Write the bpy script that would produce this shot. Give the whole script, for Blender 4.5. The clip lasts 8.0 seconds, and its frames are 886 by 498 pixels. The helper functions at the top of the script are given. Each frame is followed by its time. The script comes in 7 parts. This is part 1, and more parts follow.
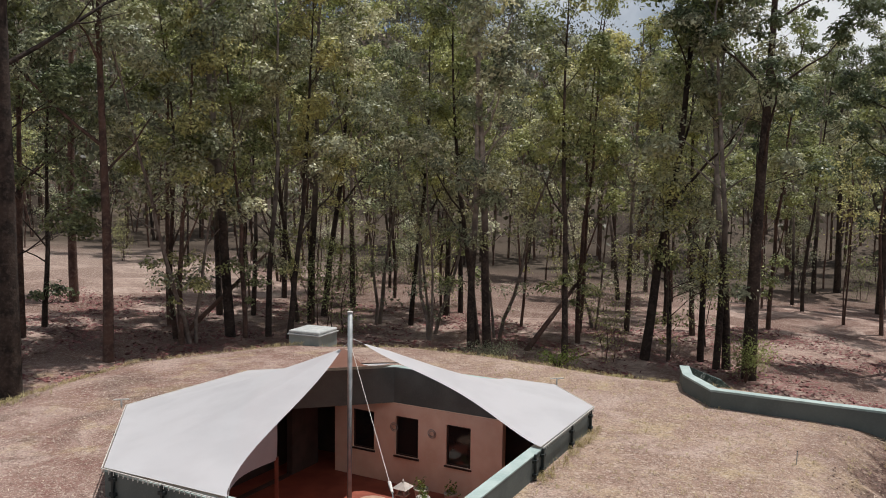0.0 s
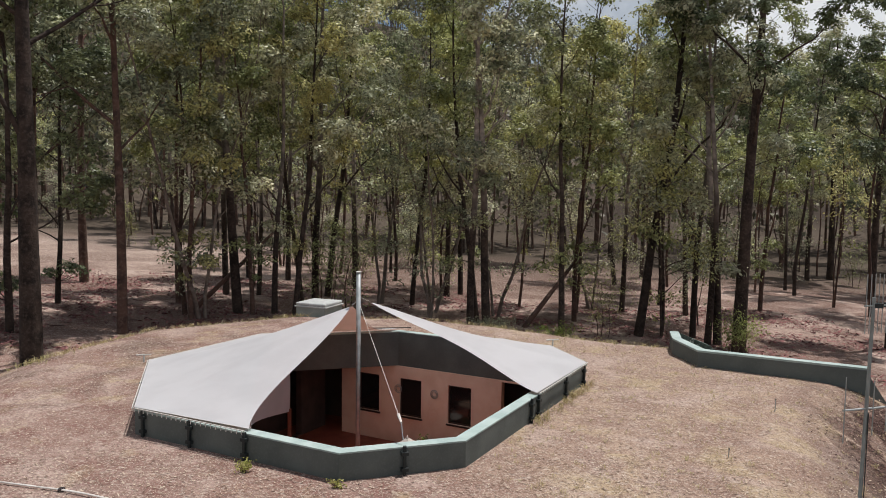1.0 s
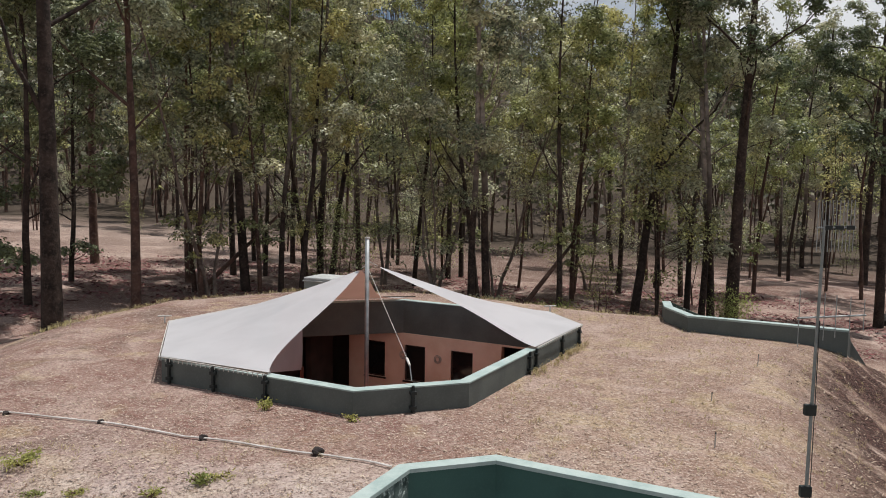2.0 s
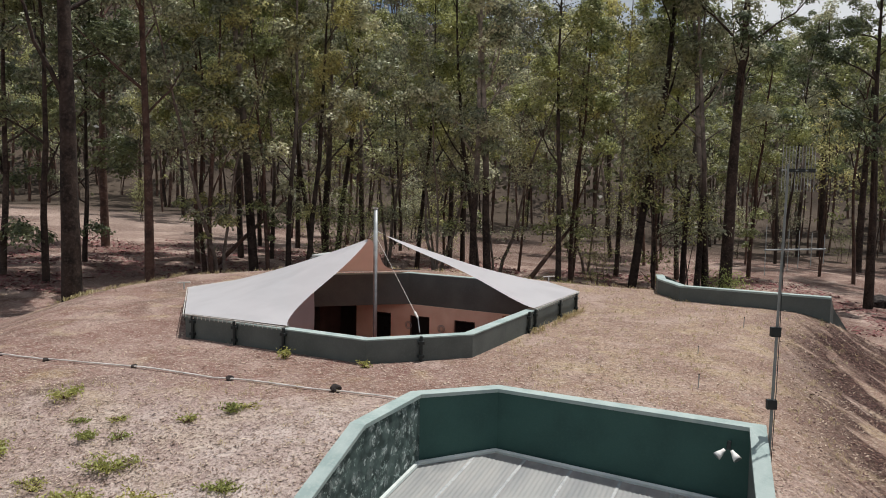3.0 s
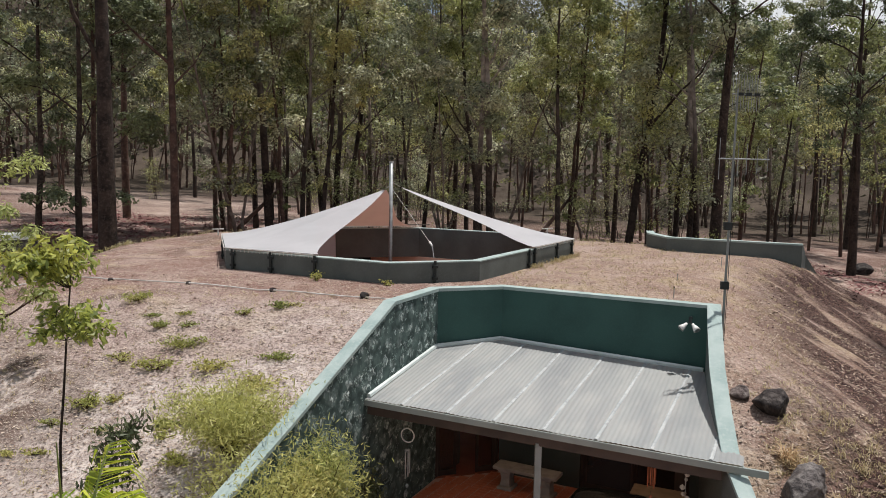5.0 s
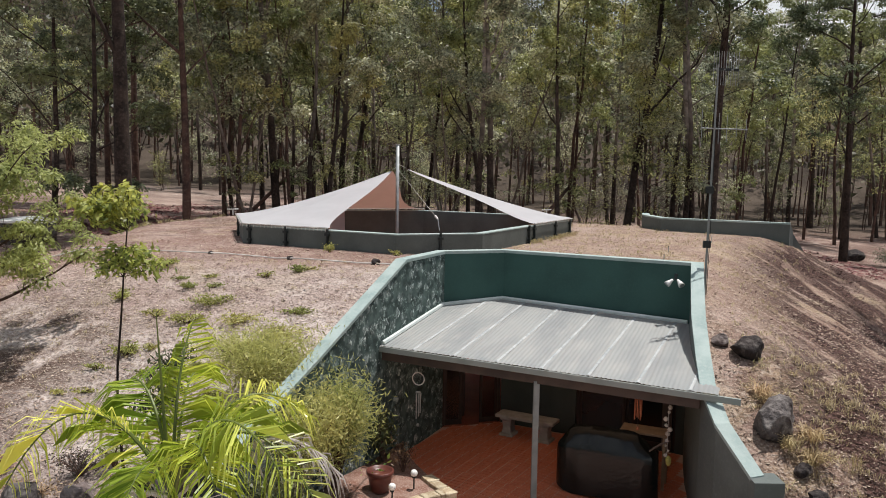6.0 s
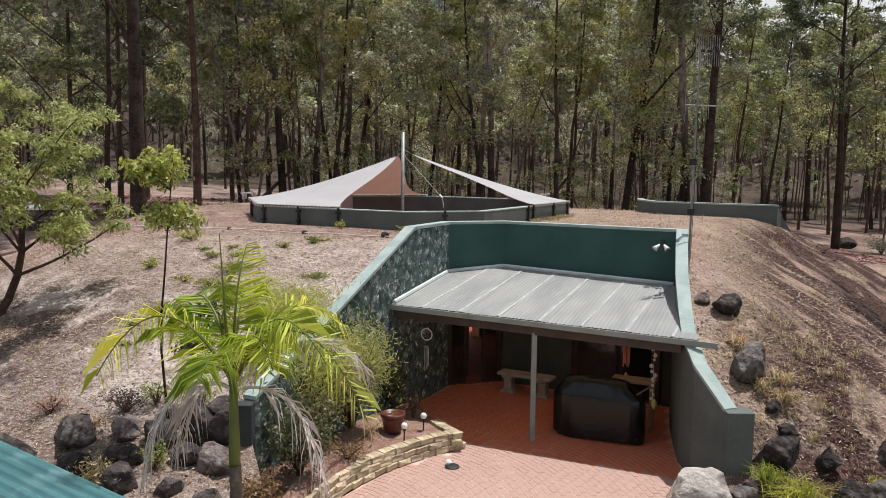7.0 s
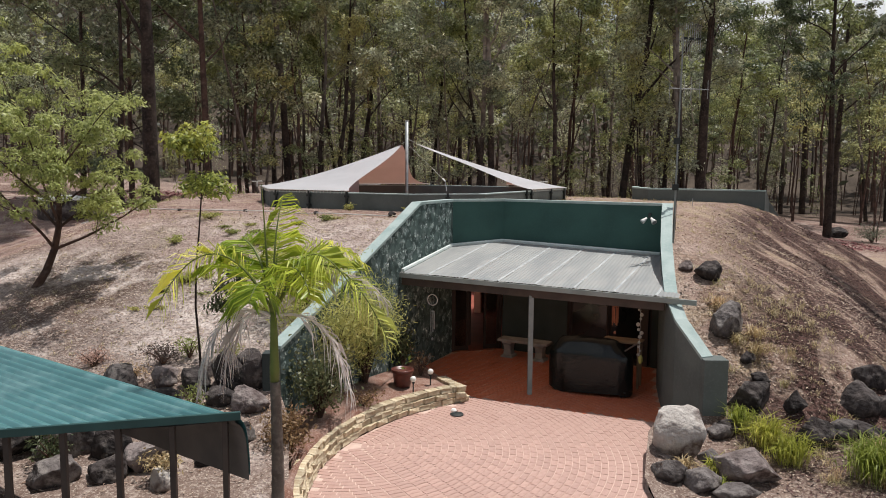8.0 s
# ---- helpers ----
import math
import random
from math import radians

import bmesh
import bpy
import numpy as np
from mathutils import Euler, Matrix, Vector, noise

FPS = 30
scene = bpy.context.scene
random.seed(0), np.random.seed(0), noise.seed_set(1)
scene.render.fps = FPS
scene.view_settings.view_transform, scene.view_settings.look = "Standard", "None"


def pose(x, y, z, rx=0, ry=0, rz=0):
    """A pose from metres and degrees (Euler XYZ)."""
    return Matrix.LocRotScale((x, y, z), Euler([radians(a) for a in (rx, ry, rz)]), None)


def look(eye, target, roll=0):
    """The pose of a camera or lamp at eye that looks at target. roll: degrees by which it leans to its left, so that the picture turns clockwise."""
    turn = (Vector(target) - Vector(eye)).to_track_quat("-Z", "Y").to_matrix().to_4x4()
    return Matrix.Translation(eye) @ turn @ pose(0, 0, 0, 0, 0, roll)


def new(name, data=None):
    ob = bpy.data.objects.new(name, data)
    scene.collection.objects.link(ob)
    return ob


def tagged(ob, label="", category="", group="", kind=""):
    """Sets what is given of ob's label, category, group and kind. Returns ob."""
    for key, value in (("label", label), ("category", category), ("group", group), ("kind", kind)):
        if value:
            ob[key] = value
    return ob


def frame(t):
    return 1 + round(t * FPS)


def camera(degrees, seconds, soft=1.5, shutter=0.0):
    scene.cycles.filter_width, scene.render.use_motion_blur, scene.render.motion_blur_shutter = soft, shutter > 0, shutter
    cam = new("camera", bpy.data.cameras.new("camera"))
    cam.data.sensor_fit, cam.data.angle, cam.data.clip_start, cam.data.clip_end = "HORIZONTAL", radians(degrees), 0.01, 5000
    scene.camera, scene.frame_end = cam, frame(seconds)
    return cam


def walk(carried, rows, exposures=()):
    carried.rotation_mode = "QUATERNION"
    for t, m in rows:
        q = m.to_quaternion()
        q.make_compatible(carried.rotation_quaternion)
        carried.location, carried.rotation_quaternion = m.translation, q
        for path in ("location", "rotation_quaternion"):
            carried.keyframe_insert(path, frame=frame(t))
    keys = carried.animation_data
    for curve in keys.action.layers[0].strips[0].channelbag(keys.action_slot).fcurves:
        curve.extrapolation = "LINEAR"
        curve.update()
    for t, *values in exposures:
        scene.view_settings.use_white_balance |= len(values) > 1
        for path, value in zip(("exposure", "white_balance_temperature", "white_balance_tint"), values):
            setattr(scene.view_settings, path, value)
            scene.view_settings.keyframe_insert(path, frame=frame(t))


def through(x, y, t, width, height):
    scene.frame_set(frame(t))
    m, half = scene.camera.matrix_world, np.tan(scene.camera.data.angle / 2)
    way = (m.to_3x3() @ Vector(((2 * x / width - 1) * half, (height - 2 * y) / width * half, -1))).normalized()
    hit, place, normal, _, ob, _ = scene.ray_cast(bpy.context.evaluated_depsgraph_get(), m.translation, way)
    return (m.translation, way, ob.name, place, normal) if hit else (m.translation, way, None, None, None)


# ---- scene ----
from mathutils import bvhtree

cam = camera(60.0, 8.0, 0.95)
# seconds, x, y, z, yaw, pitch, roll
PATH = [
    (0.0, 0.000, -0.000, 9.599, 0.13, -4.20, -0.75),
    (0.5, -0.050, -0.684, 9.219, 0.07, -4.38, -0.77),
    (1.0, -0.104, -1.365, 8.850, 0.02, -4.56, -0.79),
    (1.5, -0.161, -2.044, 8.489, -0.00, -4.74, -0.83),
    (2.0, -0.220, -2.722, 8.139, -0.02, -4.92, -0.86),
    (2.5, -0.280, -3.399, 7.798, -0.02, -5.09, -0.90),
    (3.0, -0.341, -4.076, 7.467, -0.01, -5.25, -0.93),
    (3.5, -0.403, -4.755, 7.146, 0.00, -5.41, -0.96),
    (4.0, -0.464, -5.435, 6.835, 0.02, -5.56, -0.97),
    (4.5, -0.523, -6.117, 6.534, 0.05, -5.69, -0.98),
    (5.0, -0.582, -6.803, 6.244, 0.08, -5.81, -0.97),
    (5.5, -0.637, -7.493, 5.964, 0.10, -5.91, -0.94),
    (6.0, -0.690, -8.187, 5.695, 0.13, -5.99, -0.88),
    (6.5, -0.738, -8.887, 5.437, 0.15, -6.06, -0.81),
    (7.0, -0.783, -9.593, 5.189, 0.17, -6.10, -0.70),
    (7.5, -0.822, -10.306, 4.953, 0.18, -6.11, -0.57),
    (8.0, -0.855, -11.027, 4.728, 0.18, -6.10, -0.40),
]
walk(cam, [(t, pose(x, y, z, 90 + pitch, roll, yaw)) for t, x, y, z, yaw, pitch, roll in PATH],
     [(0.0, 0.0), (1.5, -0.02), (3.5, -0.12), (4.5, -0.06), (6.5, 0.1), (8.0, 0.0)])

# ---- daylight ----
SUN_DIR = Vector((0.24, 0.185, 1.0)).normalized()
world = bpy.data.worlds.new("world")
scene.world = world
world.use_nodes = True
wt = world.node_tree
sky = wt.nodes.new("ShaderNodeTexSky")
sky.sky_type = "NISHITA"
sky.sun_disc = False
sky.sun_elevation = math.asin(SUN_DIR.z)
sky.sun_rotation = math.atan2(SUN_DIR.x, SUN_DIR.y)
sky.dust_density = 1.5
bg = wt.nodes["Background"]
bg.inputs["Strength"].default_value = 0.06
# broken white cloud over the blue
w_tc = wt.nodes.new("ShaderNodeTexCoord")
w_no = wt.nodes.new("ShaderNodeTexNoise")
w_no.inputs["Scale"].default_value = 3.2
w_no.inputs["Detail"].default_value = 7
w_ra = wt.nodes.new("ShaderNodeMapRange")
w_ra.inputs["From Min"].default_value = 0.44
w_ra.inputs["From Max"].default_value = 0.6
w_mx = wt.nodes.new("ShaderNodeMix")
w_mx.data_type = "RGBA"
w_mx.inputs["B"].default_value = (12.5, 12.8, 13.2, 1)
wt.links.new(w_tc.outputs["Generated"], w_no.inputs["Vector"])
wt.links.new(w_no.outputs["Fac"], w_ra.inputs["Value"])
w_sp = wt.nodes.new("ShaderNodeSeparateXYZ")
w_up = wt.nodes.new("ShaderNodeMapRange")
w_up.inputs["From Min"].default_value = -0.02
w_up.inputs["From Max"].default_value = 0.05
w_ml = wt.nodes.new("ShaderNodeMath")
w_ml.operation = "MULTIPLY"
wt.links.new(w_tc.outputs["Generated"], w_sp.inputs["Vector"])
wt.links.new(w_sp.outputs["Z"], w_up.inputs["Value"])
wt.links.new(w_ra.outputs["Result"], w_ml.inputs[0])
wt.links.new(w_up.outputs["Result"], w_ml.inputs[1])
wt.links.new(w_ml.outputs[0], w_mx.inputs["Factor"])
wt.links.new(sky.outputs["Color"], w_mx.inputs["A"])
wt.links.new(w_mx.outputs["Result"], bg.inputs["Color"])
sun = new("sun", bpy.data.lights.new("sun", "SUN"))
sun.data.energy = 4.4
sun.data.angle = radians(0.55)
sun.data.color = (1.0, 0.96, 0.92)
sun.matrix_world = look(SUN_DIR * 80, (0, 0, 0))

# ---- materials ----
MATS = {}


def mat(name, c1, c2=None, scale=3.0, rough=0.8, bump=0.0, bump_scale=40.0, metal=0.0, c3=None, fine=60.0, fine_amt=0.35,
        spec=0.3, through=0.0, through_tint=None, stretch=None, rand=0.0, low=0.4, high=0.62, space="Object", coat=0.0, upper=None):
    """Two-scale noise colour (c1 to c2 in patches, c3 as fine specks), with relief."""
    m = bpy.data.materials.new(name)
    m.use_nodes = True
    nt = m.node_tree
    n, l = nt.nodes, nt.links
    b = n["Principled BSDF"]
    b.inputs["Roughness"].default_value = rough
    b.inputs["Metallic"].default_value = metal
    b.inputs["Specular IOR Level"].default_value = spec
    b.inputs["Coat Weight"].default_value = coat
    c2 = c2 or tuple(v * 0.75 for v in c1)
    if space == "World":
        co = n.new("ShaderNodeNewGeometry").outputs["Position"]
    else:
        co = n.new("ShaderNodeTexCoord").outputs["Object"]
    if stretch:
        mp = n.new("ShaderNodeMapping")
        mp.vector_type = "TEXTURE"
        mp.inputs["Rotation"].default_value = (0, 0, stretch[0])
        mp.inputs["Scale"].default_value = (1, stretch[1], 1)
        l.new(co, mp.inputs["Vector"])
        co = mp.outputs["Vector"]

    def noise_at(s, detail=5.0, dist=0.0):
        x = n.new("ShaderNodeTexNoise")
        x.inputs["Scale"].default_value = s
        x.inputs["Detail"].default_value = detail
        x.inputs["Distortion"].default_value = dist
        l.new(co, x.inputs["Vector"])
        return x.outputs["Fac"]

    def ramp(v, lo, hi):
        x = n.new("ShaderNodeMapRange")
        x.inputs["From Min"].default_value = lo
        x.inputs["From Max"].default_value = hi
        l.new(v, x.inputs["Value"])
        return x.outputs["Result"]

    def mix(f, a, bb):
        x = n.new("ShaderNodeMix")
        x.data_type = "RGBA"
        for k, v in (("Factor", f), ("A", a), ("B", bb)):
            if isinstance(v, (int, float)):
                x.inputs[k].default_value = v
            elif isinstance(v, tuple):
                x.inputs[k].default_value = (*v, 1)
            else:
                l.new(v, x.inputs[k])
        return x.outputs["Result"]

    col = mix(ramp(noise_at(scale), low, high), c1, c2)
    if c3:
        f = n.new("ShaderNodeMath")
        f.operation = "MULTIPLY"
        l.new(ramp(noise_at(fine, 3.0), 0.5, 0.68), f.inputs[0])
        f.inputs[1].default_value = fine_amt
        col = mix(f.outputs[0], col, c3)
    if upper:
        # rough bark below gives way to smooth pale limbs above
        sz = n.new("ShaderNodeSeparateXYZ")
        l.new(co, sz.inputs["Vector"])
        col = mix(ramp(sz.outputs["Z"], upper[0], upper[1]), col, mix(ramp(noise_at(3.0), 0.4, 0.6), upper[2], tuple(v * 0.55 for v in upper[2])))
    if rand:
        oi = n.new("ShaderNodeObjectInfo").outputs["Random"]
        hs = n.new("ShaderNodeHueSaturation")
        l.new(col, hs.inputs["Color"])
        mr = n.new("ShaderNodeMapRange")
        mr.inputs["To Min"].default_value = 1 - rand
        mr.inputs["To Max"].default_value = 1 + rand
        l.new(oi, mr.inputs["Value"])
        l.new(mr.outputs["Result"], hs.inputs["Value"])
        col = hs.outputs["Color"]
    l.new(col, b.inputs["Base Color"])
    if bump:
        bp = n.new("ShaderNodeBump")
        bp.inputs["Strength"].default_value = 1.0
        bp.inputs["Distance"].default_value = bump
        l.new(noise_at(bump_scale, 6.0), bp.inputs["Height"])
        l.new(bp.outputs["Normal"], b.inputs["Normal"])
    if through:
        tr = n.new("ShaderNodeBsdfTranslucent")
        if through_tint:
            tr.inputs["Color"].default_value = (*through_tint, 1)
        else:
            l.new(col, tr.inputs["Color"])
        ms = n.new("ShaderNodeMixShader")
        ms.inputs["Fac"].default_value = through
        l.new(b.outputs["BSDF"], ms.inputs[1])
        l.new(tr.outputs["BSDF"], ms.inputs[2])
        l.new(ms.outputs["Shader"], n["Material Output"].inputs["Surface"])
    MATS[name] = m
    return m


def leaf_mat(name, dark, light, warm, through=0.35, rough=0.45):
    """Leaves: hue and value vary from leaf to leaf and from tree to tree."""
    m = bpy.data.materials.new(name)
    m.use_nodes = True
    n, l = m.node_tree.nodes, m.node_tree.links
    b = n["Principled BSDF"]
    b.inputs["Roughness"].default_value = rough
    b.inputs["Specular IOR Level"].default_value = 0.4
    isl = n.new("ShaderNodeNewGeometry").outputs["Random Per Island"]
    oi = n.new("ShaderNodeObjectInfo").outputs["Random"]
    co = n.new("ShaderNodeTexCoord").outputs["Object"]
    no = n.new("ShaderNodeTexNoise")
    no.inputs["Scale"].default_value = 0.45
    l.new(co, no.inputs["Vector"])
    m1 = n.new("ShaderNodeMix")
    m1.data_type = "RGBA"
    m1.inputs["A"].default_value = (*dark, 1)
    m1.inputs["B"].default_value = (*light, 1)
    l.new(isl, m1.inputs["Factor"])
    m2 = n.new("ShaderNodeMix")
    m2.data_type = "RGBA"
    m2.inputs["B"].default_value = (*warm, 1)
    mr = n.new("ShaderNodeMapRange")
    mr.inputs["From Min"].default_value = 0.48
    mr.inputs["From Max"].default_value = 0.7
    mr.inputs["To Max"].default_value = 0.7
    l.new(no.outputs["Fac"], mr.inputs["Value"])
    l.new(mr.outputs["Result"], m2.inputs["Factor"])
    l.new(m1.outputs["Result"], m2.inputs["A"])
    hs = n.new("ShaderNodeHueSaturation")
    mv = n.new("ShaderNodeMapRange")
    mv.inputs["To Min"].default_value = 0.75
    mv.inputs["To Max"].default_value = 1.35
    mh = n.new("ShaderNodeMapRange")
    mh.inputs["To Min"].default_value = 0.525
    mh.inputs["To Max"].default_value = 0.475
    l.new(oi, mh.inputs["Value"])
    l.new(mh.outputs["Result"], hs.inputs["Hue"])
    l.new(oi, mv.inputs["Value"])
    l.new(mv.outputs["Result"], hs.inputs["Value"])
    l.new(m2.outputs["Result"], hs.inputs["Color"])
    l.new(hs.outputs["Color"], b.inputs["Base Color"])
    tr = n.new("ShaderNodeBsdfTranslucent")
    l.new(hs.outputs["Color"], tr.inputs["Color"])
    ms = n.new("ShaderNodeMixShader")
    ms.inputs["Fac"].default_value = through
    l.new(b.outputs["BSDF"], ms.inputs[1])
    l.new(tr.outputs["BSDF"], ms.inputs[2])
    l.new(ms.outputs["Shader"], n["Material Output"].inputs["Surface"])
    MATS[name] = m
    return m


M_GREEN = mat("painted_render", (0.125, 0.142, 0.134), (0.097, 0.112, 0.106), 1.3, 0.75, 0.004, 55, c3=(0.17, 0.19, 0.18), fine=22, fine_amt=0.25)
M_TEAL = mat("teal_render", (0.04, 0.098, 0.085), (0.03, 0.076, 0.067), 1.1, 0.7, 0.003, 55, c3=(0.065, 0.12, 0.105), fine=25, fine_amt=0.2)
M_CAP = mat("pale_cap", (0.37, 0.445, 0.425), (0.28, 0.36, 0.345), 2.2, 0.75, 0.003, 60, c3=(0.42, 0.48, 0.46), fine=18, fine_amt=0.4)
M_PINK = mat("pink_masonry", (0.85, 0.67, 0.54), (0.77, 0.57, 0.44), 1.5, 0.85, 0.004, 45, c3=(0.86, 0.74, 0.65), fine=12, fine_amt=0.3)
# dark colour standing in for shade inside the house and west recess
M_SHADED = mat("shaded_interior", (0.10, 0.075, 0.065), (0.07, 0.055, 0.05), 1.5, 0.9)
M_REDFLOOR = mat("red_floor", (0.30, 0.085, 0.055), (0.22, 0.06, 0.04), 1.8, 0.55, 0.002, 40, c3=(0.38, 0.15, 0.10), fine=30)
M_ROOF = mat("weathered_roof_sheet", (0.375, 0.387, 0.377), (0.30, 0.315, 0.317), 1.6, 0.6, 0.0, 30, c3=(0.43, 0.43, 0.41), fine=5, fine_amt=0.6, spec=0.4, stretch=(radians(-24), 4.0), through=0.19, through_tint=(0.95, 0.64, 0.42))
M_FASCIA = mat("pale_fascia", (0.30, 0.33, 0.31), (0.24, 0.27, 0.25), 2.0, 0.6)
M_BEAM = mat("brown_beam", (0.085, 0.062, 0.05), (0.06, 0.045, 0.038), 3.0, 0.7, 0.002, 30)
M_POST = mat("grey_post", (0.26, 0.28, 0.27), (0.2, 0.22, 0.21), 4.0, 0.55)
M_STEEL = mat("galvanised_steel", (0.42, 0.44, 0.44), (0.33, 0.35, 0.35), 6.0, 0.45, metal=0.6)
M_BLACK = mat("dark_bracket", (0.02, 0.026, 0.026), (0.03, 0.035, 0.034), 6.0, 0.6)
M_ROPE = mat("pale_rope", (0.62, 0.6, 0.56), (0.5, 0.48, 0.45), 9.0, 0.8)
M_SAIL = mat("shade_cloth", (0.505, 0.505, 0.52), (0.46, 0.46, 0.475), 0.9, 0.85, 0.0015, 220, through=0.19, through_tint=(0.64, 0.36, 0.27))
M_GLASS = mat("dark_glass", (0.012, 0.013, 0.014), (0.018, 0.018, 0.018), 1.0, 0.08, spec=0.5)
M_CLEAR = bpy.data.materials.new("clear_glass")
M_CLEAR.use_nodes = True
M_CLEAR.node_tree.nodes["Principled BSDF"].inputs["Transmission Weight"].default_value = 1.0
M_CLEAR.node_tree.nodes["Principled BSDF"].inputs["Roughness"].default_value = 0.0
M_CLEAR.node_tree.nodes["Principled BSDF"].inputs["Base Color"].default_value = (0.86, 0.9, 0.88, 1)
M_FRAME = mat("brown_frame", (0.05, 0.03, 0.024), (0.035, 0.022, 0.018), 5.0, 0.5)
M_BARK = mat("dark_bark", (0.062, 0.043, 0.034), (0.022, 0.016, 0.013), 2.0, 0.95, 0.03, 14, c3=(0.12, 0.088, 0.072), fine=9, fine_amt=0.5, rand=0.4)
M_BARK2 = mat("red_brown_bark", (0.115, 0.066, 0.05), (0.052, 0.032, 0.026), 1.6, 0.95, 0.03, 14, c3=(0.19, 0.135, 0.11), fine=8, fine_amt=0.5, rand=0.35)
M_BARKU = mat("dark_bark_pale_limbs", (0.062, 0.043, 0.034), (0.022, 0.016, 0.013), 2.0, 0.95, 0.03, 14, c3=(0.12, 0.088, 0.072), fine=9, fine_amt=0.5, rand=0.3, upper=(5.0, 9.0, (0.34, 0.29, 0.25)))
M_BARK3 = mat("pale_smooth_bark", (0.19, 0.15, 0.125), (0.11, 0.08, 0.066), 1.4, 0.85, 0.006, 14, c3=(0.30, 0.26, 0.22), fine=6, fine_amt=0.5, rand=0.25)
M_LEAF = leaf_mat("gum_leaves", (0.09, 0.10, 0.042), (0.55, 0.575, 0.255), (0.53, 0.51, 0.17), 0.37, 0.48)
M_LEAF2 = leaf_mat("grey_gum_leaves", (0.105, 0.117, 0.072), (0.59, 0.61, 0.42), (0.52, 0.51, 0.24), 0.37, 0.48)
M_LEAF3 = leaf_mat("dark_gum_leaves", (0.045, 0.058, 0.03), (0.25, 0.29, 0.145), (0.20, 0.22, 0.085), 0.32, 0.46)
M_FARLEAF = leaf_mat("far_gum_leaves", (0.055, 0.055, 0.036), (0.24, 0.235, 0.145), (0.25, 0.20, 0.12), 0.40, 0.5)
M_WILLOW = leaf_mat("fine_olive_leaves", (0.17, 0.20, 0.06), (0.54, 0.58, 0.22), (0.54, 0.55, 0.16), 0.5)
M_FRESH = leaf_mat("fresh_green_leaves", (0.08, 0.125, 0.03), (0.36, 0.43, 0.10), (0.62, 0.52, 0.09), 0.42)
M_SHRUB = leaf_mat("shrub_leaves", (0.06, 0.08, 0.035), (0.16, 0.17, 0.08), (0.20, 0.15, 0.06), 0.3)
M_FEATHER = leaf_mat("feathery_leaves", (0.22, 0.25, 0.08), (0.54, 0.56, 0.21), (0.50, 0.48, 0.16), 0.45)
M_DRYSHRUB = leaf_mat("dry_shrub_leaves", (0.16, 0.10, 0.05), (0.30, 0.20, 0.10), (0.18, 0.16, 0.06), 0.3)
M_PALM = leaf_mat("palm_leaflets", (0.26, 0.33, 0.03), (0.84, 0.86, 0.19), (0.88, 0.85, 0.36), 0.45, 0.3)
M_PALM2 = leaf_mat("young_palm_leaflets", (0.20, 0.29, 0.025), (0.58, 0.66, 0.09), (0.72, 0.72, 0.16), 0.46, 0.32)
M_DEADPALM = leaf_mat("dead_palm_leaflets", (0.52, 0.47, 0.45), (0.86, 0.81, 0.79), (0.66, 0.59, 0.56), 0.25)
M_GRASS = leaf_mat("lime_grass", (0.20, 0.23, 0.03), (0.52, 0.53, 0.11), (0.60, 0.52, 0.20), 0.4)
M_WEED = leaf_mat("sprawling_weed", (0.24, 0.26, 0.07), (0.50, 0.50, 0.17), (0.42, 0.36, 0.14), 0.4)
M_STRAW = leaf_mat("dry_grass_blades", (0.34, 0.25, 0.13), (0.56, 0.45, 0.26), (0.40, 0.36, 0.14), 0.25)
M_LITTER = leaf_mat("leaf_litter_flakes", (0.16, 0.09, 0.065), (0.56, 0.45, 0.36), (0.34, 0.21, 0.15), 0.0, 0.8)


# ---- mesh helpers ----
ORIGIN = {}


def thing(name, label, category, group="", at=(0, 0, 0), kind=""):
    """An empty at the base of a thing; its parts are given in world metres."""
    e = new(name)
    e.location = at
    e.empty_display_size = 0.2
    ORIGIN[e.name] = Vector(at)
    return tagged(e, label, category, group, kind)


def part(name, bm, material, parent=None, label="", smooth=False):
    """Links a bmesh (in world metres) as one mesh, under a thing or a part."""
    me = bpy.data.meshes.new(name)
    o = ORIGIN.get(parent.name, Vector()) if parent else Vector()
    if o.length:
        bmesh.ops.translate(bm, verts=bm.verts, vec=-o)
    bm.normal_update()
    bm.to_mesh(me)
    bm.free()
    if smooth:
        for p in me.polygons:
            p.use_smooth = True
    if material:
        me.materials.append(material)
    ob = new(name, me)
    if parent:
        ob.parent = parent
    ORIGIN[ob.name] = o
    if label:
        ob["label"] = label
    return ob


def structure(name, bm, material, label="", smooth=False, category=""):
    ob = part(name, bm, material, None, "", smooth)
    return tagged(ob, label, category or name.split("_")[0], "", "structure")


def box_into(bm, lo, hi, m=None, bevel=0.0):
    """A box from corner to corner, turned by m."""
    r = bmesh.ops.create_cube(bm, size=1.0)
    vs = r["verts"]
    c = [(a + b) / 2 for a, b in zip(lo, hi)]
    s = [abs(b - a) for a, b in zip(lo, hi)]
    for v in vs:
        v.co = Vector((v.co.x * s[0] + c[0], v.co.y * s[1] + c[1], v.co.z * s[2] + c[2]))
    if bevel:
        es = list({e for v in vs for e in v.link_edges})
        out = bmesh.ops.bevel(bm, geom=es, offset=bevel, segments=2, affect="EDGES", profile=0.6)
        vs = list({v for f in out["faces"] for v in f.verts} | {v for v in vs if v.is_valid})
    if m is not None:
        for v in vs:
            v.co = m @ v.co
    return vs


def box(lo, hi, m=None, bevel=0.0):
    bm = bmesh.new()
    box_into(bm, lo, hi, m, bevel)
    return bm


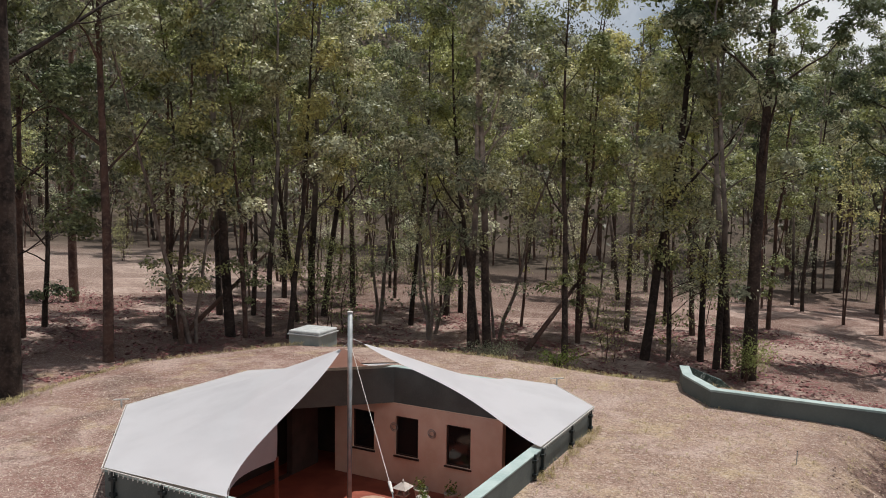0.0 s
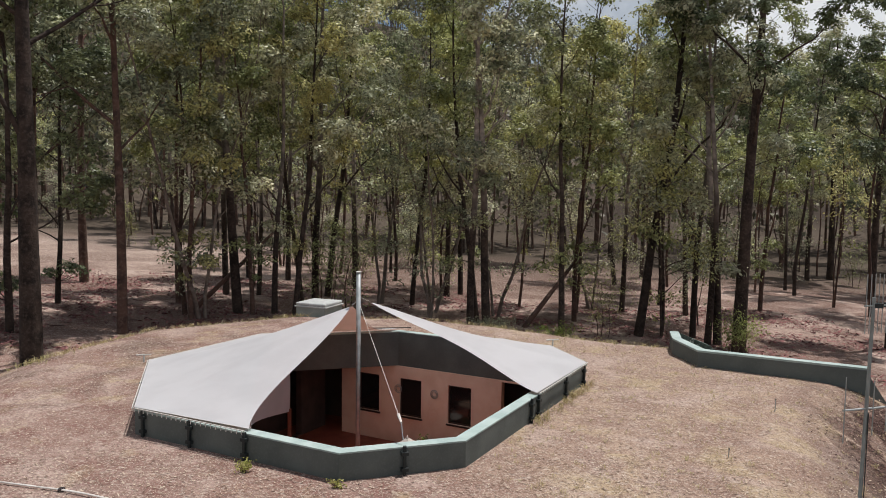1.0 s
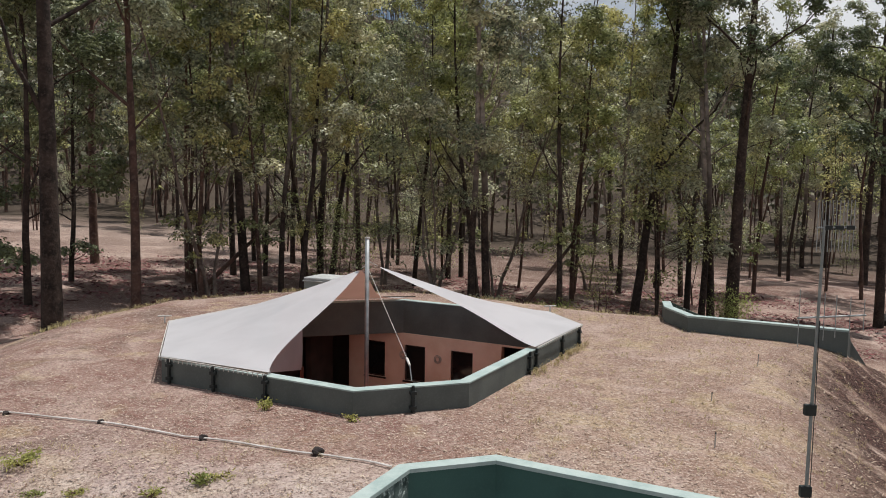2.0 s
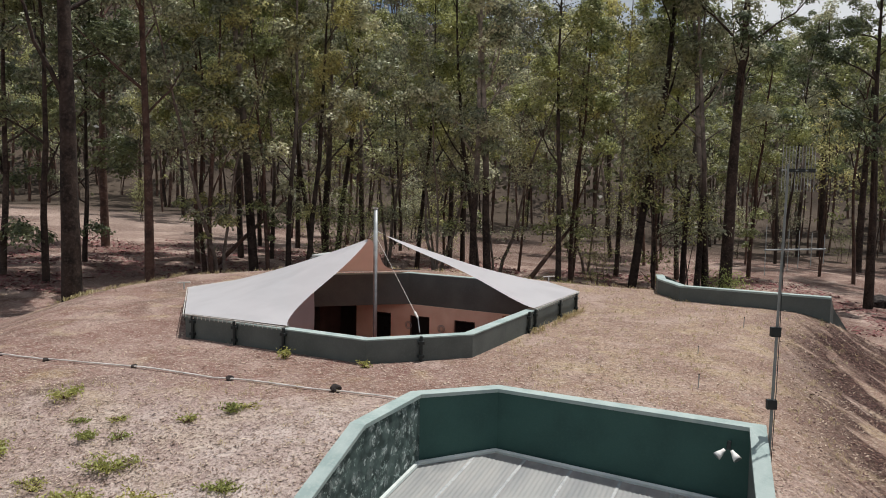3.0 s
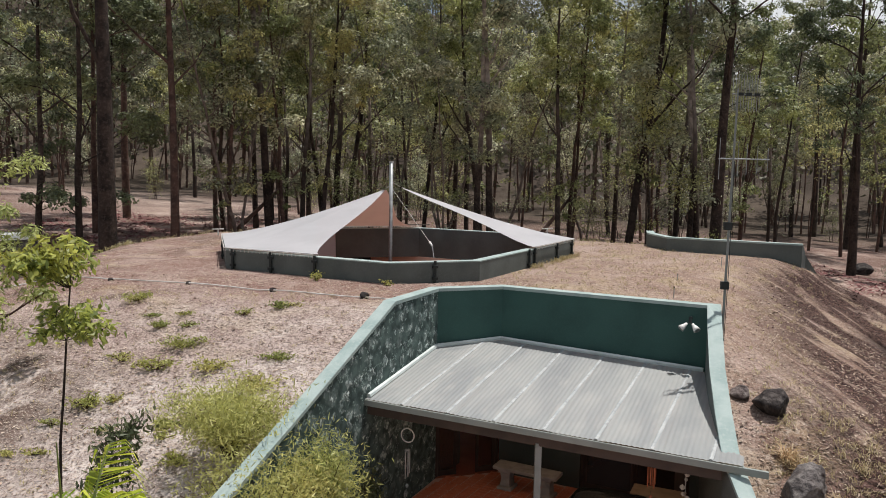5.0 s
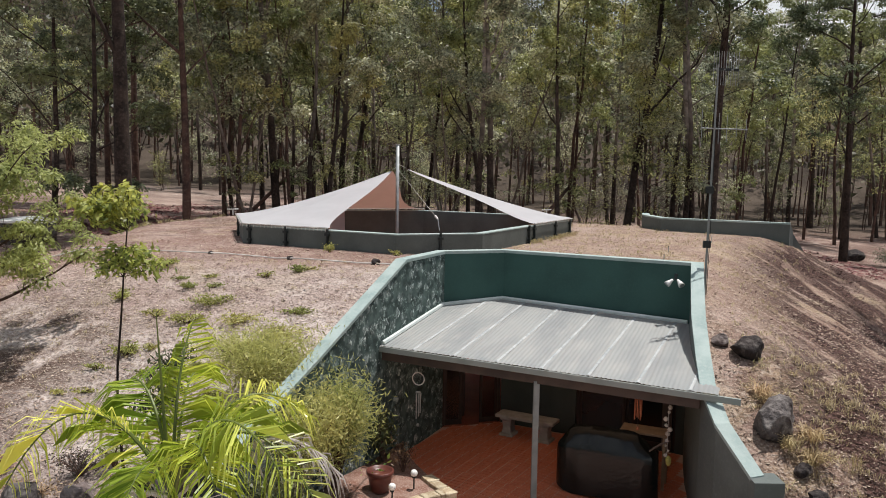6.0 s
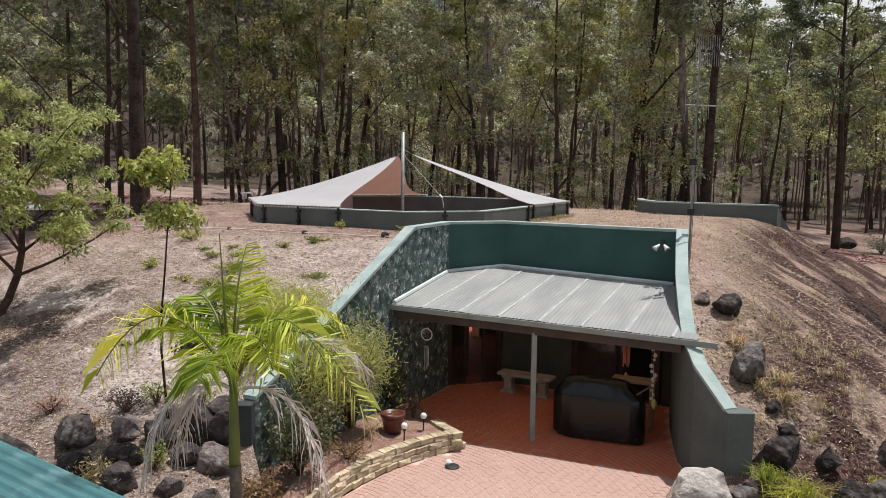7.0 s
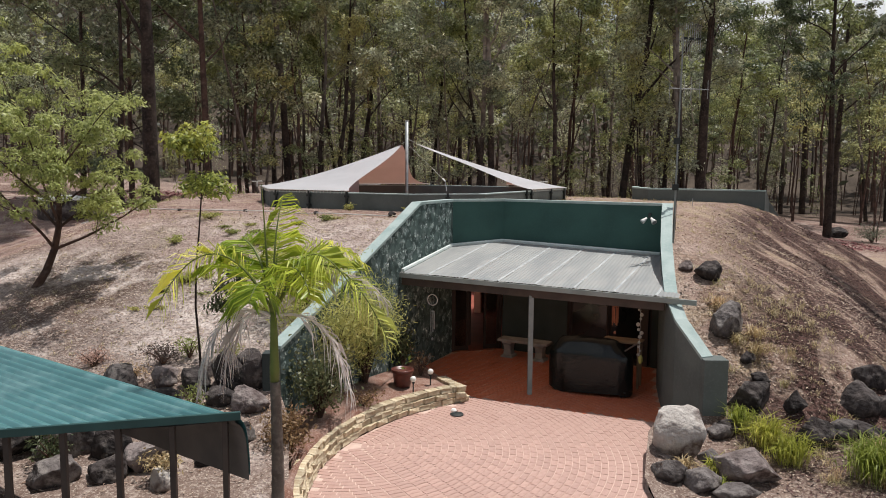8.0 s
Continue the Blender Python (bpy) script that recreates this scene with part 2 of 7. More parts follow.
def tube_into(bm, pts, radii, sides=8, cap=True):
    """A tube along points, with a radius at each."""
    rings = []
    n = len(pts)
    pts = [Vector(p) for p in pts]
    side = None
    for i, p in enumerate(pts):
        d = (pts[min(i + 1, n - 1)] - pts[max(i - 1, 0)])
        if d.length < 1e-9:
            d = Vector((0, 0, 1))
        d.normalize()
        if side is None:
            side = d.orthogonal().normalized()
        side = (side - d * side.dot(d))
        side = side.normalized() if side.length > 1e-6 else d.orthogonal().normalized()
        up = d.cross(side)
        r = radii[i] if hasattr(radii, "__len__") else radii
        rings.append([bm.verts.new(p + (side * math.cos(a) + up * math.sin(a)) * r)
                      for a in (2 * math.pi * k / sides for k in range(sides))])
    for a, b in zip(rings, rings[1:]):
        for k in range(sides):
            bm.faces.new((a[k], a[(k + 1) % sides], b[(k + 1) % sides], b[k]))
    if cap:
        bm.faces.new(rings[0][::-1])
        bm.faces.new(rings[-1])


def tube(pts, radii, sides=8):
    bm = bmesh.new()
    tube_into(bm, pts, radii, sides)
    return bm


def offset_line(pts, d, closed=False):
    """A plan polyline moved d to its left."""
    pts = [Vector(p).to_2d() for p in pts]
    n = len(pts)
    out = []
    for i in range(n):
        a = pts[i - 1] if (closed or i > 0) else None
        b = pts[(i + 1) % n] if (closed or i < n - 1) else None
        d1 = (pts[i] - a).normalized() if a is not None else None
        d2 = (b - pts[i]).normalized() if b is not None else None
        n1 = Vector((-d1.y, d1.x)) if d1 is not None else None
        n2 = Vector((-d2.y, d2.x)) if d2 is not None else None
        if n1 is None:
            out.append(pts[i] + n2 * d)
        elif n2 is None:
            out.append(pts[i] + n1 * d)
        else:
            m = (n1 + n2).normalized()
            out.append(pts[i] + m * (d / max(0.3, m.dot(n1))))
    return out


def ribbon_wall(inner, outer, bottom, top, closed=False):
    """A wall between two plan lines; bottom and top are heights at each point."""
    bm = bmesh.new()
    n = len(inner)
    get = lambda h, i: h[i] if hasattr(h, "__len__") else h
    rows = []
    for i in range(n):
        a, b = inner[i], outer[i]
        lo, hi = get(bottom, i), get(top, i)
        rows.append([bm.verts.new((a[0], a[1], lo)), bm.verts.new((a[0], a[1], hi)),
                     bm.verts.new((b[0], b[1], hi)), bm.verts.new((b[0], b[1], lo))])
    for i in range(n if closed else n - 1):
        a, b = rows[i], rows[(i + 1) % n]
        for k in range(4):
            bm.faces.new((a[k], b[k], b[(k + 1) % 4], a[(k + 1) % 4]))
    if not closed:
        bm.faces.new(rows[0])
        bm.faces.new(rows[-1][::-1])
    bmesh.ops.recalc_face_normals(bm, faces=bm.faces)
    return bm


def slab(poly, z0, z1):
    """A flat slab over a plan polygon."""
    bm = bmesh.new()
    lo = [bm.verts.new((p[0], p[1], z0)) for p in poly]
    hi = [bm.verts.new((p[0], p[1], z1)) for p in poly]
    bm.faces.new(lo[::-1])
    bm.faces.new(hi)
    n = len(poly)
    for i in range(n):
        bm.faces.new((lo[i], lo[(i + 1) % n], hi[(i + 1) % n], hi[i]))
    bmesh.ops.recalc_face_normals(bm, faces=bm.faces)
    return bm


# ---- plan ----
# the courtyard's own axes: u along its front side, v across
ANG = radians(-28.2)
PU, PV, PC = Vector((math.cos(ANG), math.sin(ANG))), Vector((-math.sin(ANG), math.cos(ANG))), Vector((-1.5, 18.7))


def uv(u, v):
    p = PC + PU * u + PV * v
    return (p.x, p.y)


RIM_UV = [(-3.05, -5.6), (2.46, -5.6), (4.18, -3.75), (4.18, 3.9), (2.46, 5.6), (-3.05, 5.6), (-6.4, 2.3), (-6.4, -2.3)]
RIM = [uv(*p) for p in RIM_UV]
RIM_TOP, DECK = 3.89, 3.34
PIT_IN = [tuple(p) for p in offset_line(RIM, 0.26, True)]

# the patio: its inner faces, from the low end of the mural wall round to the end of the wing wall
P_INNER = [(-3.66, 1.85), (-2.70, 3.93), (-1.42, 6.70), (-0.66, 8.30), (0.66, 8.72), (4.22, 6.85),
           (4.05, 6.30), (3.80, 5.40), (3.60, 4.50), (3.44, 3.70), (3.44, 3.00), (3.72, 2.28)]
P_TOP = [1.66, 2.60, 3.92, 3.92, 3.92, 3.92, 3.64, 3.14, 2.68, 2.30, 1.95, 1.42]
P_OUTER = [tuple(p) for p in offset_line(P_INNER, 0.2)]


def smooth01(x):
    x = min(1.0, max(0.0, x))
    return x * x * (3 - 2 * x)


PLATEAU = [(-10.0, 10.2), (-6.0, 8.9), (-1.2, 7.8), (1.0, 9.4), (4.7, 7.2), (6.6, 11.5), (9.0, 17.0), (12.2, 20.3),
           (10.5, 25.0), (6.0, 27.0), (2.5, 29.5), (-1.0, 31.4), (-6.5, 31.6), (-11.5, 28.0), (-13.0, 23.0), (-12.0, 15.0)]


def away(poly, x, y):
    """How far a place lies outside a plan polygon; less than 0 inside."""
    best, inside = 1e9, False
    n = len(poly)
    for i in range(n):
        x1, y1 = poly[i]
        x2, y2 = poly[(i + 1) % n]
        dx, dy = x2 - x1, y2 - y1
        t = max(0.0, min(1.0, ((x - x1) * dx + (y - y1) * dy) / (dx * dx + dy * dy)))
        best = min(best, math.hypot(x - x1 - t * dx, y - y1 - t * dy))
        if (y1 > y) != (y2 > y) and x < (x2 - x1) * (y - y1) / (y2 - y1) + x1:
            inside = not inside
    return -best if inside else best


def ground_z(x, y):
    """The height of the earth: the mound over the house, the bush floor and the hills behind."""
    back = 1.4 - 0.052 * max(-45, min(45, x))
    front = 0.30 - 0.28 * smooth01((x + 1.5) / 3)
    f = smooth01((y - 8) / 24.0)
    base = front * (1 - f) + back * f
    hill = smooth01((y - 95) / 230.0) * (66 - 0.20 * max(-150, min(150, x)))
    hill += smooth01((abs(x + 10) - 70) / 250.0) * 22
    base += hill + 0.5 * noise.noise(Vector((x * 0.05, y * 0.05, 3.0)))* smooth01((y - 30) / 20)
    mound = DECK
    d = away(PLATEAU, x, y) if -40 < x < 40 and -20 < y < 60 else 30.0
    if d > -1.2:
        e = d + 1.2
        steep = 0.335 + (0.12 + 0.07 * smooth01((d - 3.2) / 2.5)) * smooth01((x - 1) / 3) * (1 - smooth01((y - 22) / 6))
        steep += 0.05 * smooth01((y - 24) / 5)
        mound = DECK - steep * (e * e / 2.4 if e < 1.2 else e - 0.6)
    k = 0.5
    h = max(k - abs(base - mound), 0.0) / k
    z = max(base, mound) + h * h * k * 0.25
    z += 0.03 * noise.noise(Vector((x * 0.7, y * 0.7, 0))) + 0.015 * noise.noise(Vector((x * 2.3, y * 2.3, 5)))
    return z


# ---- ground ----
def ground_material():
    """Dry bush soil: pink-red gravel, pale straw and grey litter in drifts, dark mulch and painted shade on the slopes.
    """
    m = bpy.data.materials.new("dry_earth")
    m.use_nodes = True
    n, l = m.node_tree.nodes, m.node_tree.links
    b = n["Principled BSDF"]
    b.inputs["Roughness"].default_value = 0.95
    b.inputs["Specular IOR Level"].default_value = 0.15
    co = n.new("ShaderNodeNewGeometry").outputs["Position"]

    def noise_at(s, detail=6.0, dist=0.0):
        x = n.new("ShaderNodeTexNoise")
        x.inputs["Scale"].default_value = s
        x.inputs["Detail"].default_value = detail
        x.inputs["Distortion"].default_value = dist
        l.new(co, x.inputs["Vector"])
        return x.outputs["Fac"]

    def ramp(v, lo, hi, to=1.0):
        x = n.new("ShaderNodeMapRange")
        x.inputs["From Min"].default_value = lo
        x.inputs["From Max"].default_value = hi
        x.inputs["To Max"].default_value = to
        l.new(v, x.inputs["Value"])
        return x.outputs["Result"]

    def mix(f, a, bb):
        x = n.new("ShaderNodeMix")
        x.data_type = "RGBA"
        for k, v in (("Factor", f), ("A", a), ("B", bb)):
            if isinstance(v, tuple):
                x.inputs[k].default_value = (*v, 1)
            else:
                l.new(v, x.inputs[k])
        return x.outputs["Result"]

    sx = n.new("ShaderNodeSeparateXYZ")
    l.new(co, sx.inputs["Vector"])

    def times(a, bb):
        x = n.new("ShaderNodeMath")
        x.operation = "MULTIPLY"
        l.new(a, x.inputs[0])
        l.new(bb, x.inputs[1])
        return x.outputs[0]

    straw = mix(ramp(noise_at(0.9), 0.38, 0.64), (0.345, 0.246, 0.186), (0.255, 0.168, 0.134))
    red = mix(ramp(noise_at(1.3), 0.4, 0.6), (0.205, 0.111, 0.093), (0.275, 0.178, 0.150))
    wavy = n.new("ShaderNodeMath")
    wavy.operation = "ADD"
    l.new(sx.outputs["X"], wavy.inputs[0])
    l.new(ramp(noise_at(0.22), 0.2, 0.8, 8.0), wavy.inputs[1])
    col = mix(ramp(wavy.outputs[0], 1.5, 5.5), red, straw)
    # bare pinkish dust and faded yellow grass in patches
    col = mix(ramp(noise_at(0.55, 7.0, 0.7), 0.50, 0.62, 0.6), col, (0.44, 0.335, 0.29))
    col = mix(ramp(noise_at(0.8, 8.0, 0.4), 0.55, 0.66, 0.55), col, (0.40, 0.315, 0.185))
    # grey sun-bleached litter low on the front slope
    low = n.new("ShaderNodeMath")
    low.operation = "ADD"
    l.new(sx.outputs["Y"], low.inputs[0])
    l.new(ramp(noise_at(0.35), 0.2, 0.8, 6.0), low.inputs[1])
    grey = mix(ramp(noise_at(2.6), 0.42, 0.62), (0.60, 0.52, 0.48), (0.42, 0.35, 0.32))
    col = mix(times(ramp(low.outputs[0], 14.0, 9.5), ramp(sx.outputs["X"], 4.6, 2.0)), col, grey)
    # dark leaf drifts among the slope-foot rocks, with shade there painted in
    drift = times(ramp(noise_at(1.1, 7.0, 1.2), 0.40, 0.50, 0.88), ramp(sx.outputs["Y"], 3.3, 2.1))
    col = mix(drift, col, (0.12, 0.078, 0.06))
    foot = times(ramp(sx.outputs["Y"], 3.2, 1.6), ramp(noise_at(0.9, 5.0), 0.3, 0.5, 0.75))
    col = mix(foot, col, (0.24, 0.175, 0.145))
    # bark mulch drifts on the far slopes and under the trees
    slope = n.new("ShaderNodeMath")
    slope.operation = "MULTIPLY_ADD"
    l.new(sx.outputs["Y"], slope.inputs[0])
    slope.inputs[1].default_value = -0.36
    l.new(sx.outputs["X"], slope.inputs[2])
    patch = times(ramp(noise_at(0.42, 6.0, 0.8), 0.52, 0.62, 0.7), ramp(sx.outputs["X"], -6.0, -8.0))
    col = mix(patch, col, (0.10, 0.062, 0.05))
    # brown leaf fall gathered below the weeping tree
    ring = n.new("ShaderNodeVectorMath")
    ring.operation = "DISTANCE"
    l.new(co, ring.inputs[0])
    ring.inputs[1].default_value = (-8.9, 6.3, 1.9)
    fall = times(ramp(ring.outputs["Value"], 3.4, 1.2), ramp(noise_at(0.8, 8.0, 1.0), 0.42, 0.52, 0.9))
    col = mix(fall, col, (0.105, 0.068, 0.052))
    floor = mix(ramp(noise_at(0.3), 0.4, 0.6), (0.45, 0.34, 0.29), (0.30, 0.205, 0.172))
    col = mix(ramp(sx.outputs["Y"], 30.0, 35.0), col, floor)
    under = times(ramp(noise_at(0.19, 7.0, 0.6), 0.43, 0.52, 0.82), ramp(sx.outputs["Y"], 29.0, 33.0))
    col = mix(under, col, (0.105, 0.048, 0.038))
    mott = times(ramp(noise_at(1.7, 9.0, 0.8), 0.48, 0.57, 0.5), ramp(sx.outputs["Y"], 27.0, 32.0))
    col = mix(mott, col, (0.12, 0.066, 0.053))
    # shade below the denser trees, painted as a darker floor
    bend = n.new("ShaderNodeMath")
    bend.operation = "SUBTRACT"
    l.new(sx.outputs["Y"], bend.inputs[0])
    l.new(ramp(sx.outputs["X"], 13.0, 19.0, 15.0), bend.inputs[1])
    wood_shade = times(times(ramp(sx.outputs["X"], -12.0, -8.0), ramp(bend.outputs[0], 50.0, 59.0)), ramp(noise_at(0.35, 6.0, 0.8), 0.30, 0.44, 0.9))
    col = mix(wood_shade, col, (0.10, 0.055, 0.043))
    far = times(ramp(noise_at(0.05, 3.0), 0.45, 0.55, 0.45), ramp(sx.outputs["Y"], 45.0, 70.0))
    far = times(far, ramp(sx.outputs["X"], -9.0, -13.0))
    col = mix(far, col, (0.38, 0.31, 0.26))
    # clods and small drifts, then litter grain
    col = mix(ramp(noise_at(5.5, 8.0, 0.6), 0.50, 0.62, 0.4), col, (0.165, 0.108, 0.088))
    col = mix(ramp(noise_at(8.5, 7.0), 0.55, 0.66, 0.5), col, (0.50, 0.42, 0.36))
    col = mix(ramp(noise_at(22.0, 5.0), 0.52, 0.66, 0.7), col, (0.13, 0.082, 0.065))
    col = mix(ramp(noise_at(31.0, 4.0), 0.55, 0.66, 0.75), col, (0.52, 0.44, 0.37))
    # east slope: dark bark mulch with its own grain, streaked by painted tree shade
    bark = mix(ramp(noise_at(13.0, 7.0), 0.44, 0.62), (0.022, 0.010, 0.008), (0.11, 0.06, 0.05))
    bark = mix(ramp(noise_at(36.0, 3.0), 0.60, 0.70, 0.7), bark, (0.36, 0.28, 0.24))
    shade_map = n.new("ShaderNodeMapping")
    shade_map.vector_type = "TEXTURE"
    shade_map.inputs["Rotation"].default_value = (0, 0, radians(-60))
    shade_map.inputs["Scale"].default_value = (3.6, 1, 1)
    l.new(co, shade_map.inputs["Vector"])
    shade_streak = n.new("ShaderNodeTexNoise")
    shade_streak.inputs["Scale"].default_value = 1.0
    shade_streak.inputs["Detail"].default_value = 8.0
    shade_streak.inputs["Distortion"].default_value = 1.0
    l.new(shade_map.outputs["Vector"], shade_streak.inputs["Vector"])
    mul = times(ramp(shade_streak.outputs["Fac"], 0.37, 0.49), ramp(slope.outputs[0], 2.4, 4.4, 0.96))
    mul = times(mul, ramp(sx.outputs["Y"], 27.0, 19.0))
    mul = times(mul, ramp(sx.outputs["Y"], -0.5, 1.8))
    col = mix(mul, col, bark)
    # far ground coloured dark to stand for the dim forest interior
    far_shade = mix(ramp(noise_at(0.06, 6.0), 0.4, 0.6), (0.045, 0.034, 0.026), (0.095, 0.074, 0.057))
    col = mix(ramp(sx.outputs["Y"], 68.0, 88.0), col, far_shade)
    l.new(col, b.inputs["Base Color"])
    bp = n.new("ShaderNodeBump")
    bp.inputs["Distance"].default_value = 0.09
    l.new(noise_at(11.0, 9.0), bp.inputs["Height"])
    l.new(bp.outputs["Normal"], b.inputs["Normal"])
    return m


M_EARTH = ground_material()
P_MID = [((a[0] + b[0]) / 2, (a[1] + b[1]) / 2) for a, b in zip(P_INNER, P_OUTER)]
HOLE_PATIO = P_MID + [(3.55, 2.05), (2.95, 2.0), (2.55, 1.35), (2.15, 0.0), (2.0, -3.0), (2.0, -7.0), (-2.5, -7.0), (-2.5, -2.6),
                      (-3.0, -0.8), (-3.3, 0.8)]
HOLE_PIT = [tuple(p) for p in offset_line(RIM, 0.12, True)]
GW_IN = [(8.30, 25.55), (8.02, 24.3), (8.22, 22.58), (12.25, 20.42)]


def ground_mesh():
    from mathutils import geometry
    rnd = random.Random(5)
    pts = []

    def grid(x0, x1, y0, y1, step, keep):
        y = y0
        while y <= y1:
            x = x0
            while x <= x1:
                px, py = x + rnd.uniform(-0.2, 0.2) * step, y + rnd.uniform(-0.2, 0.2) * step
                if keep(px, py):
                    pts.append(Vector((px, py)))
                x += step
            y += step

    clear = lambda x, y: abs(away(HOLE_PATIO, x, y)) > 0.15 and abs(away(HOLE_PIT, x, y)) > 0.15
    near = lambda x, y: -17 < x < 16 and -9 < y < 34
    mid = lambda x, y: -70 < x < 70 and -30 < y < 115
    grid(-17, 16, -9, 34, 0.5, lambda x, y: near(x, y) and clear(x, y))
    grid(-70, 70, -30, 115, 3.0, lambda x, y: mid(x, y) and not near(x, y))
    grid(-800, 800, -500, 1100, 25.0, lambda x, y: not mid(x, y))
    edges = []
    for poly in (HOLE_PATIO, HOLE_PIT):
        k = len(pts)
        pts.extend(Vector(p) for p in poly)
        edges += [(k + i, k + (i + 1) % len(poly)) for i in range(len(poly))]
    vs, _, fs, *_ = geometry.delaunay_2d_cdt(pts, edges, [], 0, 1e-4)
    bm = bmesh.new()
    vv = [bm.verts.new((p.x, p.y, ground_z(p.x, p.y))) for p in vs]
    for f in fs:
        cx = sum(vs[i].x for i in f) / len(f)
        cy = sum(vs[i].y for i in f) / len(f)
        if away(HOLE_PATIO, cx, cy) < 0 or away(HOLE_PIT, cx, cy) < 0:
            continue
        bm.faces.new([vv[i] for i in f])
    bmesh.ops.recalc_face_normals(bm, faces=bm.faces)
    return bm


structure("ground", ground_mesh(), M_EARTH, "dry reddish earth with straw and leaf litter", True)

# ---- courtyard sunk in the mound ----
def rim_side(name, i, label):
    j = (i + 1) % 8
    return structure(name, ribbon_wall([PIT_IN[i], PIT_IN[j]], [RIM[i], RIM[j]], 2.7, RIM_TOP - 0.03), M_GREEN, label)


for i, nm in enumerate(("wall_rim_south", "wall_rim_southeast", "wall_rim_east", "wall_rim_northeast", "wall_rim_north", "wall_rim_northwest",
                        "wall_rim_west", "wall_rim_southwest")):
    rim_side(nm, i, "dark grey-green rendered wall round the sunken courtyard")
rim_cap = structure("trim_rim", ribbon_wall([tuple(p) for p in offset_line(RIM, 0.268, True)], [tuple(p) for p in offset_line(RIM, -0.008, True)],
                                            RIM_TOP - 0.03, RIM_TOP, True), M_CAP, "pale green painted coping along the courtyard wall")


def wall_with_holes(p0, p1, thick, z0, z1, holes):
    """An upright wall from p0 to p1, in one piece, with (from, to, sill, head) openings through it."""
    bm = bmesh.new()
    d = Vector((p1[0] - p0[0], p1[1] - p0[1], 0))
    m = Matrix.Translation((p0[0], p0[1], 0)) @ Matrix.Rotation(math.atan2(d.y, d.x), 4, "Z")
    xs = sorted({0.0, d.length} | {v for h in holes for v in h[:2]})
    zs = sorted({z0, z1} | {v for h in holes for v in h[2:]})
    seen = {}

    def vert(i, j, k):
        if (i, j, k) not in seen:
            seen[i, j, k] = bm.verts.new(m @ Vector((xs[i], thick * k, zs[j])))
        return seen[i, j, k]

    def solid(i, j):
        if not (0 <= i < len(xs) - 1 and 0 <= j < len(zs) - 1):
            return False
        x, z = (xs[i] + xs[i + 1]) / 2, (zs[j] + zs[j + 1]) / 2
        return not any(h[0] < x < h[1] and h[2] < z < h[3] for h in holes)

    for i in range(len(xs) - 1):
        for j in range(len(zs) - 1):
            if not solid(i, j):
                continue
            for k in (0, 1):
                bm.faces.new([vert(*q, k) for q in ((i, j), (i + 1, j), (i + 1, j + 1), (i, j + 1))])
            for (di, dj), (q, r) in (((-1, 0), ((i, j), (i, j + 1))), ((1, 0), ((i + 1, j), (i + 1, j + 1))),
                                     ((0, -1), ((i, j), (i + 1, j))), ((0, 1), ((i, j + 1), (i + 1, j + 1)))):
                if not solid(i + di, j + dj):
                    bm.faces.new((vert(*q, 0), vert(*r, 0), vert(*r, 1), vert(*q, 1)))
    bmesh.ops.recalc_face_normals(bm, faces=bm.faces)
    return bm, m


def window_in(name, m, a, b, lo, hi, thick, label):
    """Frame, sill and dark pane set into an opening."""
    t = tagged(new(name), label, "window", "", "structure")
    ORIGIN[t.name] = Vector()
    fr = bmesh.new()
    w = 0.05
    for q in (((a, .06, lo), (b, .12, lo + w)), ((a, .06, hi - w), (b, .12, hi)), ((a, .06, lo + w), (a + w, .12, hi - w)), ((b - w, .06, lo + w), (b, .12, hi - w))):
        box_into(fr, *q, m)
    part("window_frame", fr, M_FRAME, t)
    part("window_sill", box((a - .05, -.05, lo - .06), (b + .05, .05, lo - .005), m, 0.008), M_FRAME, t)
    part("pane", box((a + w, .085, lo + w), (b - w, .095, hi - w), m), M_GLASS, t)
    return t


# back wall of the courtyard, pink masonry with three windows and a door opening
L0 = -5.3
BACK_HOLES = [(0.75, 1.6, 0.97, 2.28), (2.44, 3.30, 0.97, 2.28), (4.33, 5.19, 0.97, 2.28), (6.27, 7.7, 0.02, 2.64)]
bm, m_back = wall_with_holes(uv(L0, 5.3), uv(2.6, 5.3), 0.24, 0.0, 2.7, BACK_HOLES)
structure("wall_courtyard_north", bm, M_PINK, "pink masonry wall facing the sunken courtyard")
for k, (a, b, lo, hi) in enumerate(BACK_HOLES[:3]):
    window_in("window_%d" % (k + 1), m_back, a, b, lo, hi, 0.24, "dark window in a brown frame in pink masonry")
bm, _ = wall_with_holes(uv(4.0, -3.6), uv(4.0, 4.2), 0.24, 0.0, 2.7, [(2.5, 4.5, 0.02, 2.1)])
structure("wall_courtyard_east", bm, M_PINK, "pink masonry wall with a doorway to the courtyard")
bm, _ = wall_with_holes(uv(-3.2, -5.62), uv(4.1, -5.62), 0.24, 0.0, 2.7, [(1.0, 2.2, 0.02, 2.1), (3.2, 4.4, 0.9, 2.1), (5.0, 6.9, 0.02, 2.2)])
structure("wall_courtyard_south", bm, M_PINK, "pink masonry wall with doors between house and courtyard")
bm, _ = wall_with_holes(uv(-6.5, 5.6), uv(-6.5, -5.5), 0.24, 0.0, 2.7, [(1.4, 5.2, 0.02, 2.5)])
structure("wall_courtyard_west", bm, M_SHADED, "courtyard recess wall coloured dark for its shade")
# house under the mound: floor, ceiling and closing walls
HOUSE = [uv(-7.4, -7.75), uv(10.4, -7.75), uv(10.4, 4.0), uv(7.0, 6.9), uv(-7.4, 6.9)]
structure("floor", slab(HOUSE, -0.2, 0.0), M_REDFLOOR, "red tiled floor of house and courtyard")


